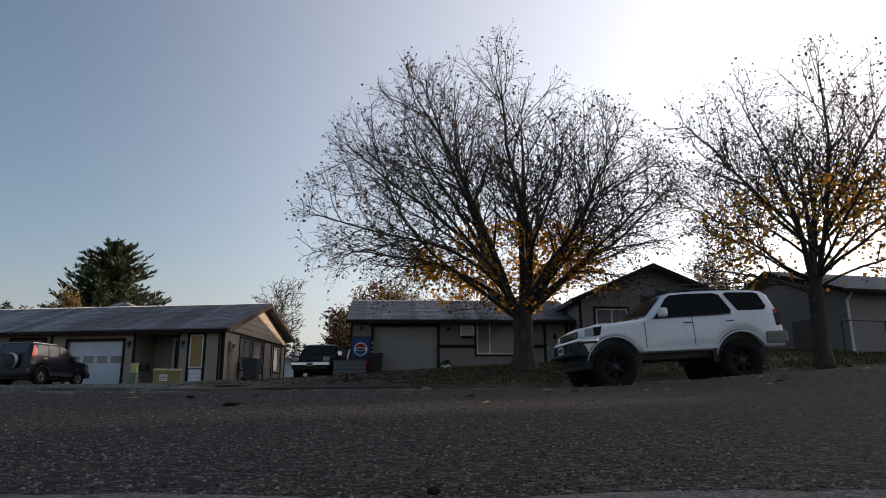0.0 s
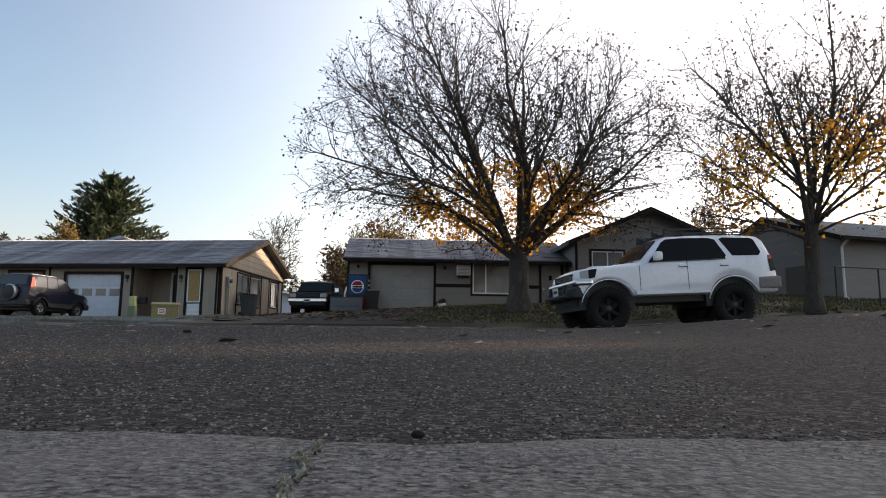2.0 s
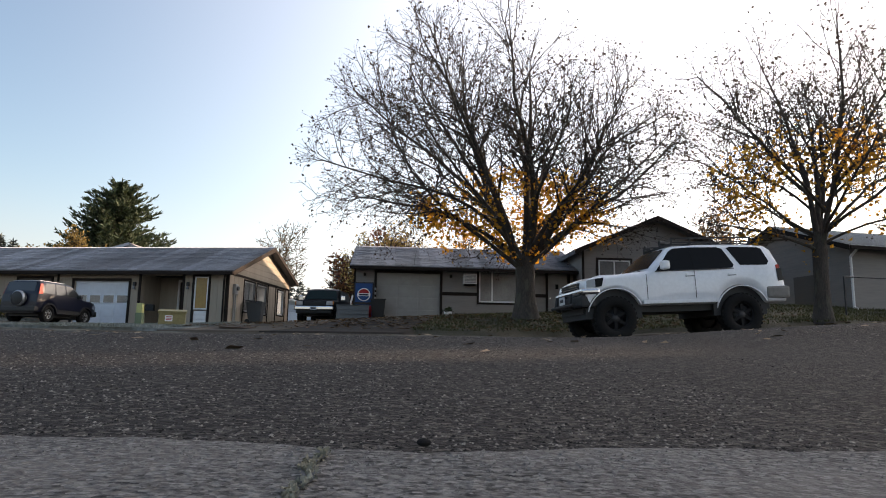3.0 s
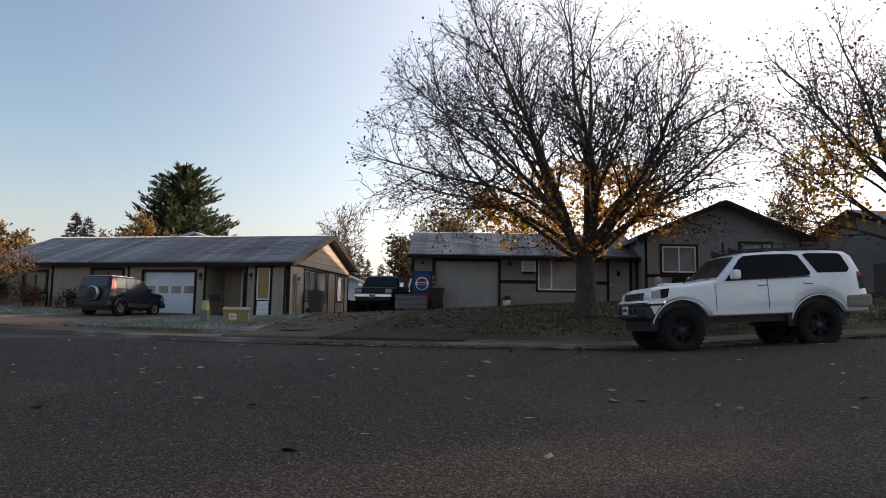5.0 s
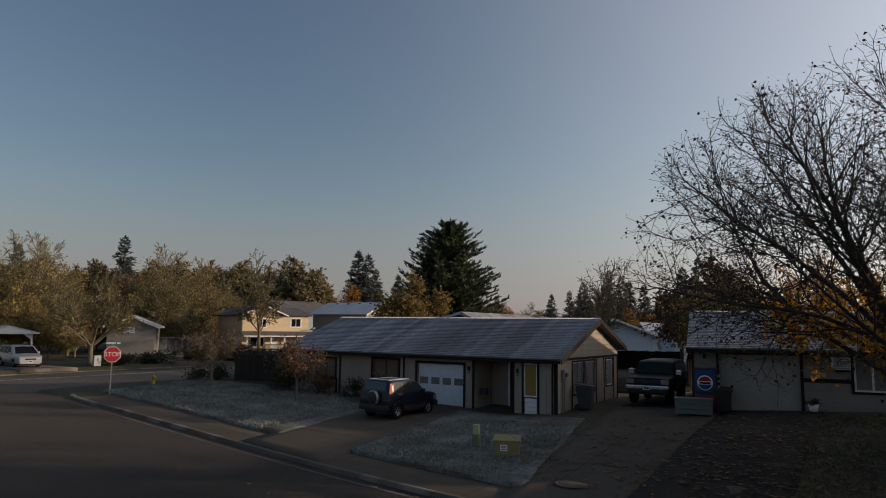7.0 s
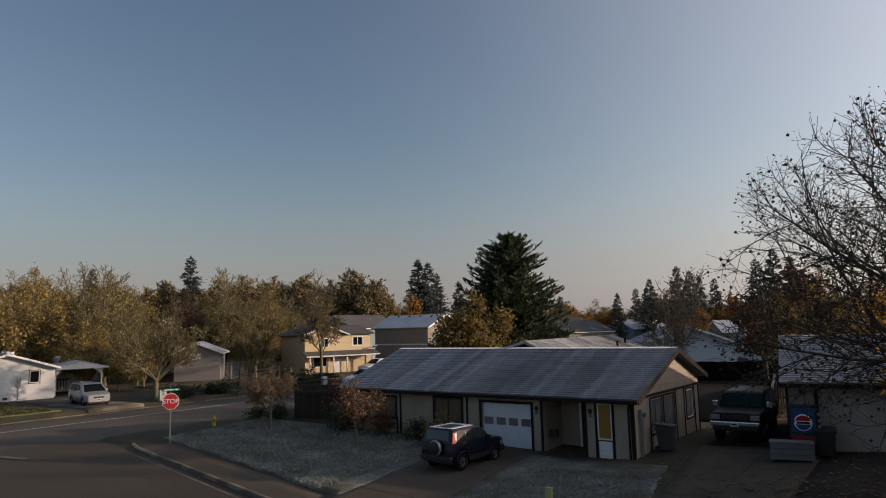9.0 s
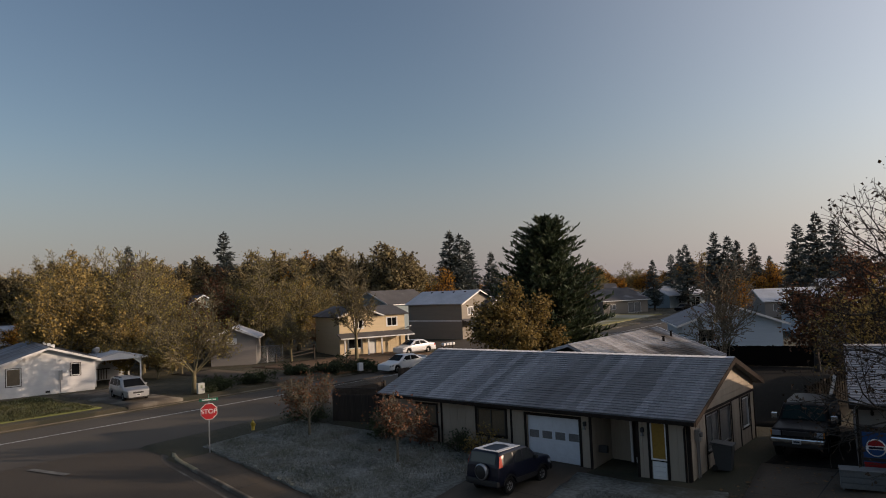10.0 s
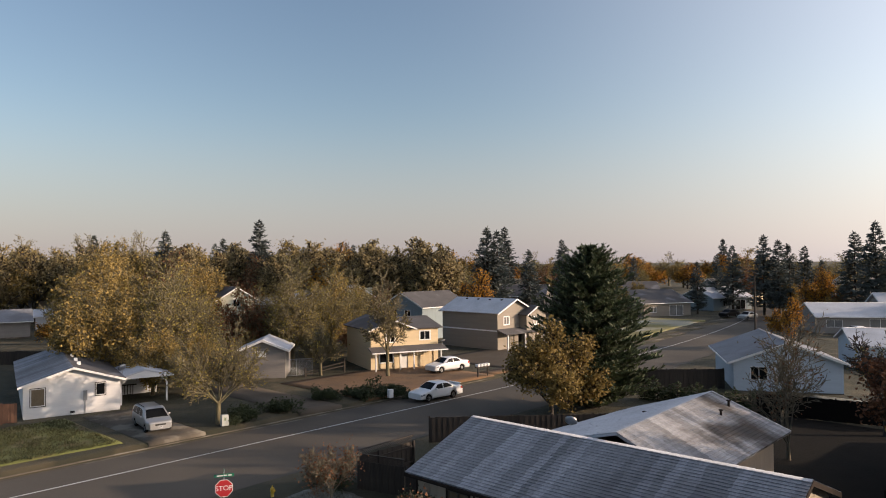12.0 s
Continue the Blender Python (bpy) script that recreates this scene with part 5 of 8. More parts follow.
# the dark compact SUV in front of the white garage door
TOP = [(0, 0.88), (0.12, 0.97), (0.4, 1.02), (0.86, 1.06), (0.95, 1.09), (1.38, 1.50), (1.62, 1.62), (2.2, 1.66), (3.1, 1.66), (3.36, 1.61), (3.50, 1.1), (3.54, 0.8)]
C = Shell(3.54, 1.72, TOP, 0.36, (0.70, 2.86), 0.39, 0.34, 1.10, 0.22)
CRV = vehicle("suv", "dark navy compact SUV, tail-mounted spare wheel, frosted roof", "car", pose(-16.2, 24.1, land(-16.3, 22.5) - 0.03) @ pose(0, 0, 0, 0, 0, -90 - 4) @ Matrix.Scale(0.84, 4), C, car_navy, steel, 0.34, 0.22,
              [[(1.16, 1.13), (1.46, 1.46), (1.62, 1.55), (1.93, 1.57), (1.93, 1.14)], [(1.99, 1.14), (1.99, 1.57), (2.50, 1.58), (2.53, 1.15)], [(2.60, 1.16), (2.57, 1.58), (3.06, 1.57), (3.18, 1.22), (3.16, 1.16)]],
              [((0.98, 1.12), (1.36, 1.48)), ((3.37, 1.57), (3.47, 1.2))], glass=plain("tinted_car_glass", (0.03, 0.034, 0.038), 0.12, spec=0.5))
roof_frost = plain("frost_on_roof", (0.55, 0.56, 0.58), 0.7)
part("roof_frost", boxed(1.85, 3.25, -0.62, 0.62, 1.655, 1.676, 0.008), roof_frost, CRV, "thin frost on the roof")
sp = part("spare_wheel", lathe_y([(0.001, 0.1), (0.24, 0.1), (0.30, 0.06), (0.30, -0.1), (0.001, -0.1)], 24), black_mat, CRV, "spare wheel in a black and silver cover", at=pose(3.62, 0.05, 0.92, 0, 0, -90))
part("spare_ring", lathe_y([(0.27, 0.10), (0.32, 0.05), (0.31, -0.09), (0.27, 0.0), (0.27, 0.10)], 24), car_silver, sp)
for s_ in (-1, 1):
    part("tail_lamp", C.on_side([(3.27, 1.12), (3.23, 1.54), (3.34, 1.52), (3.46, 1.12)], s_, 0.02), lamp_red, CRV, "tall red tail lamp on the rear pillar")
    part("mirror", boxed(1.18, 1.32, 0.84 if s_ > 0 else -1.02, 1.02 if s_ > 0 else -0.84, 1.08, 1.22, 0.03), black_mat, CRV)
    part("headlamp", C.on_side([(0.03, 0.68), (0.03, 0.82), (0.35, 0.86), (0.33, 0.72)], s_, 0.01), lamp_glass, CRV)
    part("cladding", C.on_side([(1.12, 0.38), (1.12, 0.55), (2.44, 0.55), (2.44, 0.38)], s_, 0.015), black_mat, CRV)
    for ax in C.axles:
        arc = [(ax + 0.44 * math.cos(t), C.axle_z + 0.44 * math.sin(t)) for t in np.linspace(0.2, math.pi - 0.2, 14)]
        inn = [(ax + 0.385 * math.cos(t), C.axle_z + 0.385 * math.sin(t)) for t in np.linspace(0.2, math.pi - 0.2, 14)]
        part("arch_flare", C.on_side(arc + inn[::-1], s_, 0.02), black_mat, CRV)
part("rear_bumper", boxed(3.35, 3.63, -0.82, 0.82, 0.40, 0.62, 0.05), black_mat, CRV)
part("front_bumper", boxed(-0.07, 0.25, -0.80, 0.80, 0.38, 0.62, 0.05), black_mat, CRV)
plates(CRV, 3.59, 0.80, True)

# the black truck between the houses, nose to the street
TOP = [(0, 1.12), (0.1, 1.22), (1.25, 1.30), (1.4, 1.33), (1.93, 1.88), (2.12, 1.96), (4.5, 1.98), (4.75, 1.90), (4.85, 1.2), (4.88, 0.95)]
T = Shell(4.88, 1.98, TOP, 0.66, (0.85, 3.7), 0.52, 0.46, 1.32, 0.2, nose=0.03)
TRUCK = vehicle("pickup_truck", "black lifted off-road truck with a chrome bumper beside a house", "car", pose(-8.65, 29.0, land(-8.5, 30) + 0.02) @ pose(0, 0, 0, 0, 0, 93) @ Matrix.Scale(0.87, 4), T, car_black, steel, 0.46, 0.30,
                [[(1.65, 1.36), (2.0, 1.8), (2.7, 1.87), (2.7, 1.37)], [(2.8, 1.37), (2.8, 1.87), (4.4, 1.87), (4.5, 1.4)]], [((1.43, 1.36), (1.91, 1.86)), ((4.76, 1.84), (4.83, 1.3))], knobbly=True, glass=plain("green_tinted_glass", (0.006, 0.02, 0.018), 0.1, spec=0.2))
part("grille", boxed(-0.03, 0.05, -0.55, 0.55, 0.98, 1.16, 0.02), black_mat, TRUCK)
part("front_bumper", boxed(-0.22, 0.1, -0.98, 0.98, 0.72, 0.92, 0.05), chrome, TRUCK, "bright chrome front bumper")
part("bumper_base", boxed(-0.15, 0.1, -0.9, 0.9, 0.55, 0.72, 0.04), black_mat, TRUCK)
for s_ in (-1, 1):
    part("headlamp", boxed(-0.035, 0.06, 0.6 * s_ if s_ > 0 else -0.92, 0.92 if s_ > 0 else -0.6, 0.97, 1.17, 0.02), lamp_glass, TRUCK, "square headlamp")
    part("indicator", boxed(-0.02, 0.06, 0.925 if s_ > 0 else -0.975, 0.975 if s_ > 0 else -0.925, 0.97, 1.17, 0.01), lamp_amber, TRUCK)
    part("mirror", boxed(1.55, 1.68, 1.0 if s_ > 0 else -1.25, 1.25 if s_ > 0 else -1.0, 1.33, 1.58, 0.03), chrome, TRUCK)
plates(TRUCK, -0.225, 0.80)

# the silver minivan in front of the white house
TOP = [(0, 0.78), (0.12, 0.88), (0.85, 1.02), (1.75, 1.60), (2.1, 1.70), (4.3, 1.70), (4.6, 1.58), (4.85, 1.05), (4.9, 0.75)]
V = Shell(4.9, 1.95, TOP, 0.30, (0.9, 3.85), 0.38, 0.33, 1.05, 0.24, nose=0.22)
VAN = vehicle("minivan", "silver minivan parked in a driveway", "car", pose(-47.2, 24.6, 1.45) @ pose(0, 0, 0, 0, 0, 171) @ Matrix.Scale(0.82, 4), V, car_silver, steel, 0.33, 0.2,
              [[(1.55, 1.1), (1.95, 1.55), (2.5, 1.62), (2.5, 1.1)], [(2.58, 1.1), (2.58, 1.62), (3.5, 1.62), (3.5, 1.1)], [(3.58, 1.1), (3.58, 1.62), (4.3, 1.58), (4.5, 1.14)]], [((0.92, 1.06), (1.72, 1.58)), ((4.62, 1.54), (4.82, 1.12))])
for s_ in (-1, 1):
    part("headlamp", V.on_side([(0.06, 0.62), (0.06, 0.76), (0.5, 0.84), (0.45, 0.68)], s_, 0.012), lamp_glass, VAN)
    part("tail_lamp", V.on_side([(4.62, 0.85), (4.6, 1.2), (4.72, 1.2), (4.86, 0.86)], s_, 0.012), lamp_red, VAN)
    part("mirror", boxed(1.5, 1.65, 0.95 if s_ > 0 else -1.14, 1.14 if s_ > 0 else -0.95, 1.05, 1.2, 0.03), car_silver, VAN)
    part("roof_rail", boxed(2.3, 4.2, 0.62 if s_ > 0 else -0.66, 0.66 if s_ > 0 else -0.62, 1.715, 1.76), black_mat, VAN)
part("grille", boxed(-0.02, 0.05, -0.4, 0.4, 0.6, 0.72, 0.02), black_mat, VAN)
plates(VAN, -0.022, 0.48)

# two white saloon cars across the main road
TOP = [(0, 0.66), (0.12, 0.74), (1.05, 0.92), (1.75, 1.34), (2.05, 1.40), (2.9, 1.38), (3.6, 1.02), (4.3, 0.96), (4.42, 0.72)]
D = Shell(4.42, 1.72, TOP, 0.25, (0.82, 3.4), 0.34, 0.31, 0.9, 0.34)


def saloon(at, label):
    car = vehicle("saloon_car", label, "car", at, D, car_white, steel, 0.31, 0.19, [[(1.4, 0.94), (1.8, 1.26), (2.3, 1.32), (2.3, 0.95)], [(2.36, 0.95), (2.36, 1.32), (2.85, 1.28), (3.28, 1.0)]], [((1.08, 0.95), (1.73, 1.31)), ((2.95, 1.35), (3.55, 1.05))], group="white parked cars")
    for s_ in (-1, 1):
        part("headlamp", D.on_side([(0.05, 0.52), (0.05, 0.64), (0.42, 0.7), (0.4, 0.58)], s_, 0.012), lamp_glass, car)
        part("tail_lamp", D.on_side([(4.15, 0.68), (4.15, 0.88), (4.36, 0.86), (4.4, 0.7)], s_, 0.012), lamp_red, car)
        part("mirror", boxed(1.45, 1.58, 0.84 if s_ > 0 else -1.0, 1.0 if s_ > 0 else -0.84, 0.92, 1.04, 0.02), car_white, car)
    return car


saloon(pose(-42.7, 42.8, 1.2) @ pose(0, 0, 0, 0, 0, 84), "white coupe with a boot spoiler parked at the kerb")
sp = [o for o in bpy.data.objects if o.name.startswith("saloon_car")][0]
part("spoiler", boxed(4.1, 4.35, -0.7, 0.7, 1.08, 1.12, 0.01), car_white, sp)
part("spoiler_post", boxed(4.18, 4.28, -0.6, 0.6, 0.96, 1.08), car_white, sp)
saloon(pose(-50.6, 52.7, 1.47) @ pose(0, 0, 0, 0, 0, 82), "white saloon car parked on a driveway")

# ---- things in the yards and at the street ----
sign_red = plain("sign_red", (0.42, 0.02, 0.025), 0.45)
sign_white = plain("sign_white", (0.75, 0.75, 0.75), 0.45)
sign_green = plain("sign_green", (0.01, 0.16, 0.09), 0.45)
util_green = plain("utility_green", (0.13, 0.17, 0.095), 0.6)
util_tan = plain("utility_tan", (0.27, 0.22, 0.09), 0.7, dirt=0.3)
yellow_paint = plain("hydrant_yellow", (0.55, 0.36, 0.03), 0.5, dirt=0.3)
bin_grey = plain("bin_grey", (0.05, 0.055, 0.06), 0.6)
crate_grey = plain("crate_grey", (0.12, 0.135, 0.145), 0.7, dirt=0.3)
pop_blue = plain("machine_blue", (0.02, 0.065, 0.19), 0.5, spec=0.2)
pop_red = plain("machine_red", (0.33, 0.02, 0.02), 0.5, spec=0.2)
line_white = material("road_line_white", (0.55, 0.55, 0.53), 0.8, (0.40, 0.40, 0.39), fine=12, coarse=0.6, bump=0.1)


def words(text, size, at, mat, parent, name="lettering"):
    cu = bpy.data.curves.new(name, "FONT")
    cu.body, cu.size, cu.align_x, cu.align_y, cu.extrude = text, size, "CENTER", "CENTER", 0.002
    cu.materials.append(mat)
    ob = new(name, cu)
    ob.parent, ob.matrix_basis = parent, at
    return ob


def octagon(r, y0, y1):
    return prism([(r * math.cos(math.pi / 8 + k * math.pi / 4), r * math.sin(math.pi / 8 + k * math.pi / 4)) for k in range(8)], y0, y1)


stop_z = land(-29.85, 19.3)
stop = thing("stop_sign", "red octagonal stop sign with green street name blades", "road sign", pose(-29.85, 19.3, stop_z - 0.12, 0, 0, 60) @ Matrix.Scale(0.93, 4))
part("post", boxed(-0.03, 0.03, -0.02, 0.02, -0.3, 2.45), steel, stop)
face = part("sign_face", octagon(0.40, -0.045, -0.03), sign_white, stop, at=pose(0, 0, 2.0))
part("red_field", octagon(0.375, -0.052, -0.046), sign_red, face)
words("STOP", 0.30, pose(0, -0.056, 0.0, 90), sign_white, face)
for k, (tz, rz) in enumerate(((2.48, 0), (2.62, 90))):
    bl = part("name_blade", boxed(-0.42, 0.42, -0.012, 0.012, 0, 0.13), sign_green, stop, "green street name blade", at=pose(0, 0, tz, 0, 0, rz))
    part("name_bar", boxed(-0.3, 0.12, -0.016, 0.016, 0.04, 0.09), sign_white, bl)
    part("name_bar", boxed(0.18, 0.32, -0.016, 0.016, 0.04, 0.09), sign_white, bl)

hyd = thing("fire_hydrant", "yellow fire hydrant at the corner of the lawn", "hydrant", on_land(-31.6, 22.7, -0.05) @ Matrix.Scale(0.72, 4))
part("barrel", lathe_y([(0.001, -0.1), (0.16, -0.1), (0.16, 0.04), (0.11, 0.06), (0.11, 0.5), (0.14, 0.52), (0.14, 0.56), (0.11, 0.62), (0.05, 0.69), (0.001, 0.71)], 16), yellow_paint, hyd, at=pose(0, 0, 0, 90))
for a in (0, 90, 180):
    part("outlet", tubed((0.1 * math.cos(radians(a)), 0.1 * math.sin(radians(a)), 0.42), (0.2 * math.cos(radians(a)), 0.2 * math.sin(radians(a)), 0.42), 0.06, n=10), yellow_paint, hyd)
part("cap_nut", boxed(-0.03, 0.03, -0.03, 0.03, 0.7, 0.77), yellow_paint, hyd)

ped = thing("utility_pedestal", "green utility pedestal with a pale yellow cap on the lawn", "utility box", on_land(-10.95, 19.1) @ Matrix.Scale(0.78, 4))
part("base", boxed(-0.13, 0.13, -0.11, 0.11, -0.05, 0.5, 0.02), util_green, ped)
part("cap", boxed(-0.11, 0.11, -0.09, 0.09, 0.5, 0.86, 0.02), plain("pale_cap", (0.42, 0.42, 0.16), 0.6), ped)
ub = thing("utility_box", "tan utility box with a white warning label on the lawn", "utility box", on_land(-9.75, 18.75, 0, 24) @ Matrix.Scale(0.84, 4))
part("cabinet", boxed(-0.42, 0.42, -0.32, 0.32, -0.05, 0.5, 0.02), util_tan, ub)
part("lid", slab([(-0.45, -0.36, 0.5), (0.45, -0.36, 0.5), (0.45, 0.36, 0.6), (-0.45, 0.36, 0.6)], 0.08), util_tan, ub)
lb = part("warning_label", boxed(-0.22, 0.02, -0.326, -0.321, 0.16, 0.36), sign_white, ub)
for i in range(3):
    part("text_bar", boxed(-0.19, -0.01, -0.33, -0.326, 0.2 + 0.05 * i, 0.225 + 0.05 * i), sign_red, lb)

mh = thing("manhole_cover", "rusty round manhole cover in the driveway", "manhole", on_land(-7.0, 16.75, 0.02))
part("rim", lathe_y([(0.36, 0.0), (0.36, 0.015), (0.42, 0.012), (0.43, 0.0)], 32), plain("rusty_iron", (0.12, 0.07, 0.045), 0.8, dirt=0.4), mh, at=pose(0, 0, 0, 90))
part("lid", lathe_y([(0.001, 0.01), (0.345, 0.01), (0.35, 0.0)], 32), plain("worn_iron", (0.16, 0.12, 0.085), 0.8, dirt=0.4), mh, at=pose(0, 0, 0, 90))


def wheelie_bin(at, label, mat, h=1.05):
    b = thing("wheelie_bin", label, "bin", at)
    bm = bmesh.new()
    lo = [(-0.22, -0.26), (0.22, -0.26), (0.22, 0.26), (-0.22, 0.26)]
    up = [(-0.29, -0.34), (0.29, -0.34), (0.29, 0.38), (-0.29, 0.38)]
    a = [bm.verts.new((x, y, 0.03)) for x, y in lo]
    c = [bm.verts.new((x, y, h * 0.92)) for x, y in up]
    bm.faces.new(a[::-1])
    bm.faces.new(c)
    for i in range(4):
        bm.faces.new((a[i], a[(i + 1) % 4], c[(i + 1) % 4], c[i]))
    bmesh.ops.bevel(bm, geom=bm.edges[:], offset=0.025, segments=2, affect="EDGES")
    part("tub", bm, mat, b)
    part("lid", slab([(-0.32, -0.38, h * 0.95), (0.32, -0.38, h * 0.95), (0.32, 0.40, h * 1.02), (-0.32, 0.40, h * 1.02)], 0.05), mat, b)
    part("handle", tubed((-0.25, 0.44, h * 0.93), (0.25, 0.44, h * 0.93), 0.02), mat, b)
    for s in (-1, 1):
        part("wheel", tubed((0.2 * s, 0.3, 0.11), (0.27 * s, 0.3, 0.11), 0.11, n=14), black_mat, b)
    return b


wheelie_bin(on_land(-10.5, 27.0, 0.03, 95) @ Matrix.Scale(0.9, 4), "dark grey wheelie bin beside the gable wall", bin_grey)
wheelie_bin(on_land(-5.45, 27.1, 0.04, 10), "black rubbish bin beside the garage", black_mat, 0.85)

vm = thing("drinks_machine", "old red, white and blue drinks machine against the wall", "vending machine", on_land(-6.05, 27.1, 0.04, 8) @ Matrix.Scale(0.95, 4))
part("cabinet", boxed(-0.42, 0.42, 0, 0.6, 0, 1.62, 0.03), black_mat, vm)
fp = part("front_panel", boxed(-0.36, 0.36, -0.02, 0.0, 0.1, 1.56), pop_blue, vm)
part("blue_field", boxed(-0.35, 0.35, -0.026, -0.021, 1.12, 1.55), pop_blue, fp)
part("red_field", boxed(-0.35, 0.35, -0.026, -0.021, 0.12, 0.62), pop_red, fp)
bd = part("badge", lathe_y([(0.001, 0.01), (0.27, 0.01), (0.28, 0.0)], 28), sign_white, fp, "round red, white and blue badge", at=pose(0, -0.027, 1.08, 0, 0, 180))
part("badge_upper", prism([(0.24 * math.cos(t), 0.24 * math.sin(t)) for t in np.linspace(0.25, math.pi - 0.25, 14)], -0.042, -0.038), pop_red, fp, at=pose(0, 0, 1.08))
part("badge_lower", prism([(0.24 * math.cos(t), 0.24 * math.sin(t)) for t in np.linspace(math.pi + 0.25, 2 * math.pi - 0.25, 14)], -0.042, -0.038), pop_blue, fp, at=pose(0, 0, 1.08))
part("dark_band", boxed(-0.36, 0.36, -0.045, -0.02, 0.66, 0.76), black_mat, fp)
part("badge_bar", boxed(-0.2, 0.2, -0.044, -0.04, 1.04, 1.11), car_navy, fp)
for z in (0.9, 1.1, 1.3):
    part("coin_knob", boxed(0.44, 0.52, 0.05, 0.14, z, z + 0.1, 0.02), steel, vm)

cr = thing("planter_crate", "low grey wooden crate on the driveway", "crate", on_land(-6.3, 26.35, 0.04, 12) @ Matrix.Scale(0.86, 4))
for s, b in (("side", (-0.72, 0.72, -0.32, -0.28)), ("side", (-0.72, 0.72, 0.28, 0.32)), ("end", (-0.72, -0.68, -0.278, 0.278)), ("end", (0.68, 0.72, -0.278, 0.278))):
    for i in range(3):
        part("crate_board", boxed(*b, 0.05 + 0.2 * i, 0.235 + 0.2 * i, 0.006), crate_grey, cr)
for x in (-0.66, 0.62):
    part("crate_foot", boxed(x, x + 0.06, -0.27, 0.27, 0.0, 0.05), crate_grey, cr)
part("crate_top", boxed(-0.74, 0.74, -0.34, 0.34, 0.645, 0.675, 0.008), crate_grey, cr)
gp = thing("flower_pot", "small pale pot with a plant by the garage corner", "plant pot", on_land(-2.7, 28.0, 0.05))
part("pot", lathe_y([(0.001, 0.0), (0.13, 0.0), (0.17, 0.24), (0.14, 0.24), (0.12, 0.2), (0.001, 0.2)], 16), white_paint, gp, at=pose(0, 0, 0, 90))
part("plant", leaf_mesh([Vector((random.gauss(0, 0.1), random.gauss(0, 0.1), 0.25 + abs(random.gauss(0, 0.08)))) for _ in range(60)], 0.12, shrub_green, 5, "plant"), shrub_green, gp)
gn = thing("garden_figure", "pale garden ornament by the house wing", "ornament", on_land(3.0, 25.9, 0.0))
part("figure", lathe_y([(0.001, 0), (0.14, 0), (0.13, 0.25), (0.16, 0.4), (0.1, 0.6), (0.13, 0.72), (0.1, 0.85), (0.001, 0.9)], 14), garage_grey, gn, at=pose(0, 0, 0, 90))

# road paint
line_worn = material("worn_road_paint", (0.16, 0.155, 0.14), 0.9, (0.06, 0.058, 0.055), fine=9, coarse=2, bump=0.1)
along([(main_centre(y) - 1.6, float(y)) for y in np.arange(-60, 160, 2.0)], ((-0.07, 0.076), (0.07, 0.076)), lambda x, y: 1.12 + 0.002, line_white, "road_line", "worn white line along the main road", "road marking")
tagged(new("road_line", strip([[(x, y, road_level(x, y) + 0.075) for y in (13.6 + 0.22 * (x + 34), 13.9 + 0.22 * (x + 34))] for x in np.arange(-34.2, -31.5, 0.4)], line_worn, "stop_line")), "worn white stop line at the junction", "road marking", kind="structure")
yk = plain("kerb_yellow", (0.30, 0.255, 0.15), 0.85, dirt=0.5)
along([p for p in path if -31.5 < p[0] < -27.5 and p[1] < 22], ((-0.01, 0.0), (0.0, 0.08), (0.03, 0.107), (0.165, 0.112)), lambda x, y: road_level(x, y) + 0.002, yk, "kerb_paint", "yellow-painted kerb at the corner", "kerb")

# joints between the slabs of the driveway and the pavement
joint_dark = material("joint_dirt", (0.018, 0.016, 0.013), 0.95, (0.01, 0.009, 0.008), fine=30, bump=0)


def joint_line(a, b, level, width=0.018, steps=10):
    """A dark dirt-filled joint between two points on a paved surface."""
    (x0, y0), (x1, y1) = a, b
    n_ = math.hypot(x1 - x0, y1 - y0)
    ox, oy = -(y1 - y0) / n_ * width, (x1 - x0) / n_ * width
    rows_ = [[(x0 + (x1 - x0) * f + s * ox, y0 + (y1 - y0) * f + s * oy, level(x0 + (x1 - x0) * f, y0 + (y1 - y0) * f)) for s in (-1, 1)] for f in np.linspace(0, 1, steps)]
    return tagged(new("paving_joint", strip(rows_, joint_dark, "paving_joint")), "dark dirt-filled joint between concrete slabs", "joint", kind="structure")


for yy in (18.6, 21.8, 25.0, 28.0):
    joint_line((-9.2, yy), (-2.6, yy), lambda x, y: land(x, y) + 0.019)
for xx in (-7.4, -3.9):
    joint_line((xx, 16.4), (xx + 0.1, 28.3), lambda x, y: land(x, y) + 0.019, steps=24)
for yy in (18.4, 22.0):
    joint_line((-17.9, yy), (-14.6, yy), lambda x, y: land(x, y) + 0.017)
for xx in np.arange(-29.0, 12.0, 1.55):
    k0 = far_kerb(xx)
    joint_line((xx, k0 + 0.17), (xx, k0 + 1.64), lambda x, y: road_level(x, far_kerb(x)) + 0.113 + 0.014 * (y - far_kerb(x)), 0.012, 3)

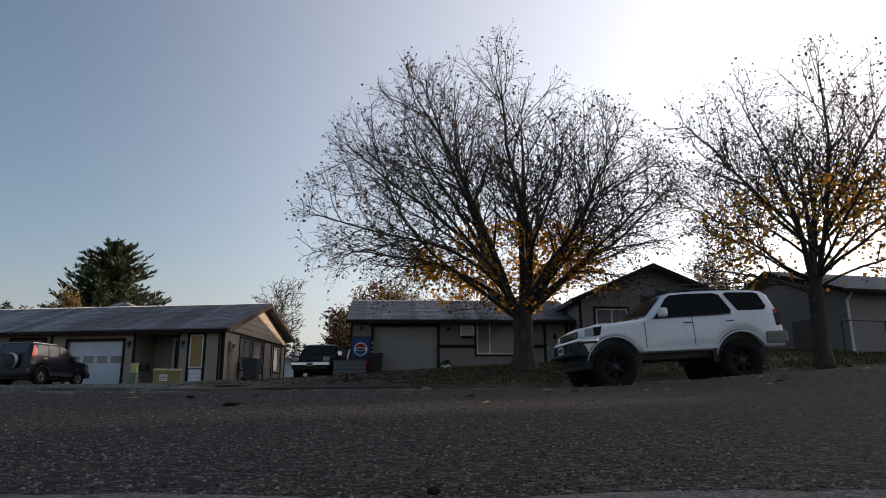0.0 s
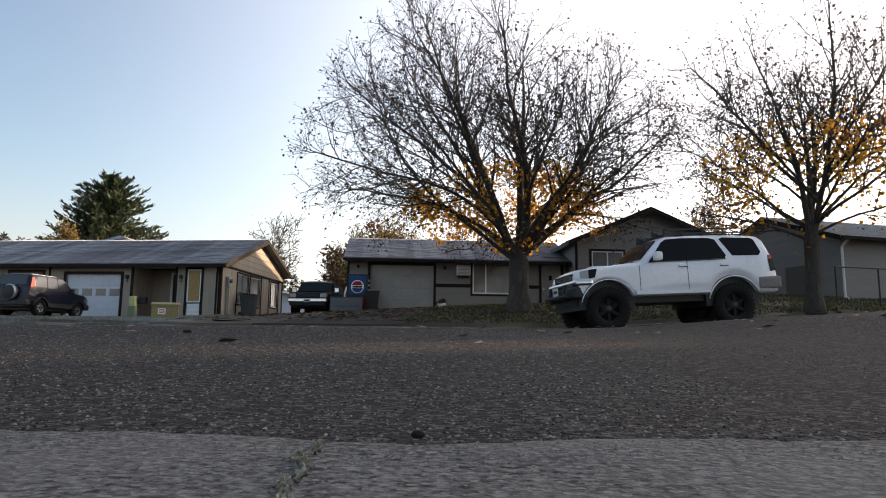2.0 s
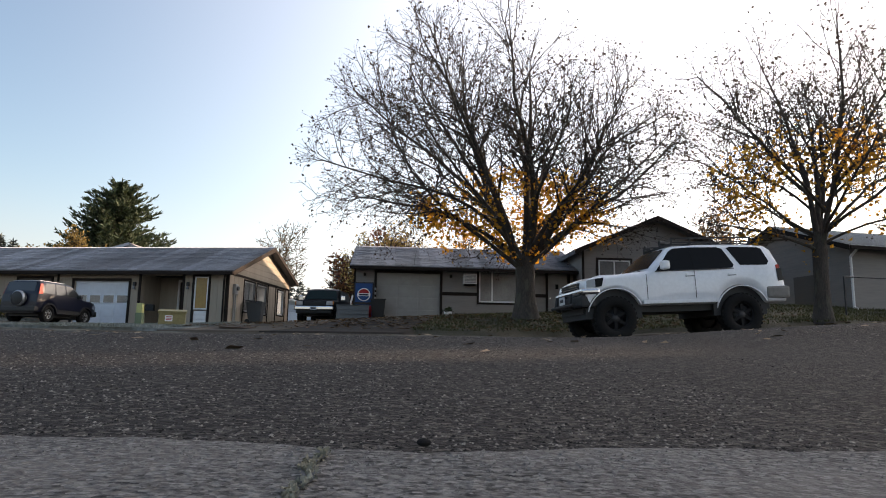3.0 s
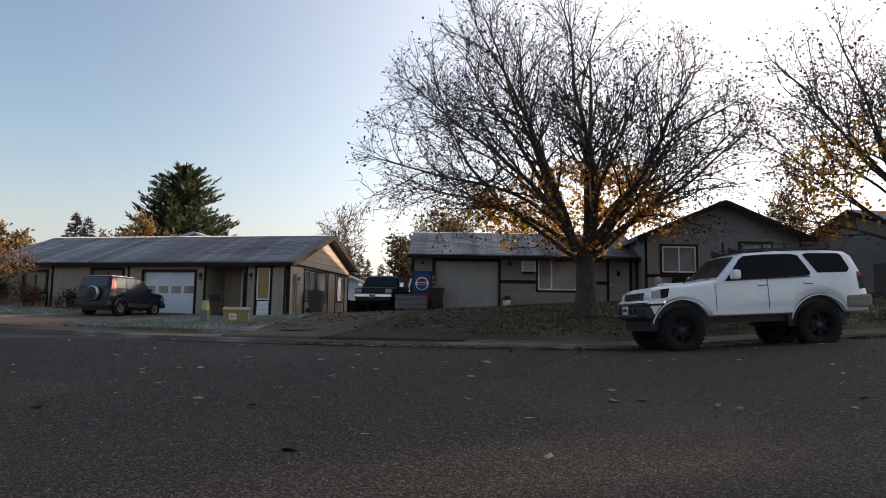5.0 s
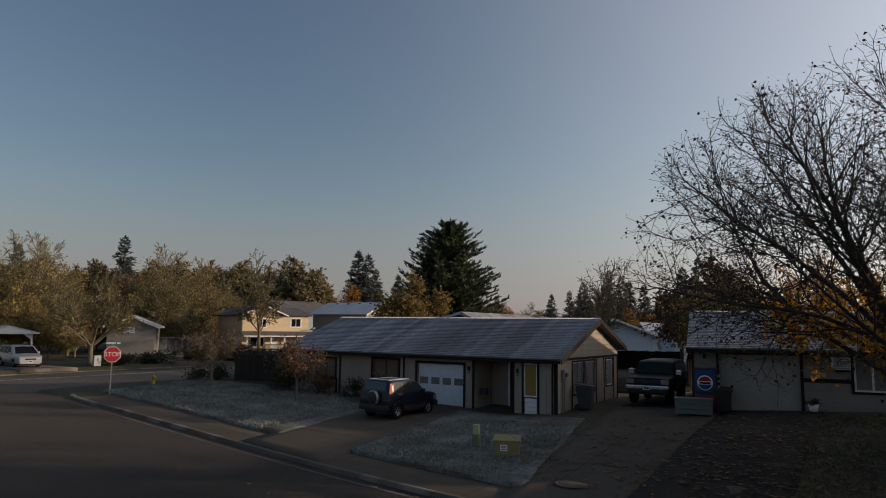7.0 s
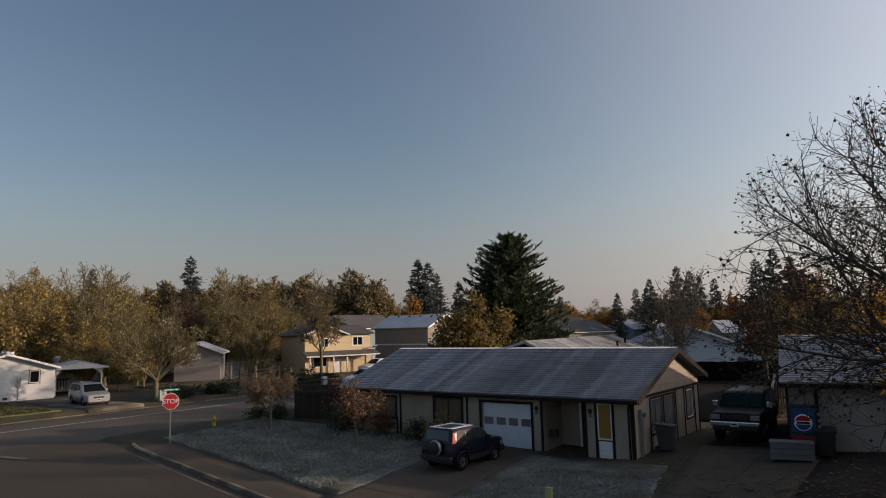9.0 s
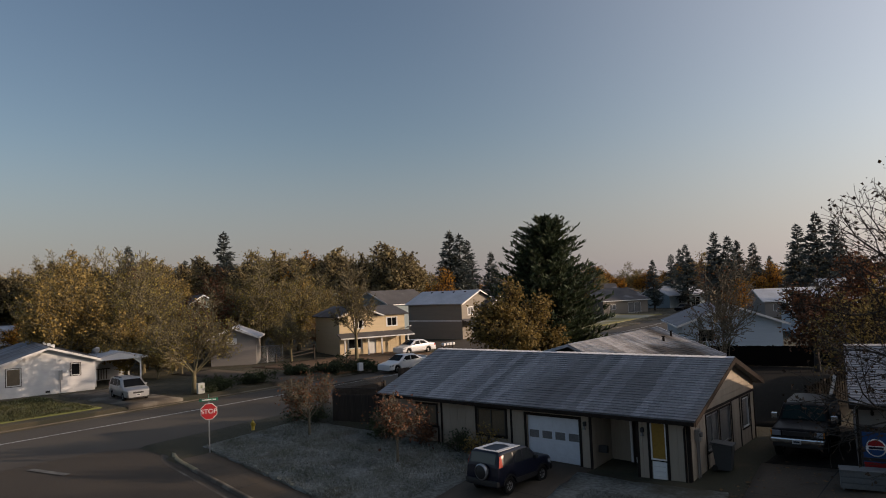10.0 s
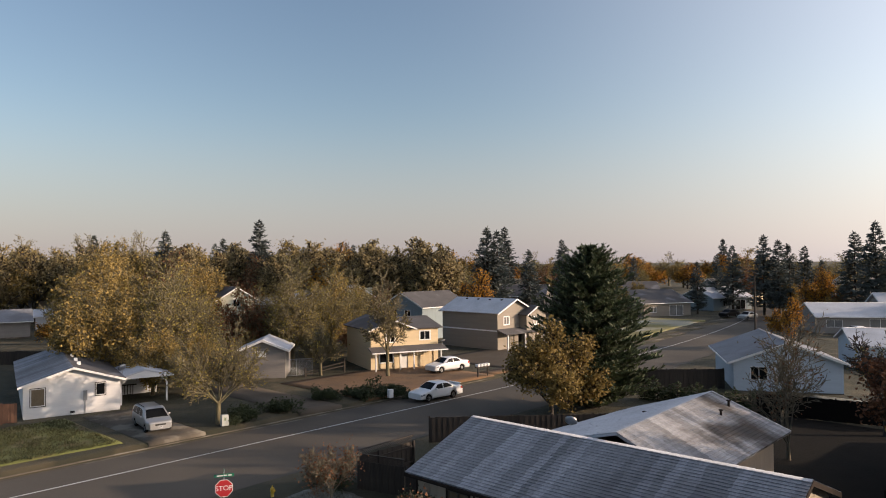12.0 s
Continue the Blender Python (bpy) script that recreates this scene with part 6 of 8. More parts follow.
# shrubs, small trees and fence about the long house
bare_tree("tree", on_land(-28.0, 23.3), 31, 3.3, 2.0, 0.06, bark_pale, leaf_rust, 900, 0.09, "small pinkish-brown ornamental tree on the frosted lawn", fork=0.3, steep=50, dense=1.15, group="ornamental lawn trees")
bare_tree("tree", on_land(-21.4, 22.3), 32, 3.0, 1.5, 0.05, bark_pale, leaf_rust, 700, 0.11, "small rust-leaved tree on the frosted lawn", fork=0.35, steep=55, group="ornamental lawn trees")
for i, (x, y, r, h, m, n, sz, lab) in enumerate(((-24.3, 24.5, 1.0, 1.5, shrub_green, 1500, 0.10, "dark rounded evergreen shrub by the house wall"), (-22.2, 24.6, 0.9, 1.2, leaf_rust, 500, 0.10, "twiggy bare shrub below a window"), (-18.9, 24.6, 0.9, 1.35, leaf_brown, 450, 0.09, "twiggy bare shrub between window and garage"), (-20.2, 24.7, 0.7, 0.9, shrub_green, 600, 0.08, "low dark shrub below a window"), (-29.9, 25.2, 1.0, 0.8, shrub_green, 700, 0.10, "low dark shrub by the fence"), (-31.1, 24.9, 0.7, 0.6, shrub_green, 500, 0.09, "low dark shrub by the hydrant"))):
    shrub(on_land(x, y), 50 + i, r, h, m, n, sz, lab)


def board_fence(label, a, b, h, mat=fence_wood, step=0.16, lattice=False, group="", z=None):
    """Upright boards on posts and rails between two points."""
    a, b = Vector((*a, 0)), Vector((*b, 0))
    d = b - a
    f = thing("fence", label, "fence", Matrix.Translation((a.x, a.y, (land(a.x, a.y) if z is None else z) - 0.03)) @ Matrix.Rotation(math.atan2(d.y, d.x), 4, "Z"), group)
    n = max(2, int(d.length / step))
    me = mesh_of(boxed(-0.012, step + 0.012, -0.012, 0.012, 0.04, h), mat, "board")
    for i in range(n):
        part("board", me, mat, f, at=pose(i * d.length / n, -0.027 * (i % 2), random.uniform(-0.02, 0.02)))
    for i in range(int(d.length / 2.4) + 1):
        part("post", boxed(-0.05, 0.05, 0.013, 0.11, -0.2, h + 0.06), mat, f, at=pose(min(i * 2.4, d.length - 0.05), 0, 0))
    for zz in (0.3, h - 0.3):
        part("rail", boxed(0, d.length, 0.013, 0.06, zz, zz + 0.09), mat, f)
    if lattice:
        bm = bmesh.new()
        for i in range(int(d.length / 0.12)):
            tube(bm, (i * 0.12, 0, h), (i * 0.12 + 0.3, 0, h + 0.3), 0.012, n=4)
            tube(bm, (i * 0.12 + 0.3, 0, h), (i * 0.12, 0, h + 0.3), 0.012, n=4)
        part("lattice", bm, mat, f)
        part("cap_rail", boxed(0, d.length, -0.05, 0.05, h + 0.3, h + 0.34), mat, f)
    return f


# near-black copy of the weathered boards, with back-yard shade in the colour
fence_shaded = material("shaded_fence_boards", (0.012, 0.010, 0.009), 0.9, (0.008, 0.007, 0.006), fine=6, stretch=(5, 5, 0.4), bump=0.3, spec=0.08)
board_fence("dark weathered board fence with a lattice top beside the long house", (-29.2, 25.8), (-26.8, 26.5), 1.35, lattice=True)
board_fence("dark weathered board fence with a lattice top beside the long house", (-29.3, 29.5), (-29.2, 25.8), 1.35, lattice=True)
board_fence("dark weathered board fence joining the long house", (-26.7, 26.5), (-25.0, 26.5), 1.3)
board_fence("weathered board fence behind the long house", (-32.0, 33.5), (-24.0, 41.8), 1.5)
board_fence("dark board fence behind the houses", (-33.5, 57.0), (-26.4, 63.5), 1.7, step=0.2)
board_fence("dark board fence along a back yard", (-21.0, 55.2), (-10.0, 57.5), 1.5, mat=fence_shaded, step=0.2)
board_fence("dark board fence between two back yards", (-10.0, 37.0), (-8.8, 55.0), 1.5, mat=fence_shaded, step=0.22)

# the large trees at the street
street_tree(on_land(8.3, 19.4, -0.05), 23, 19, (-0.1, 0.2, 4.5, 3.4, 4.0, 4.0, 4.5, 3.2), 0.2, 2.0, 4500, 2600, "tall bare street maple with leftover orange leaves", gold=(0.4, 0, 3.6, 3.4, 3.4, 1.9))


def litter(name, label, spots, size, mat, seed):
    """Fallen leaves lying flat."""
    rng = random.Random(seed)
    v, f = [], []
    for x, y, z in spots:
        s, a = size * rng.uniform(0.5, 1.5), rng.uniform(0, 6.28)
        c, sn = math.cos(a) * s, math.sin(a) * s
        q = len(v)
        v += [(x - c, y - sn, z + 0.004), (x + sn * 0.6, y - c * 0.6, z + rng.uniform(0.005, 0.03)), (x + c, y + sn, z + rng.uniform(0.004, 0.03)), (x - sn * 0.6, y + c * 0.6, z + 0.006)]
        f += [(q, q + 1, q + 2), (q, q + 2, q + 3)]
    return tagged(new(name, data_of(v, f, mat, name)), label, "leaves", kind="stuff")


rng = random.Random(77)
spots = []
while len(spots) < 4200:
    x, y = rng.gauss(0.5, 5.0), rng.gauss(20.5, 3.5)
    d = y - far_kerb(x)
    if d > 1.8 and -10 < x < 12:
        spots.append((x, y, land(x, y) + 0.035))
litter("fallen_leaves", "yellow and brown leaves fallen on the lawn", spots, 0.075, leaf_litter, 1)
spots = []
while len(spots) < 1600:
    x = rng.uniform(-6, 16)
    y = far_kerb(x) - abs(rng.gauss(0, 0.35)) - 0.02
    spots.append((x, y, road_level(x, y) + 0.03))
litter("fallen_leaves", "drift of brown leaves along the gutter", spots, 0.07, leaf_litter, 2)
spots = []
for _ in range(260):
    x = rng.uniform(-14, 14)
    y = near_kerb(x) + 3.0 + 10.4 * rng.random() ** 0.8
    f = (y - near_kerb(x)) / 13.5
    spots.append((x, y, road_level(x, y) + 0.062 * math.sin(math.pi * f) + 0.004))
litter("fallen_leaves", "single dry leaves scattered over the asphalt", spots, 0.058, material("dry_leaf", (0.30, 0.22, 0.13), 0.85, (0.14, 0.09, 0.05), fine=4, bump=0, vary=0.2), 3)
spots = [(x, y, land(x, y) + 0.045) for x, y in ((rng.uniform(-9.5, -2.7), rng.uniform(17.5, 28)) for _ in range(420))]
litter("fallen_leaves", "leaves scattered over the wide driveway", spots, 0.065, leaf_litter, 4)

# the joint in the apron, with its moss and dry grass, a pebble, and loose chips
joint_x = lambda yy: -0.235 + 0.17 * (0.88 - yy) + 0.005 * math.sin(yy * 47)
joint = thing("apron_joint", "dark open joint in the apron filled with moss and dry grass", "joint", pose(0, 0, 0.0))
rows = [[(joint_x(yy) + dx, yy, crowned(0, yy) + 0.0135) for dx in (-0.008 - 0.004 * math.sin(yy * 90), 0.007)] for yy in np.arange(0.05, 0.89, 0.02)]
part("gap", strip(rows, black_mat, "gap"), black_mat, joint)
gr_v = [Vector((joint_x(yy) + rng.gauss(0, 0.0035), yy, crowned(0, yy) + 0.012)) for yy in [rng.uniform(0.5, 0.86) for _ in range(420)]]
part("moss", leaf_mesh(gr_v, 0.0065, material("dry_moss", (0.32, 0.30, 0.24), 0.95, (0.10, 0.095, 0.06), fine=20, bump=0), 9, "moss", droop=-0.9), leaf_olive, joint)
pb = bmesh.new()
bmesh.ops.create_icosphere(pb, subdivisions=2, radius=0.008)
for q in pb.verts:
    q.co = Vector((q.co.x * 1.3, q.co.y, q.co.z * 0.75)) * (1 + 0.12 * noise.noise(q.co * 90))
pebble = tagged(new("pebble", mesh_of(pb, rubber, "pebble")), "small dark pebble on the road edge", "stone")
pebble.location = (-0.115, 0.95, crowned(0, 0.95) + 0.012)


def chips(name, label, count, mat, seed, lo, hi, size, place):
    """Angular stone chips that stand out of a worn surface."""
    r = random.Random(seed)
    v, f = [], []
    for _ in range(count):
        y = lo * (hi / lo) ** r.random()
        x = r.uniform(-1, 1) * (0.35 + 0.85 * y) + 0.02 * y
        z = place(x, y)
        if z is None:
            continue
        s, a = size * r.uniform(0.5, 1.5) * (1 + 0.12 * y), r.uniform(0, 6.28)
        q = len(v)
        v.append((x + r.gauss(0, s * 0.3), y + r.gauss(0, s * 0.3), z + s * r.uniform(0.25, 0.6)))
        for k in range(4):
            b_ = a + k * 1.57 + r.uniform(-0.4, 0.4)
            m_ = s * r.uniform(0.7, 1.2)
            v.append((x + math.cos(b_) * m_, y + math.sin(b_) * m_, z - 0.001))
        f += [(q, q + 1 + k, q + 1 + (k + 1) % 4) for k in range(4)]
    return tagged(new(name, data_of(v, f, mat, name)), label, "gravel", kind="stuff")


on_road = lambda x, y: crowned(x, y) if y > apron_edge(x) else None
on_apron = lambda x, y: crowned(x, y) + 0.009 if y < apron_edge(x) - 0.02 else None
chip_pale = material("pale_stone_chip", (0.21, 0.19, 0.165), 0.7, (0.08, 0.072, 0.064), fine=40, coarse=14, bump=0, spec=0.4, island=0.4)
chip_dark = material("dark_stone_chip", (0.03, 0.027, 0.025), 0.9, (0.014, 0.013, 0.012), fine=40, coarse=14, bump=0, spec=0.15)
chip_apron = material("apron_aggregate", (0.22, 0.21, 0.20), 0.85, (0.08, 0.076, 0.072), fine=60, coarse=25, bump=0, spec=0.2)
chips("asphalt_chips", "pale stone chips standing out of the asphalt", 16000, chip_pale, 301, 0.9, 12.0, 0.0042, on_road)
chips("asphalt_chips", "dark bitumen-coated chips in the asphalt", 16000, chip_dark, 302, 0.9, 9.0, 0.0040, on_road)
chips("apron_chips", "pale aggregate worn out of the apron", 9000, chip_apron, 303, 0.25, 1.0, 0.0022, on_apron)

def turf(name, label, x0, x1, y1, count, size, mat, seed, keep=lambda x, y: True, y0=None):
    """Grass blades standing on the land behind the pavement."""
    r = random.Random(seed)
    v, f = [], []
    while len(f) < count:
        x = r.uniform(x0, x1)
        y = r.uniform(lawn_edge(x) if y0 is None else y0, y1)
        if not keep(x, y) or noise.noise((x * 0.8, y * 0.8, 3.0)) < r.uniform(-0.6, 0.2):
            continue
        z, a, s = land(x, y) + 0.02, r.uniform(0, 6.28), size * r.uniform(0.5, 1.4)
        c, sn = math.cos(a) * s * 0.22, math.sin(a) * s * 0.22
        q = len(v)
        v += [(x - c, y - sn, z), (x + c, y + sn, z), (x + r.gauss(0, s * 0.6), y + r.gauss(0, s * 0.6), z + s)]
        f.append((q, q + 1, q + 2))
    return tagged(new(name, data_of(v, f, mat, name)), label, "grass", kind="stuff")


frost_blade = material("frosted_blade", (0.30, 0.32, 0.305), 0.85, (0.10, 0.11, 0.08), fine=6, coarse=0.8, bump=0, through_light=0.15)
green_blade = material("green_blade", (0.075, 0.078, 0.026), 0.8, (0.04, 0.042, 0.016), fine=4, coarse=0.6, bump=0, through_light=0.25)
turf("frosted_grass", "frosted grass blades on the lawn", -30.8, -18.3, 25.0, 26000, 0.075, frost_blade, 21)
turf("frosted_grass", "frosted grass blades between the driveways", -13.8, -8.8, 23.4, 12000, 0.06, frost_blade, 22, keep=lambda x, y: x < -9.9 + 1.7 * (25 - y) / 8)
turf("grass", "short green grass below the street trees", -2.5, 16.0, 27.5, 22000, 0.07, green_blade, 23)

turf("grass", "short green grass before the white bungalow", -56.3, -46.8, 21.8, 16000, 0.13, green_blade, 24, y0=8.2)

# dish behind the ridge of the long house, and the aerial above the grey house
dish = thing("satellite_dish", "small pale satellite dish on a short mast behind the long house", "satellite dish", pose(-23.4, 35.0, land(-23.4, 35.0)))
part("bowl", lathe_y([(0.001, 0.0), (0.2, 0.03), (0.32, 0.1), (0.33, 0.09), (0.2, 0.015), (0.001, -0.015)], 20), steel, dish, at=pose(0, 0, 2.35, 35, 0, 20))
part("mast", tubed((0, 0.05, -0.2), (0, 0.05, 2.3), 0.03), steel, dish)

# ---- houses across the main road and beyond ----
white_siding = material("white_siding", (0.62, 0.62, 0.62), 0.7, (0.54, 0.54, 0.55), fine=3, coarse=0.4, bump=0.1, stretch=(0.5, 0.5, 8))
yellow_siding = material("cream_siding", (0.62, 0.49, 0.31), 0.75, (0.55, 0.435, 0.275), fine=3, coarse=0.4, bump=0.1, stretch=(0.5, 0.5, 8))
taupe_siding = material("taupe_siding", (0.23, 0.20, 0.165), 0.75, (0.195, 0.17, 0.14), fine=3, coarse=0.4, bump=0.1, stretch=(0.5, 0.5, 8))
blue_siding = material("pale_blue_siding", (0.42, 0.50, 0.58), 0.75, (0.36, 0.43, 0.51), fine=3, coarse=0.4, bump=0.1, stretch=(0.5, 0.5, 8))
slate_siding = material("slate_blue_siding", (0.20, 0.255, 0.28), 0.75, (0.165, 0.21, 0.235), fine=3, coarse=0.4, bump=0.1, stretch=(8, 8, 0.5))


sage_siding = material("sage_siding", (0.36, 0.36, 0.29), 0.75, (0.31, 0.31, 0.25), fine=3, coarse=0.4, bump=0.1, stretch=(0.5, 0.5, 8))


def gable_house(label, at, w, d, h, rise, wall_mat, roof_mat, windows=(), trim=None, over=0.4, fascia=None, rows=0, group="", pane=None):
    """A house with its ridge along x; windows as (side, x, z, w, h)."""
    house = thing("house", label, "house", at, group)
    trim = trim or white_paint
    op = {}
    for s, x, z, ww, hh in windows:
        op.setdefault(s, []).append((x, x + ww, z, z + hh))
    gable_walls(house, w, d, h, rise, wall_mat, op)
    gable_roof(house, 0, w, 0, d, h - 0.02, h + rise + 0.10, roof_mat, fascia or trim, over, rows_front=rows, rows_back=rows)
    for s, x, z, ww, hh in windows:
        window(house, x, z, ww, hh, white_paint, pane or glass_dark, turn=side_turn(s, w, d), trim=trim if trim != white_paint else None, mid=(0.5,) if ww > 0.9 else ())
    return house


# white bungalow: its gable wall faces the main road
WHM = Matrix.Translation((-58.3, 19.9, 1.5)) @ Matrix.Rotation(radians(76), 4, "Z")
WH = thing("house", "white bungalow with a frosted shallow roof and dark-framed windows", "house", WHM)
part("wall", wall(6.2, 2.3, 0.16, [(0.45, 1.35, 0.75, 2.0), (4.55, 5.2, 1.15, 2.05)]), white_siding, WH)
for b in ((0, 0.16, 0.16, 15.0), (6.04, 6.2, 0.16, 15.0), (0.16, 6.04, 14.84, 15.0)):
    part("wall", boxed(b[0], b[1], b[2], b[3], 0, 2.3), white_siding, WH)
part("gable", prism([(0, 2.3), (6.2, 2.3), (3.1, 3.25)], 0, 0.16), white_siding, WH)
part("foundation", boxed(0.02, 6.18, 0.02, 14.98, -0.6, 0.0), white_siding, WH)
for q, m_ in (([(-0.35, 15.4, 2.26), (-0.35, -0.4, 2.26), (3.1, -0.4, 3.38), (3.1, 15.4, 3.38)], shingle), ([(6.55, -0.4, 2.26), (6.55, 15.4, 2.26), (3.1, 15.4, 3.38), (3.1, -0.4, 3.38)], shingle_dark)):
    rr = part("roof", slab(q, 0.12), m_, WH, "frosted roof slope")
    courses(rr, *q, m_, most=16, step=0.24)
for y in (2.0, 4.5, 7.5, 10.5):
    part("roof_vent", boxed(3.5, 3.75, y, y + 0.25, 3.2, 3.45, 0.02), white_paint, WH)
for s, e in ((-0.35, 3.1), (6.55, 3.1)):
    part("bargeboard", prism([(s, 2.1), (e, 3.22), (e, 3.38), (s, 2.26)], -0.44, -0.405), white_paint, WH)
window(WH, 0.45, 0.75, 0.9, 1.25, white_paint, glass_tan, trim=trim_dark, trim_w=0.05, mid=())
window(WH, 4.55, 1.15, 0.65, 0.9, white_paint, glass_dark, trim=trim_dark, trim_w=0.05, mid=())
part("meter_box", boxed(3.75, 4.0, -0.12, -0.001, 0.9, 1.6, 0.01), steel, WH)
part("crawl_vent", boxed(2.9, 3.2, -0.02, -0.001, 0.05, 0.2), black_mat, WH)
part("conduit", tubed((3.87, -0.04, 0.0), (3.87, -0.04, 0.9), 0.03), steel, WH)
cp = thing("carport", "white carport with a shallow frosted roof and a dish", "carport", WHM @ pose(6.3, 1.3, -0.05))
for x in (0.1, 3.4):
    for y in (0.1, 4.6):
        part("post", boxed(x, x + 0.11, y, y + 0.11, 0, 2.1), white_paint, cp)
part("back_wall", boxed(0.1, 3.5, 4.75, 4.85, 0, 2.1), white_siding, cp)
part("side_wall", boxed(0.0, 0.08, 1.6, 4.75, 0, 2.1), white_siding, cp)
for q in ([(-0.3, 5.2, 2.1), (-0.3, -0.35, 2.1), (1.8, -0.35, 2.65), (1.8, 5.2, 2.65)], [(3.9, -0.35, 2.1), (3.9, 5.2, 2.1), (1.8, 5.2, 2.65), (1.8, -0.35, 2.65)]):
    part("roof", slab(q, 0.1), shingle_frost, cp)
part("front_gable", prism([(-0.25, 2.0), (3.85, 2.0), (1.8, 2.55)], -0.32, -0.24), white_siding, cp)
part("brace", prism([(0.2, 2.0), (0.75, 2.0), (0.2, 1.55)], 0.1, 0.18), white_paint, cp)
part("brace", prism([(3.4, 2.0), (2.85, 2.0), (3.4, 1.55)], 0.1, 0.18), white_paint, cp)
for x in np.arange(0.3, 1.5, 0.2):
    part("porch_baluster", boxed(x, x + 0.05, 2.4, 2.46, 0.3, 1.1), fence_wood, cp)
part("porch_rail", boxed(0.2, 1.6, 2.38, 2.48, 1.1, 1.18), fence_wood, cp)
part("dish", lathe_y([(0.001, 0.0), (0.2, 0.03), (0.32, 0.1), (0.33, 0.09), (0.2, 0.015), (0.001, -0.015)], 20), steel, cp, at=pose(0.3, 0.6, 2.75, 35, 0, 20))
part("dish_arm", tubed((0.3, 0.6, 2.3), (0.3, 0.6, 2.72), 0.025), steel, cp)
board_fence("reddish board fence beside the white bungalow", (-59.5, 14.0), (-57.4, 19.3), 1.35, mat=material("red_cedar_fence", (0.17, 0.085, 0.05), 0.85, (0.11, 0.055, 0.035), fine=5, stretch=(5, 5, 0.4), bump=0.2, vary=0.2), z=1.5)
sheet("lawn", -56.5, -46.6, 8.0, 22.0, material("green_lawn", (0.105, 0.118, 0.03), 0.95, (0.07, 0.07, 0.02), fine=10, coarse=0.4, bump=0.6, depth=0.04, patch=(0.10, 0.075, 0.03), patch_scale=0.4), "green lawn in front of the white bungalow", "lawn", 0.04)
sheet("driveway", -56.0, -45.2, 23.0, 26.6, concrete, "pale concrete driveway of the white bungalow", "driveway", 0.045)
sheet("driveway", -60.0, -45.2, 33.8, 37.6, drive_mat, "gravel and asphalt drive to the shed", "driveway", 0.045)
sheet("yard", -57.0, -45.3, 40.0, 56.0, bare_mat, "bare earth yard strewn with brown leaves", "yard", 0.04)
sheet("yard", -47.5, -45.4, 56.0, 70.0, bare_mat, "bare earth verge strewn with brown leaves", "yard", 0.04)
sheet("driveway", -58.0, -45.2, 60.0, 72.0, drive_mat, "wide asphalt yard beside the taupe house", "driveway", 0.05)

sheet("verge", -66.0, -54.2, 84.0, 128.0, material("pale_verge_grass", (0.19, 0.175, 0.05), 0.95, (0.11, 0.10, 0.035), fine=6, coarse=0.3, bump=0.6, depth=0.05, patch=(0.24, 0.24, 0.19), patch_scale=0.12), "pale yellow-green verge grass beside the main road", "lawn", 0.06, near=(6.0, 5.9), ragged=0.3)
# the shed
SH = gable_house("small grey shed with a shallow frosted gable roof", Matrix.Translation((-61.9, 38.8, 1.45)) @ Matrix.Rotation(radians(50 - 90), 4, "Z") @ Matrix.Diagonal((1, 1, 1.15, 1)) @ pose(-4.6, 0, 0), 4.6, 4.2, 2.35, 0.75, siding_grey, shingle_frost, [("r", 1.4, 1.75, 1.0, 0.5)], over=0.35, pane=white_paint)
# the cream two-storey house
YM = Matrix.Translation((-56.4, 50.2, 1.4)) @ Matrix.Rotation(radians(68), 4, "Z") @ Matrix.Diagonal((1.03, 1, 0.81, 1))
YH = thing("house", "cream two-storey house with white trim and a garage in warm sun", "house", YM)
part("wall", wall(7.2, 5.1, 0.16, [(1.6, 2.5, 3.4, 4.5), (5.2, 6.3, 3.5, 4.6), (4.3, 6.7, 0.05, 2.1), (0.9, 2.3, 0.9, 2.1), (3.1, 3.9, 0.05, 2.05)]), yellow_siding, YH)
for b in ((0, 0.16, 0.16, 8.0), (7.04, 7.2, 0.16, 8.0), (0.16, 7.04, 7.84, 8.0)):
    part("wall", boxed(*b, 0, 5.1), yellow_siding, YH)
part("gable", prism([(0, 5.1), (4.4, 5.1), (2.2, 6.2)], 0, 0.16), yellow_siding, YH)
for q in ([(-0.35, 8.4, 5.0), (-0.35, -0.4, 5.0), (2.2, -0.4, 6.3), (2.2, 8.4, 6.3)], [(4.75, -0.4, 5.0), (4.75, 8.4, 5.0), (2.2, 8.4, 6.3), (2.2, -0.4, 6.3)], [(3.9, -0.3, 5.05), (7.6, -0.3, 5.05), (7.6, 4.0, 6.2), (2.4, 4.0, 6.2)], [(7.6, 8.4, 5.05), (3.9, 8.4, 5.05), (2.4, 4.0, 6.2), (7.6, 4.0, 6.2)], [(-0.3, -1.3, 2.35), (7.7, -1.3, 2.35), (7.7, 0.0, 2.9), (-0.3, 0.0, 2.9)]):
    part("roof", slab(q, 0.13), shingle_dark, YH, "dark shingle roof slope")
for s, e in ((-0.35, 2.2), (4.75, 2.2)):
    part("bargeboard", prism([(s, 4.82), (e, 6.12), (e, 6.3), (s, 5.0)], -0.44, -0.405), white_paint, YH)
part("gable", prism([(0.16, 5.1), (7.9, 5.1), (4.0, 6.1)], 7.04, 7.2), yellow_siding, YH, at=pose(0, 0, 0) @ Matrix(((0, 1, 0, 0), (1, 0, 0, 0), (0, 0, 1, 0), (0, 0, 0, 1))))
for x, z, w_, h_ in ((1.6, 3.4, 0.9, 1.1), (5.2, 3.5, 1.1, 1.1), (0.9, 0.9, 1.4, 1.2)):
    window(YH, x, z, w_, h_, white_paint, glass_dark, trim=white_paint)
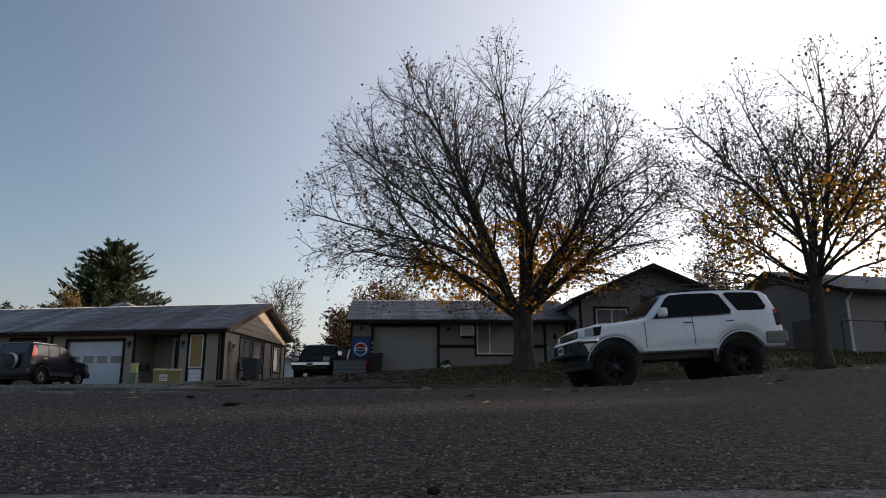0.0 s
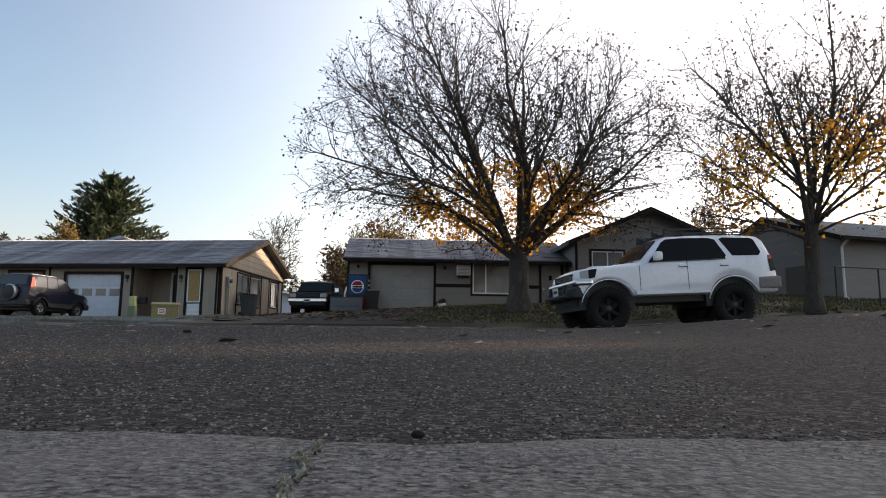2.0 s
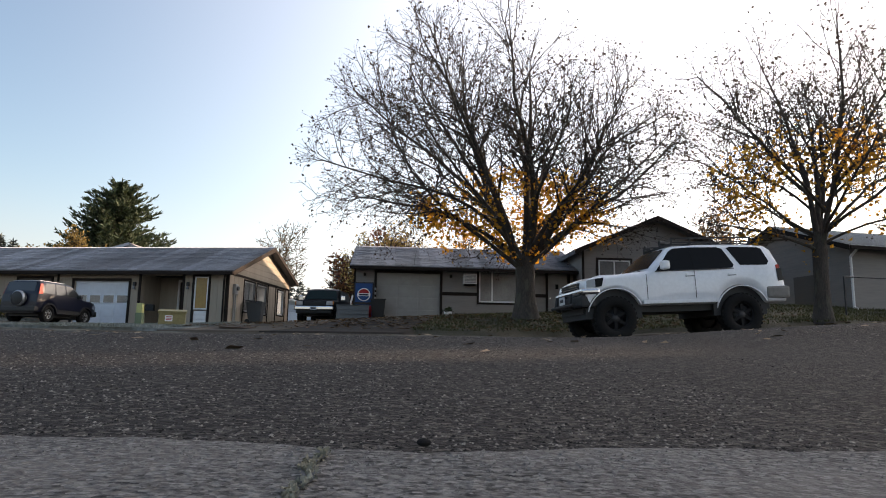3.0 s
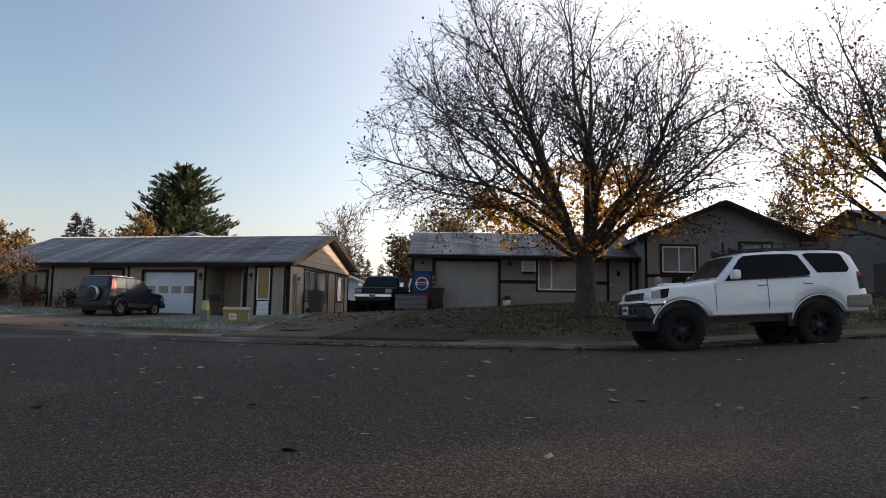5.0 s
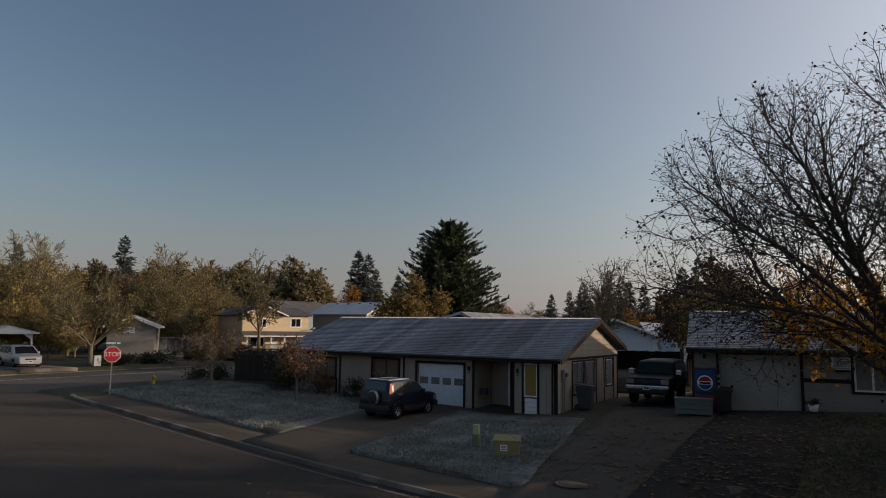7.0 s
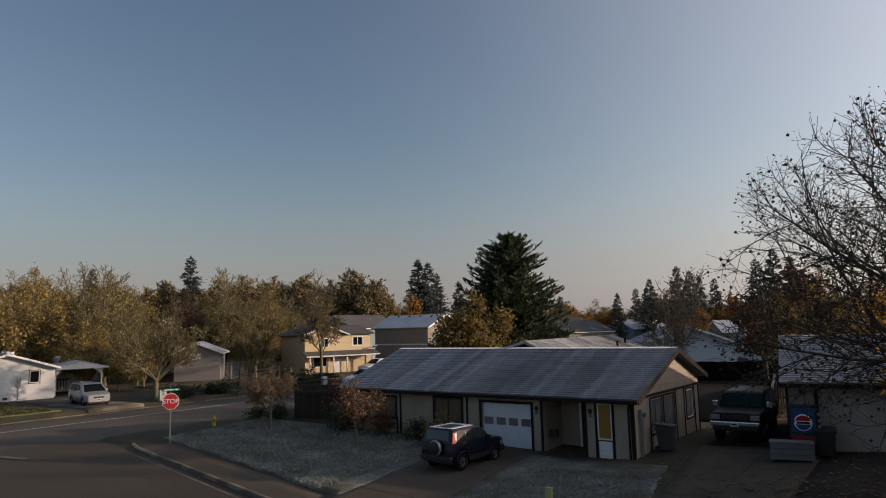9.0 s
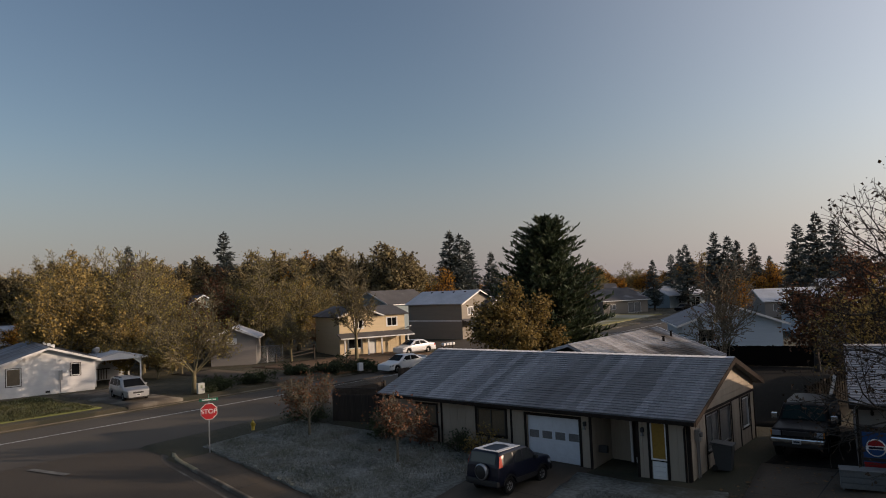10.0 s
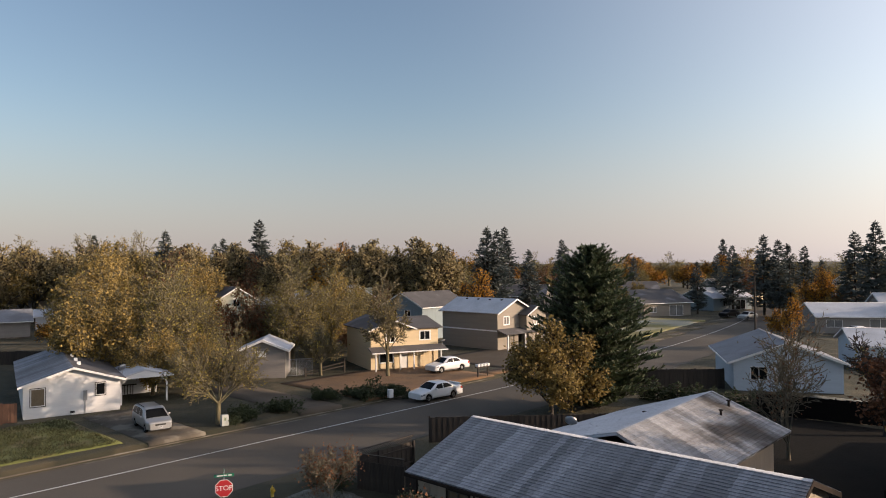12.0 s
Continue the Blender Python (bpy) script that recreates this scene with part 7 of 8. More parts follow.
garage_door(YH, 4.3, 2.4, 2.05, yellow_siding, label="cream garage door")
part("front_door", boxed(3.1, 3.9, 0.08, 0.12, 0.05, 2.05), white_paint, YH)
for x in (0.1, 2.6, 4.05, 7.0):
    part("porch_post", boxed(x, x + 0.12, -1.15, -1.03, 0, 2.3), white_paint, YH)
part("gutter", boxed(-0.3, 7.7, -1.4, -1.305, 2.22, 2.36), white_paint, YH)
part("dish", lathe_y([(0.001, 0.0), (0.2, 0.03), (0.32, 0.1), (0.33, 0.09), (0.2, 0.015), (0.001, -0.015)], 18), steel, YH, at=pose(7.5, -0.5, 3.2, 60, 0, 30))
part("dish_arm", tubed((7.5, -0.4, 2.7), (7.5, -0.5, 3.2), 0.025), steel, YH)
# the taupe two-storey house: gable to the road
GM = Matrix.Translation((-56.4, 70.6, 1.45)) @ Matrix.Rotation(radians(88), 4, "Z") @ Matrix.Diagonal((1, 1, 0.87, 1))
GH = thing("house", "taupe two-storey house with white trim and a pale frosted roof", "house", GM)
part("wall", wall(6.6, 5.3, 0.16, [(1.2, 2.2, 3.5, 4.6), (0.6, 3.2, 0.05, 2.1), (4.0, 4.8, 0.05, 2.1)]), taupe_siding, GH)
for b in ((0, 0.16, 0.16, 9.5), (6.44, 6.6, 0.16, 9.5), (0.16, 6.44, 9.34, 9.5)):
    part("wall", boxed(*b, 0, 5.3), taupe_siding, GH)
part("gable", prism([(0, 5.3), (6.6, 5.3), (3.3, 7.0)], 0, 0.16), taupe_siding, GH)
for q in ([(-0.4, 9.9, 5.2), (-0.4, -0.45, 5.2), (3.3, -0.45, 7.12), (3.3, 9.9, 7.12)], [(7.0, -0.45, 5.2), (7.0, 9.9, 5.2), (3.3, 9.9, 7.12), (3.3, -0.45, 7.12)]):
    rr = part("roof", slab(q, 0.13), shingle_frost if q[0][0] < 0 else shingle_dark, GH)
for s, e in ((-0.4, 3.3), (7.0, 3.3)):
    part("bargeboard", prism([(s, 5.0), (e, 6.92), (e, 7.12), (s, 5.2)], -0.5, -0.455), white_paint, GH)
part("belt_board", boxed(-0.025, -0.001, 0.1, 9.4, 2.6, 2.78), white_paint, GH)
window(GH, 1.2, 3.5, 1.0, 1.1, white_paint, glass_curtain, trim=white_paint)
part("bay_wall", boxed(4.2, 8.2, -1.2, -0.001, 2.4, 4.9), taupe_siding, GH)
part("bay_gable", prism([(4.2, 4.9), (8.2, 4.9), (6.2, 6.0)], -1.2, -0.1), taupe_siding, GH)
for q in ([(3.9, 0.5, 4.8), (3.9, -1.6, 4.8), (6.2, -1.6, 6.1), (6.2, 0.5, 6.1)], [(8.5, -1.6, 4.8), (8.5, 0.5, 4.8), (6.2, 0.5, 6.1), (6.2, -1.6, 6.1)], [(-0.3, -1.7, 2.35), (8.6, -1.7, 2.35), (8.6, -0.1, 2.95), (-0.3, -0.1, 2.95)]):
    part("roof", slab(q, 0.12), shingle_dark, GH)
for s, e in ((3.9, 6.2), (8.5, 6.2)):
    part("bargeboard", prism([(s, 4.62), (e, 5.92), (e, 6.1), (s, 4.8)], -1.65, -1.605), white_paint, GH)
window(GH, 5.7, 3.3, 1.0, 1.1, white_paint, glass_curtain, y=-1.2, trim=white_paint)
garage_door(GH, 0.6, 2.6, 2.05, taupe_siding, label="taupe garage door")
for x in (0.1, 3.5, 8.2):
    part("porch_post", boxed(x, x + 0.14, -1.55, -1.41, 0, 2.3), white_paint, GH)
part("lower_wall", boxed(4.9, 8.2, -1.0, -0.001, 0, 2.35), taupe_siding, GH)
for y in (1.5, 3.5, 5.5, 7.5):
    part("roof_vent", boxed(2.7, 2.95, y, y + 0.25, 6.75, 6.98), trim_dark, GH)

# slate and other houses behind
gable_house("slate-blue two-storey house with dark roof behind the others", pose(-71.6, 72.9, 1.45, 0, 0, 90), 9.5, 8, 4.6, 1.9, slate_siding, shingle_dark, [("l", 1.6, 3.0, 1.2, 1.1), ("l", 4.4, 3.0, 1.2, 1.1)])
gable_house("pale blue bungalow with a frosted roof in a back yard", pose(-18.2, 66.8, 1.38, 0, 0, 118.5), 11.0, 8.2, 2.4, 1.6, blue_siding, shingle, [("l", 1.3, 0.9, 1.3, 1.1)], over=0.5)
gable_house("pale blue bungalow with a frosted roof beyond", pose(-20.5, 82.0, 1.38, 0, 0, 24), 10, 8.0, 2.3, 1.3, blue_siding, shingle_frost, [("f", 4, 0.9, 1.3, 1.1)])
gable_house("taupe house with a gable and white garage door down the road", pose(-66.5, 129.0, 1.4, 0, 0, 62), 11, 13, 2.7, 2.3, taupe_siding, shingle_dark, [("f", 1.5, 0.8, 1.5, 1.1), ("f", 6, 0.05, 3.2, 2.1)], pane=glass_curtain)
gable_house("cream house with white trim down the road", pose(-78.0, 132.0, 1.4, 0, 0, 70), 9, 9, 3.2, 2.2, yellow_siding, shingle_dark, [("f", 3, 1, 1.4, 1.2)])
gable_house("dark-roofed house down the road", pose(-62.0, 152.0, 1.5, 0, 0, 70), 12, 9, 2.8, 2.0, slate_siding, shingle_frost, [("f", 3, 0.9, 1.4, 1.1), ("f", 7, 0.05, 3.0, 2.1)])
gable_house("cream gabled house far down the road", pose(-64.0, 172.0, 1.5, 0, 0, 72), 10, 9, 3.2, 2.4, yellow_siding, shingle_dark, [("f", 3, 0.9, 1.4, 1.1)])
gable_house("small white house far down the road", pose(-46.0, 205.0, 1.8, 0, 0, 60), 8, 8, 4.2, 2.4, white_siding, shingle_dark, [("f", 3, 0.9, 1.4, 1.1), ("f", 3, 3.0, 1.2, 1.0)])
gable_house("grey bungalow with a garage door near the road", pose(-32.6, 116.0, 1.4, 0, 0, 32), 12.5, 9, 2.5, 1.7, siding_grey, shingle_frost, [("f", 1.2, 0.9, 2.2, 1.1), ("f", 7, 0.05, 2.8, 2.1)], pane=glass_curtain)
gable_house("grey bungalow with a frosted roof behind another", pose(-26.0, 128.0, 1.4, 0, 0, 30), 15, 9, 3.0, 2.4, siding_grey, shingle_frost, [("f", 3, 0.9, 1.4, 1.1)])
gable_house("white bungalow with a dark roof among the trees", pose(-172.0, 36.0, 1.6, 0, 0, 72), 22, 12, 3.4, 2.6, white_siding, shingle_dark, [("f", 3, 0.9, 1.4, 1.1), ("f", 8, 0.9, 1.4, 1.1)])
gable_house("grey-white outbuilding with a frosted roof", pose(-124.0, 28.6, 1.6, 0, 0, 76), 10, 8, 2.4, 1.5, siding_grey, shingle, [("f", 4, 0.9, 1.0, 1.0)])
gable_house("small white shed in a far yard", pose(-134.0, 42.6, 1.6, 0, 0, 72), 4.5, 4, 2.2, 1.0, white_siding, shingle_frost, [])
gable_house("green-white two-storey house behind trees", pose(-112.5, 62.2, 1.6, 0, 0, -17), 9.0, 6.0, 5.0, 2.0, sage_siding, shingle_dark, [("r", 2.4, 4.0, 1.1, 1.3), ("r", 1.8, 1.5, 1.6, 1.2)])
gable_house("green-white two-storey house with a frosted roof behind trees", pose(-105.0, 80.0, 1.6, 0, 0, -14), 9, 6.4, 4.9, 2.0, sage_siding, shingle_frost, [("r", 2.7, 5.5, 0.9, 1.0)])
for i, (x, y, a) in enumerate(((-128, 92, 20), (-112, 104, 40), (-98, 120, 25), (-118, 74, 10), (-86, 150, 40), (-104, 160, 15), (-75, 190, 60))):
    gable_house("distant grey-roofed house among autumn trees", pose(x, y, 1.7, 0, 0, a), 12, 9, 3.4, 2.3, (siding_grey, white_siding, taupe_siding)[i % 3], (shingle_dark, shingle_frost)[i % 2], [("f", 3, 1, 1.4, 1.2)], group="distant houses")
# the house with a ribbed metal roof beyond the second street tree
H4 = thing("house", "grey house with a pale ribbed metal roof and white downpipe", "house", pose(12.0, 25.6, 1.95, 0, 0, 20))
gable_walls(H4, 12.0, 7.0, 2.35, 1.2, siding_grey, {"l": [(4.2, 5.6, 0.0, 1.5)]}, foundation=True)
# door colour darkened to stand in for the shadow over it
part("side_door", boxed(-0.001, 0.1, 1.4, 2.8, 0.02, 1.5), plain("shadowed_door", (0.11, 0.095, 0.08), 0.8), H4, "low side door, its colour darkened as if in shadow")
gable_roof(H4, 0, 12.0, 0, 7.0, 2.32, 3.66, garage_grey, trim_dark, over=0.45)
for i in range(44):
    x = -0.4 + i * 0.29
    part("roof_rib", slab([(x, -0.46, 2.36), (x + 0.045, -0.46, 2.36), (x + 0.045, 3.5, 3.70), (x, 3.5, 3.70)], 0.05), garage_grey, H4)
part("downpipe", tube(tube(tubed((-0.05, -0.45, 2.25), (-0.06, -0.08, 1.95), 0.045), (-0.06, -0.08, 1.95), (-0.06, -0.08, 0.15), 0.045), (-0.06, -0.08, 0.15), (-0.06, -0.3, 0.02), 0.045), white_paint, H4)
mf = bmesh.new()
for i in range(8):
    tube(mf, (-3.5 + i * 1.6, -3.2, -0.2), (-3.5 + i * 1.6, -3.2, 0.95), 0.025)
tube(mf, (-3.5, -3.2, 0.95), (7.7, -3.2, 0.95), 0.02)
fm = thing("wire_fence", "low dark wire fence in front of the metal-roofed house", "fence", pose(12.0, 25.6, 1.75, 0, 0, 20))
part("fence_frame", mf, black_mat, fm)

# chain-link panel beside the shed
cf = thing("wire_fence", "grey chain-link fence panel beside the shed", "fence", pose(-60.0, 42.0, 1.42, 0, 0, 62))
for x in (0.0, 1.5, 3.0):
    part("post", tubed((x, 0, -0.2), (x, 0, 1.7), 0.035, n=6), steel, cf)
for z in (0.1, 1.65):
    part("rail", tubed((0, 0, z), (3.0, 0, z), 0.025, n=6), steel, cf)
wire = bmesh.new()
for i in range(-10, 20):
    for lean_ in (1, -1):
        a0, b0 = 0.16 * i, 0.16 * i + 1.55
        lo, hi = max(0.0, a0), min(3.0, b0)
        if hi > lo:
            pts_ = [(q, 0.1 + (q - a0)) if lean_ > 0 else (q, 1.65 - (q - a0)) for q in (lo, hi)]
            tube(wire, (pts_[0][0], 0, pts_[0][1]), (pts_[1][0], 0, pts_[1][1]), 0.008, n=3, caps=False)
part("mesh", wire, steel, cf)

# wooden gate rails, mailboxes, cabinet and hedges over the road
gate = thing("rail_fence", "low grey wooden rail fence beside a track", "fence", pose(-58.3, 43.6, 1.5, 0, 0, 80))
for x in (0.0, 4.2):
    part("post", boxed(x, x + 0.14, 0, 0.14, -0.2, 1.35 if x else 0.8), fence_wood, gate)
for a, b in ((0.15, 0.6), (0.4, 0.95)):
    part("rail", tubed((0.1, 0.07, a), (4.2, 0.07, b), 0.05), fence_wood, gate)
cab = thing("utility_cabinet", "pale grey utility cabinet on the verge", "utility box", pose(-45.9, 28.3, 1.5, 0, 0, 80) @ Matrix.Scale(0.65, 4))
part("cabinet", boxed(-0.35, 0.35, -0.25, 0.25, -0.05, 1.05, 0.03), plain("cabinet_grey", (0.36, 0.38, 0.36), 0.6), cab)
part("label", boxed(-0.1, 0.1, -0.256, -0.251, 0.5, 0.8), util_green, cab)
cab2 = thing("utility_cabinet", "white utility cabinet by the hedge", "utility box", pose(-44.6, 42.0, 1.48, 0, 0, 80) @ Matrix.Scale(0.65, 4))
part("cabinet", boxed(-0.3, 0.3, -0.25, 0.25, -0.05, 0.95, 0.03), white_paint, cab2)
mbx = thing("mailbox_row", "row of four white mailboxes on posts at the kerb", "mailbox", pose(-45.6, 53.8, 1.45, 0, 0, 84))
part("beam", boxed(-0.1, 1.7, -0.05, 0.05, 0.85, 0.95), fence_wood, mbx)
for x in (0.15, 1.4):
    part("post", boxed(x, x + 0.1, -0.05, 0.05, -0.1, 0.85), fence_wood, mbx)
for i in range(4):
    part("mailbox", boxed(0.02 + 0.42 * i, 0.27 + 0.42 * i, -0.22, 0.22, 0.955, 1.2, 0.04), white_paint, mbx)
for i, (x, y, r, h, n) in enumerate(((-46.0, 40.4, 3.0, 0.6, 4200), (-45.3, 43.2, 2.2, 0.5, 2600), (-47.9, 38.2, 2.3, 0.5, 2600), (-46.6, 30.2, 2.2, 0.5, 2600), (-46.6, 33.2, 2.4, 0.5, 2800))):
    shrub(pose(x, y, 1.5), 90 + i, r, h, shrub_green, n, 0.14, "low green hedge mound beside the main road", group="hedge mounds", twigs=18)
wp = thing("power_pole", "wooden power pole with a cross arm down the road", "power pole", pose(-38.7, 108.0, 1.35))
part("pole", tubed((0, 0, -0.3), (0, 0, 8.5), 0.14, 0.10, 10), fence_wood, wp)
for i, (x, y, hh) in enumerate(((-46.0, 150.0, 10.0), (-52.0, 185.0, 11.0), (-100.0, 130.0, 11.0), (-111.8, 39.4, 8.2))):
    p_ = thing("power_pole", "distant wooden power pole with a cross arm", "power pole", pose(x, y, 1.6), group="distant poles")
    part("pole", tubed((0, 0, -0.3), (0, 0, hh), 0.15, 0.11, 8), fence_wood, p_)
    part("cross_arm", boxed(-1.1, 1.1, -0.06, 0.06, hh - 1.0, hh - 0.85), fence_wood, p_)
for x, y, a, s_ in ((-54.5, 137.0, 75, car_black), (-49.5, 133.0, 80, car_silver)):
    vehicle("saloon_car", "parked car down the main road", "car", pose(x, y, 1.45, 0, 0, a), D, s_, steel, 0.31, 0.19, [[(1.4, 0.94), (1.8, 1.26), (2.85, 1.28), (3.28, 1.0)]], [((1.08, 0.95), (1.73, 1.31)), ((2.95, 1.35), (3.55, 1.05))], group="cars down the road")
vehicle("saloon_car", "white parked car beside the grey bungalow", "car", pose(-28.5, 113.0, 1.45, 0, 0, 60), D, car_white, steel, 0.31, 0.19, [[(1.4, 0.94), (1.8, 1.26), (2.85, 1.28), (3.28, 1.0)]], [((1.08, 0.95), (1.73, 1.31)), ((2.95, 1.35), (3.55, 1.05))], group="cars down the road")

# a ladder left against the fence of the dark yard
ld = thing("ladder", "pale aluminium ladder leaning on a dark fence", "ladder", pose(-9.3, 36.6, land(-9.3, 36.6), -14, 0, -70))
for x in (-0.2, 0.17):
    part("stile", boxed(x, x + 0.03, -0.03, 0.03, 0.0, 2.1), white_paint, ld)
for i in range(7):
    part("rung", tubed((-0.18, 0, 0.2 + 0.28 * i), (0.18, 0, 0.2 + 0.28 * i), 0.016, n=6), white_paint, ld)

# a clipped row of young evergreens and the dark yards behind the long house
young = conifer(pose(-29.4, 55.0, 1.33), 81, 1.35, 0.36, needle, "young slender evergreen in a hedge row", whorls=11, per=7, needles=9, group="hedge row", size=0.16, low=0.02)
for k in range(1, 21):
    copy_thing(young, pose(-29.4 + 0.52 * k, 55.0 + 0.05 * k, 1.33, 0, 0, 67 * k) @ Matrix.Scale(0.8 + 0.45 * ((k * 37) % 11) / 11, 4))
# dark soil taken to near-black, so that its colour holds the yard's shade
shaded_soil = material("shade_darkened_soil", (0.014, 0.012, 0.009), 0.95, (0.008, 0.007, 0.006), fine=10, coarse=0.6, bump=0.6, depth=0.03, spec=0.1)
sheet("yard", -27.0, -8.9, 34.8, 55.6, shaded_soil, "dark back yard behind the houses, shade put into its colour", "yard", 0.035)
sheet("lawn", -20.0, -12.0, 58.0, 65.0, frost_grass, "thinly frosted lawn beside the pale blue bungalow", "lawn", 0.04)

# ---- trees behind and beyond ----
conifer(pose(-30.9, 49.6, 1.35), 5, 11.9, 4.5, needle, "large dark evergreen conifer behind the long house", whorls=60, per=20, needles=56, shape=0.58, ragged=0.34, low=0.0, size=0.34, upswept=0.3)
bare_tree("tree", pose(-30.4, 43.6, 1.35), 41, 7.4, 3.9, 0.16, bark, leaf_brown, 9500, 0.2, "rounded tree full of brown leaves behind the long house", dense=1.2, fork=0.18, steep=48)
bare_tree("tree", pose(-46.9, 28.4, 1.45), 42, 7.6, 4.4, 0.17, twig_olive, leaf_olive, 1500, 0.13, "bare pale-barked yard tree beside the driveway", dense=1.3, fork=0.2, steep=45)
bare_tree("tree", pose(-52.6, 49.0, 1.45), 43, 12.2, 2.5, 0.16, twig_olive, leaf_olive, 300, 0.14, "tall thin bare tree in front of the cream house", dense=1.15, fork=0.2, steep=68)
bare_tree("tree", pose(-58.0, 45.2, 1.45), 44, 5.2, 2.6, 0.13, twig_olive, leaf_olive, 300, 0.14, "small bare tree beside the rail fence", dense=1.1, steep=50)
bare_tree("tree", pose(-15.9, 44.6, 1.38), 45, 8.5, 3.2, 0.1, bark_pale, leaf_rust, 350, 0.12, "multi-stemmed bare tree in a back yard", dense=0.95, fork=0.1, steep=66)
bare_tree("tree", pose(-27.2, 70.5, 1.38), 46, 3.2, 1.8, 0.08, bark, leaf_brown, 900, 0.2, "brown rounded shrub-like tree by the fence", dense=1.1, fork=0.1, steep=50)
bare_tree("tree", pose(-9.6, 47.5, 1.4), 47, 8.2, 3.9, 0.2, bark, leaf_rust, 9000, 0.22, "dense brown-leaved tree behind the driveway", dense=1.2, fork=0.15, steep=50)
bare_tree("tree", pose(-7.2, 38.5, 1.4), 48, 7.6, 3.4, 0.18, bark, leaf_brown, 4940, 0.13, "half-bare brown tree behind the grey house", dense=1.15, fork=0.2, steep=55)
bare_tree("tree", pose(-13.0, 53.8, 1.4), 49, 7.4, 3.0, 0.18, bark, leaf_olive, 400, 0.12, "bare tree seen between the two houses", dense=1.2, fork=0.25, steep=58)
bare_tree("tree", pose(-3.5, 45.5, 1.5), 52, 8.0, 4.6, 0.2, bark, leaf_orange, 3400, 0.2, "autumn tree with orange leaves behind the grey house", dense=1.1, fork=0.25, steep=50)
bare_tree("tree", pose(12.5, 47.0, 1.8), 53, 11.5, 3.6, 0.2, bark_pale, leaf_gold, 1500, 0.15, "tall pale tree in the sun behind the street gable", dense=1.2, fork=0.2, steep=66)
bare_tree("tree", pose(24.0, 35.0, 2.0), 54, 9.5, 5.0, 0.25, bark, leaf_olive, 5700, 0.13, "half-bare tree beyond the metal-roofed house", dense=1.2, fork=0.2, steep=55)

# the woods: a few kinds, repeated
kinds = [bare_tree("tree", pose(-63.0, 32.5, 1.5), 61, 12.4, 3.1, 0.2, twig_olive, leaf_olive, 1500, 0.17, "tall olive-twigged bare tree behind the bungalow", dense=1.2, fork=0.15, steep=64, group="trees across the road"),
         bare_tree("tree", pose(-66.0, 27.5, 1.5), 62, 10.0, 4.0, 0.22, twig_olive, leaf_brown, 5600, 0.22, "brown-leaved tree behind the bungalow", dense=1.15, fork=0.12, steep=58, group="trees across the road"),
         bare_tree("tree", pose(-70.0, 44.0, 1.5), 63, 9.5, 4.4, 0.22, twig_olive, leaf_rust, 4600, 0.21, "rust-coloured tree behind the shed", dense=1.15, fork=0.15, steep=55, group="trees across the road"),
         bare_tree("tree", pose(-76.0, 89.0, 1.5), 64, 10.6, 4.2, 0.2, bark, leaf_gold, 6500, 0.24, "golden autumn tree behind the taupe house", dense=1.2, fork=0.12, steep=64)]
for k, (x, y, s, q) in enumerate(((-64.5, 46.5, 1.06, 0), (-71.8, 37.7, 1.08, 0), (-68, 35.5, 1.0, 0), (-72, 30, 1.12, 1), (-60.5, 30.0, 0.66, 1), (-64.5, 33.5, 0.75, 1), (-76, 36.5, 1.15, 0), (-70, 50, 1.1, 0), (-68, 54, 1.0, 0), (-72, 47.5, 0.8, 0), (-66, 50, 0.65, 0), (-64, 57, 0.6, 0), (-66, 46, 0.5, 1), (-58, 31.5, 0.45, 1), (-66, 42.5, 0.45, 1), (-62.5, 35.5, 0.5, 1), (-59, 34.2, 0.4, 1), (-74, 53, 0.7, 2), (-78, 58, 0.7, 2), (-80, 31, 0.95, 0), (-58.5, 53.5, 0.6, 0), (-86, 45, 0.55, 2), (-90, 50, 0.5, 2), (-96, 34, 0.62, 3), (-84, 33.5, 1.15, 1), (-104, 84, 1.5, 3), (-120, 82, 1.75, 1), (-155, 82, 1.7, 1), (-170, 74, 1.75, 0), (-184, 66, 1.75, 0), (-187, 55, 1.7, 0), (-108, 100, 1.35, 0), (-65, 37, 0.72, 0), (-71, 40.5, 0.7, 0), (-67, 47.5, 0.85, 0), (-72, 56, 0.95, 1), (-62.5, 47.5, 0.55, 0), (-76, 64, 0.9, 0), (-31, 96, 0.62, 3), (-41, 150, 0.95, 3), (-36, 148, 0.9, 1), (-48, 152, 0.85, 1), (-63, 175, 1.25, 2))):
    copy_thing(kinds[q], pose(x, y, 1.45, 0, 0, k * 47) @ Matrix.Scale(s, 4))
# the wood edge's leaves are greyed: its haze is put into their colour
broad = bare_tree("tree", pose(-160, 84, 1.6), 66, 16.0, 7.0, 0.4, bark, material("hazed_olive_leaf", (0.28, 0.225, 0.11), 0.85, (0.19, 0.15, 0.075), fine=2, coarse=0.3, bump=0, through_light=0.3, vary=0.2, island=0.4), 8000, 0.45, "broad olive-brown tree of the far wood edge", dense=1.2, fork=0.15, steep=56, group="wood edge")
for k in range(46):
    u = (k + 0.5) / 46
    bear = radians(-76.5 + 33.5 * u)
    reach_ = (150 + 45 * ((k * 29) % 17) / 17) * (1 - 0.22 * u)
    copy_thing(broad, pose(-4.2 + reach_ * math.sin(bear), 5.0 + reach_ * math.cos(bear), 1.5, 0, 0, 71 * k) @ Matrix.Scale(0.86 + 0.2 * ((k * 13) % 7) / 7, 4))
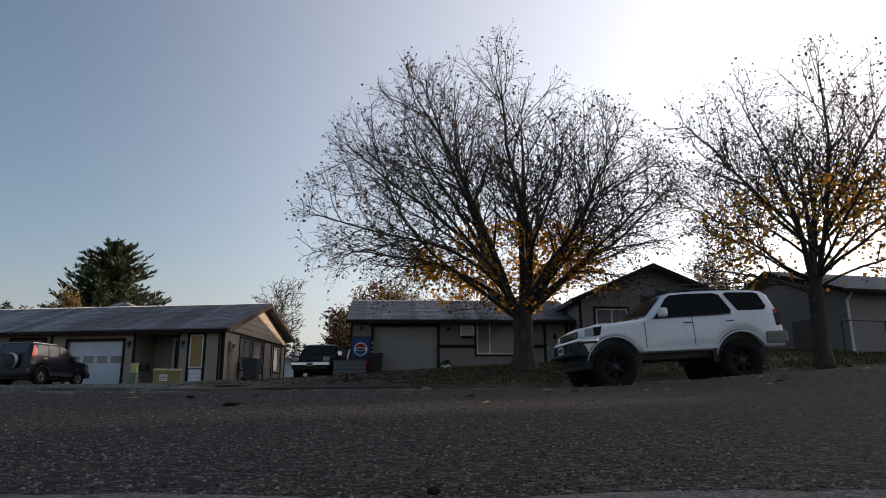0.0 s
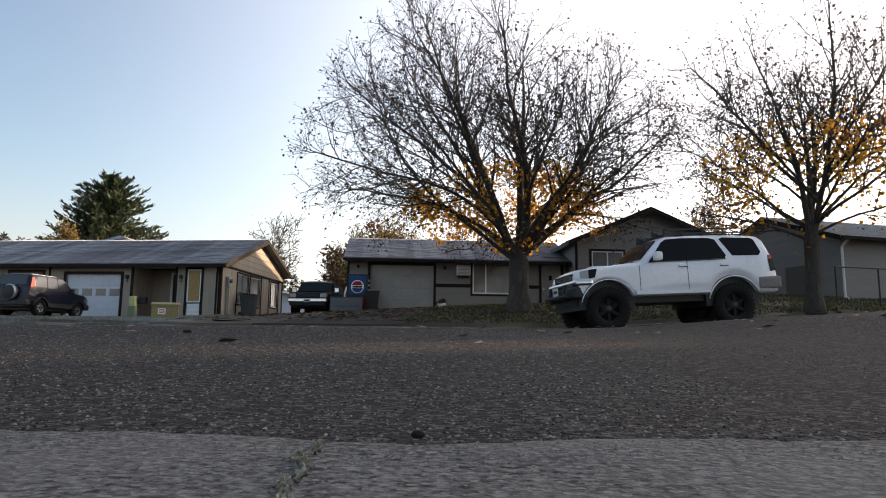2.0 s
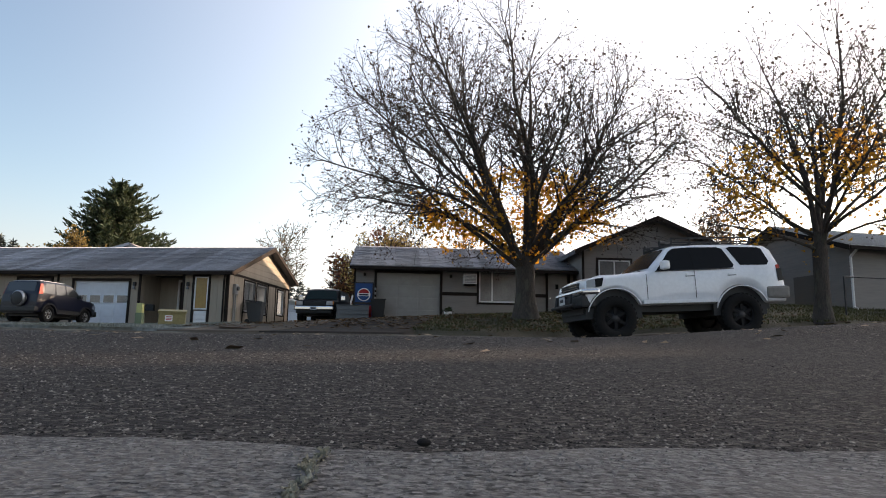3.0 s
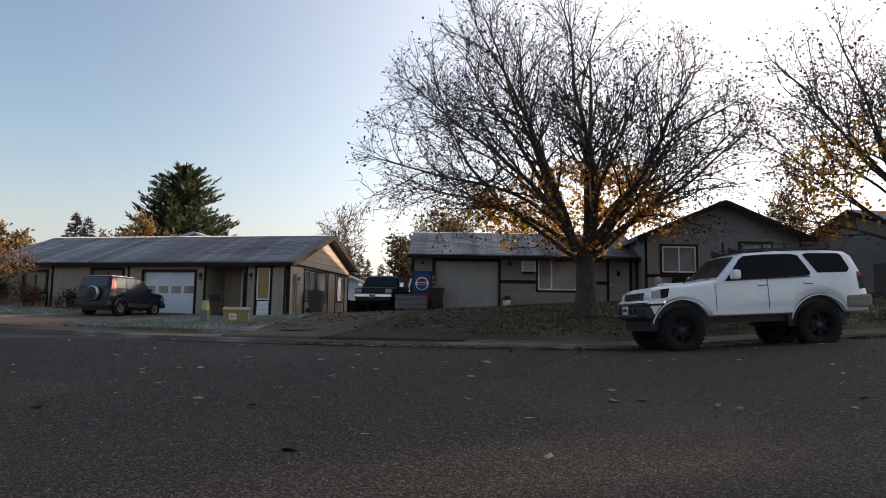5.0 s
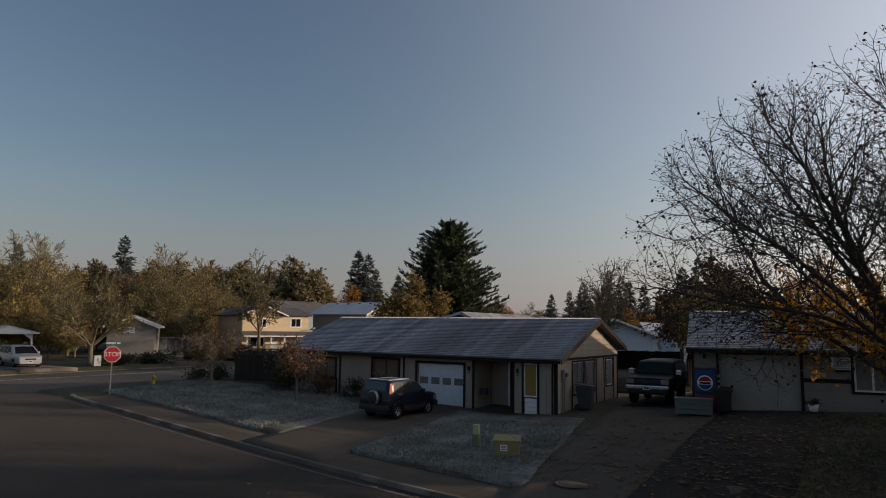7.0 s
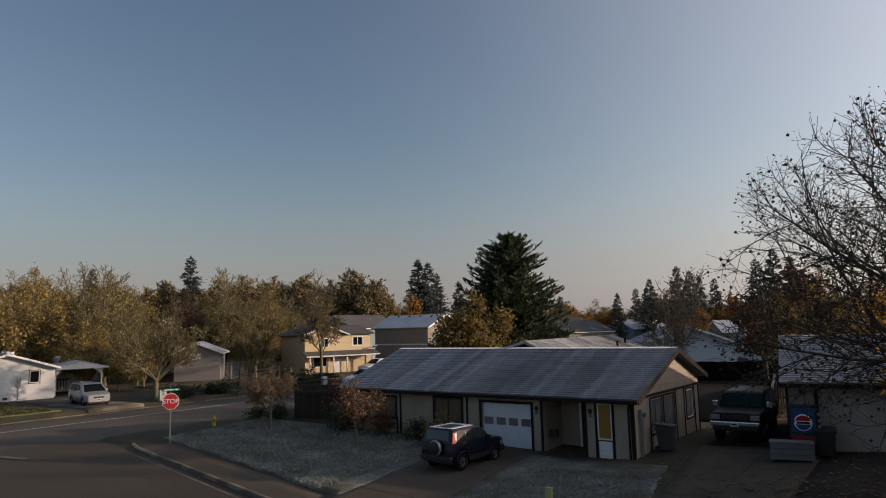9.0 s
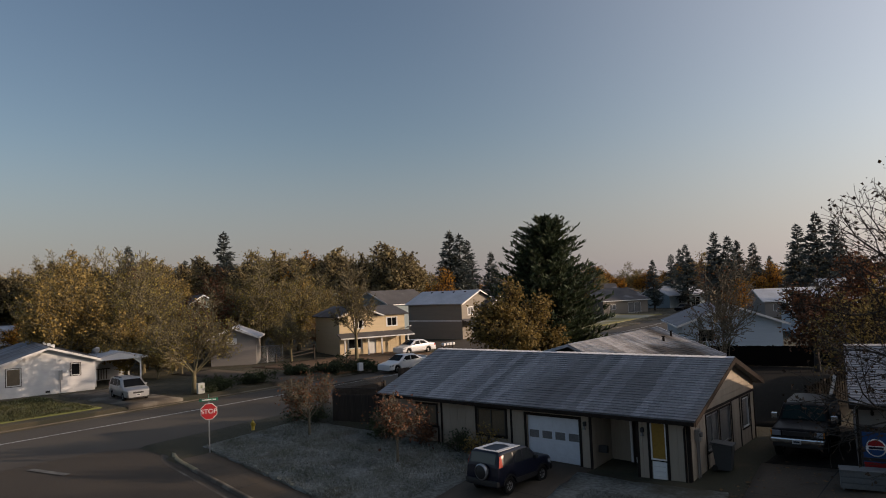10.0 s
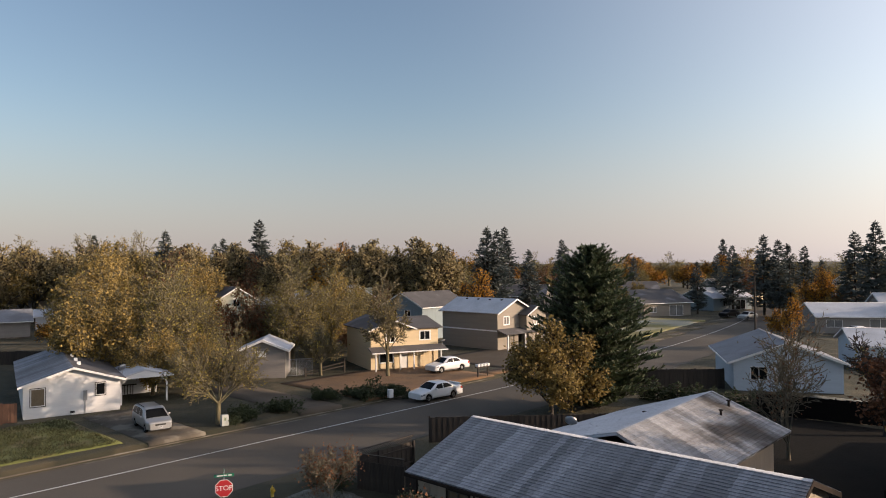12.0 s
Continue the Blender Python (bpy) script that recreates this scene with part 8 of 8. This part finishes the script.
for k, (x, y, s) in enumerate(((-72, 44, 0.3), (-76, 48, 0.32), (-68, 58, 0.28), (-74, 62, 0.34), (-80, 54, 0.33), (-84, 62, 0.36), (-70, 39, 0.3), (-88, 56, 0.36), (-78, 70, 0.34), (-66, 62, 0.3), (-100, 50, 0.4), (-108, 56, 0.42))):
    c = copy_thing(kinds[2], pose(x, y, 1.4, 0, 0, k * 53) @ Matrix.Diagonal((s * 1.9, s * 1.9, s * 1.2, 1)))
    tagged(c, "low dark thicket below the wood trees", group="thicket")
board_fence("brown board fence behind the white bungalow", (-91.0, 26.5), (-80.0, 36.5), 1.5, step=0.3, z=1.45)
wood_rng = random.Random(4)
for k in range(95):
    t = wood_rng.random()
    az = radians(-92 + 100 * t)
    dist = wood_rng.uniform(120, 230) if t > 0.45 else wood_rng.uniform(105, 180)
    x, y = -5 + dist * math.sin(az), 5 + dist * math.cos(az)
    if abs(x - main_centre(y)) < 12 or (x > -45 and y < 110):
        continue
    s = wood_rng.uniform(0.85, 1.25) * (1.4 if t < 0.42 else 0.8) * (dist / 150) ** 0.3
    c = copy_thing(kinds[wood_rng.choice((1, 1, 2, 0, 1, 2))], pose(x, y, 1.7, 0, 0, k * 31) @ Matrix.Scale(s, 4))
    tagged(c, "distant autumn tree in brown and olive", group="distant woods")
far_fir = conifer(pose(-83.4, 101.7, 1.6), 71, 17.0, 3.9, needle_hazed, "tall dark fir in the distance", whorls=30, per=8, needles=16, group="distant firs", size=0.75, low=0.1)
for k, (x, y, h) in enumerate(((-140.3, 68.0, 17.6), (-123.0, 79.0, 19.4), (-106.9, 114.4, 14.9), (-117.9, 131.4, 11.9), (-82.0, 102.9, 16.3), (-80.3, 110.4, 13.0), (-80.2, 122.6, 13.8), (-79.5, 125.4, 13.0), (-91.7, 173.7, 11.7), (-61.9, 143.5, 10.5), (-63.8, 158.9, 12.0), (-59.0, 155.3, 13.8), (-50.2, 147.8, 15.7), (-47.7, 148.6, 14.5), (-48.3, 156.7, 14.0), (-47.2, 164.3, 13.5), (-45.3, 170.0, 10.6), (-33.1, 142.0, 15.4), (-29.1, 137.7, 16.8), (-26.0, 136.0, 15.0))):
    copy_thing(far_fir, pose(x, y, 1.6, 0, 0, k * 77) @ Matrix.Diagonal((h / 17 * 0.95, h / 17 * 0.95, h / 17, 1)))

# unseen houses and evergreens, added up the street to shade the asphalt
gable_house("unseen two-storey grey house added up the street for shade", pose(31.0, 30.5, 2.2, 0, 0, 17), 13, 9, 5.4, 2.4, siding_grey, shingle_dark, [("f", 3, 1, 1.4, 1.2), ("f", 8, 3.4, 1.4, 1.2)])
gable_house("unseen two-storey tan house added up the street for shade", pose(49.0, 36.5, 2.2, 0, 0, 17), 13, 9, 5.4, 2.4, siding_tan, shingle_dark, [("f", 3, 1, 1.4, 1.2), ("f", 8, 3.4, 1.4, 1.2)])
shade_fir = conifer(pose(27.5, 28.5, 2.0), 75, 12.5, 3.4, needle, "unseen tall dark evergreen added up the street for shade", whorls=30, per=12, needles=30, group="evergreens up the street", size=0.5, low=0.03)
for k, (x, y, s) in enumerate(((33.0, 27.5, 0.95), (38.5, 29.0, 1.1), (44.5, 31.5, 1.15), (29.5, 40.5, 1.05), (36.0, 41.5, 1.2), (46.0, 27.8, 1.0), (52.0, 33.0, 1.2), (24.5, 37.5, 0.85), (57.0, 31.5, 1.2), (62.0, 35.0, 1.3))):
    copy_thing(shade_fir, pose(x, y, 2.0, 0, 0, 51 * k) @ Matrix.Scale(s, 4))
# the far woods that close the horizon
for k in range(150):
    az = radians(-100 + 112 * (k + wood_rng.random()) / 150)
    dist = wood_rng.uniform(230, 420)
    x, y = dist * math.sin(az), dist * math.cos(az)
    s = wood_rng.uniform(1.0, 1.7)
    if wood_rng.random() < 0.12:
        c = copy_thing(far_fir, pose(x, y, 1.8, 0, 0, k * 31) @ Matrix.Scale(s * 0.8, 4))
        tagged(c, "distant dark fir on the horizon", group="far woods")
    else:
        c = copy_thing(kinds[wood_rng.choice((0, 1, 1, 2, 3))], pose(x, y, 1.2, 0, 0, k * 31) @ Matrix.Diagonal((s * 1.6, s * 1.6, s, 1)))
        tagged(c, "distant autumn tree on the horizon", group="far woods")
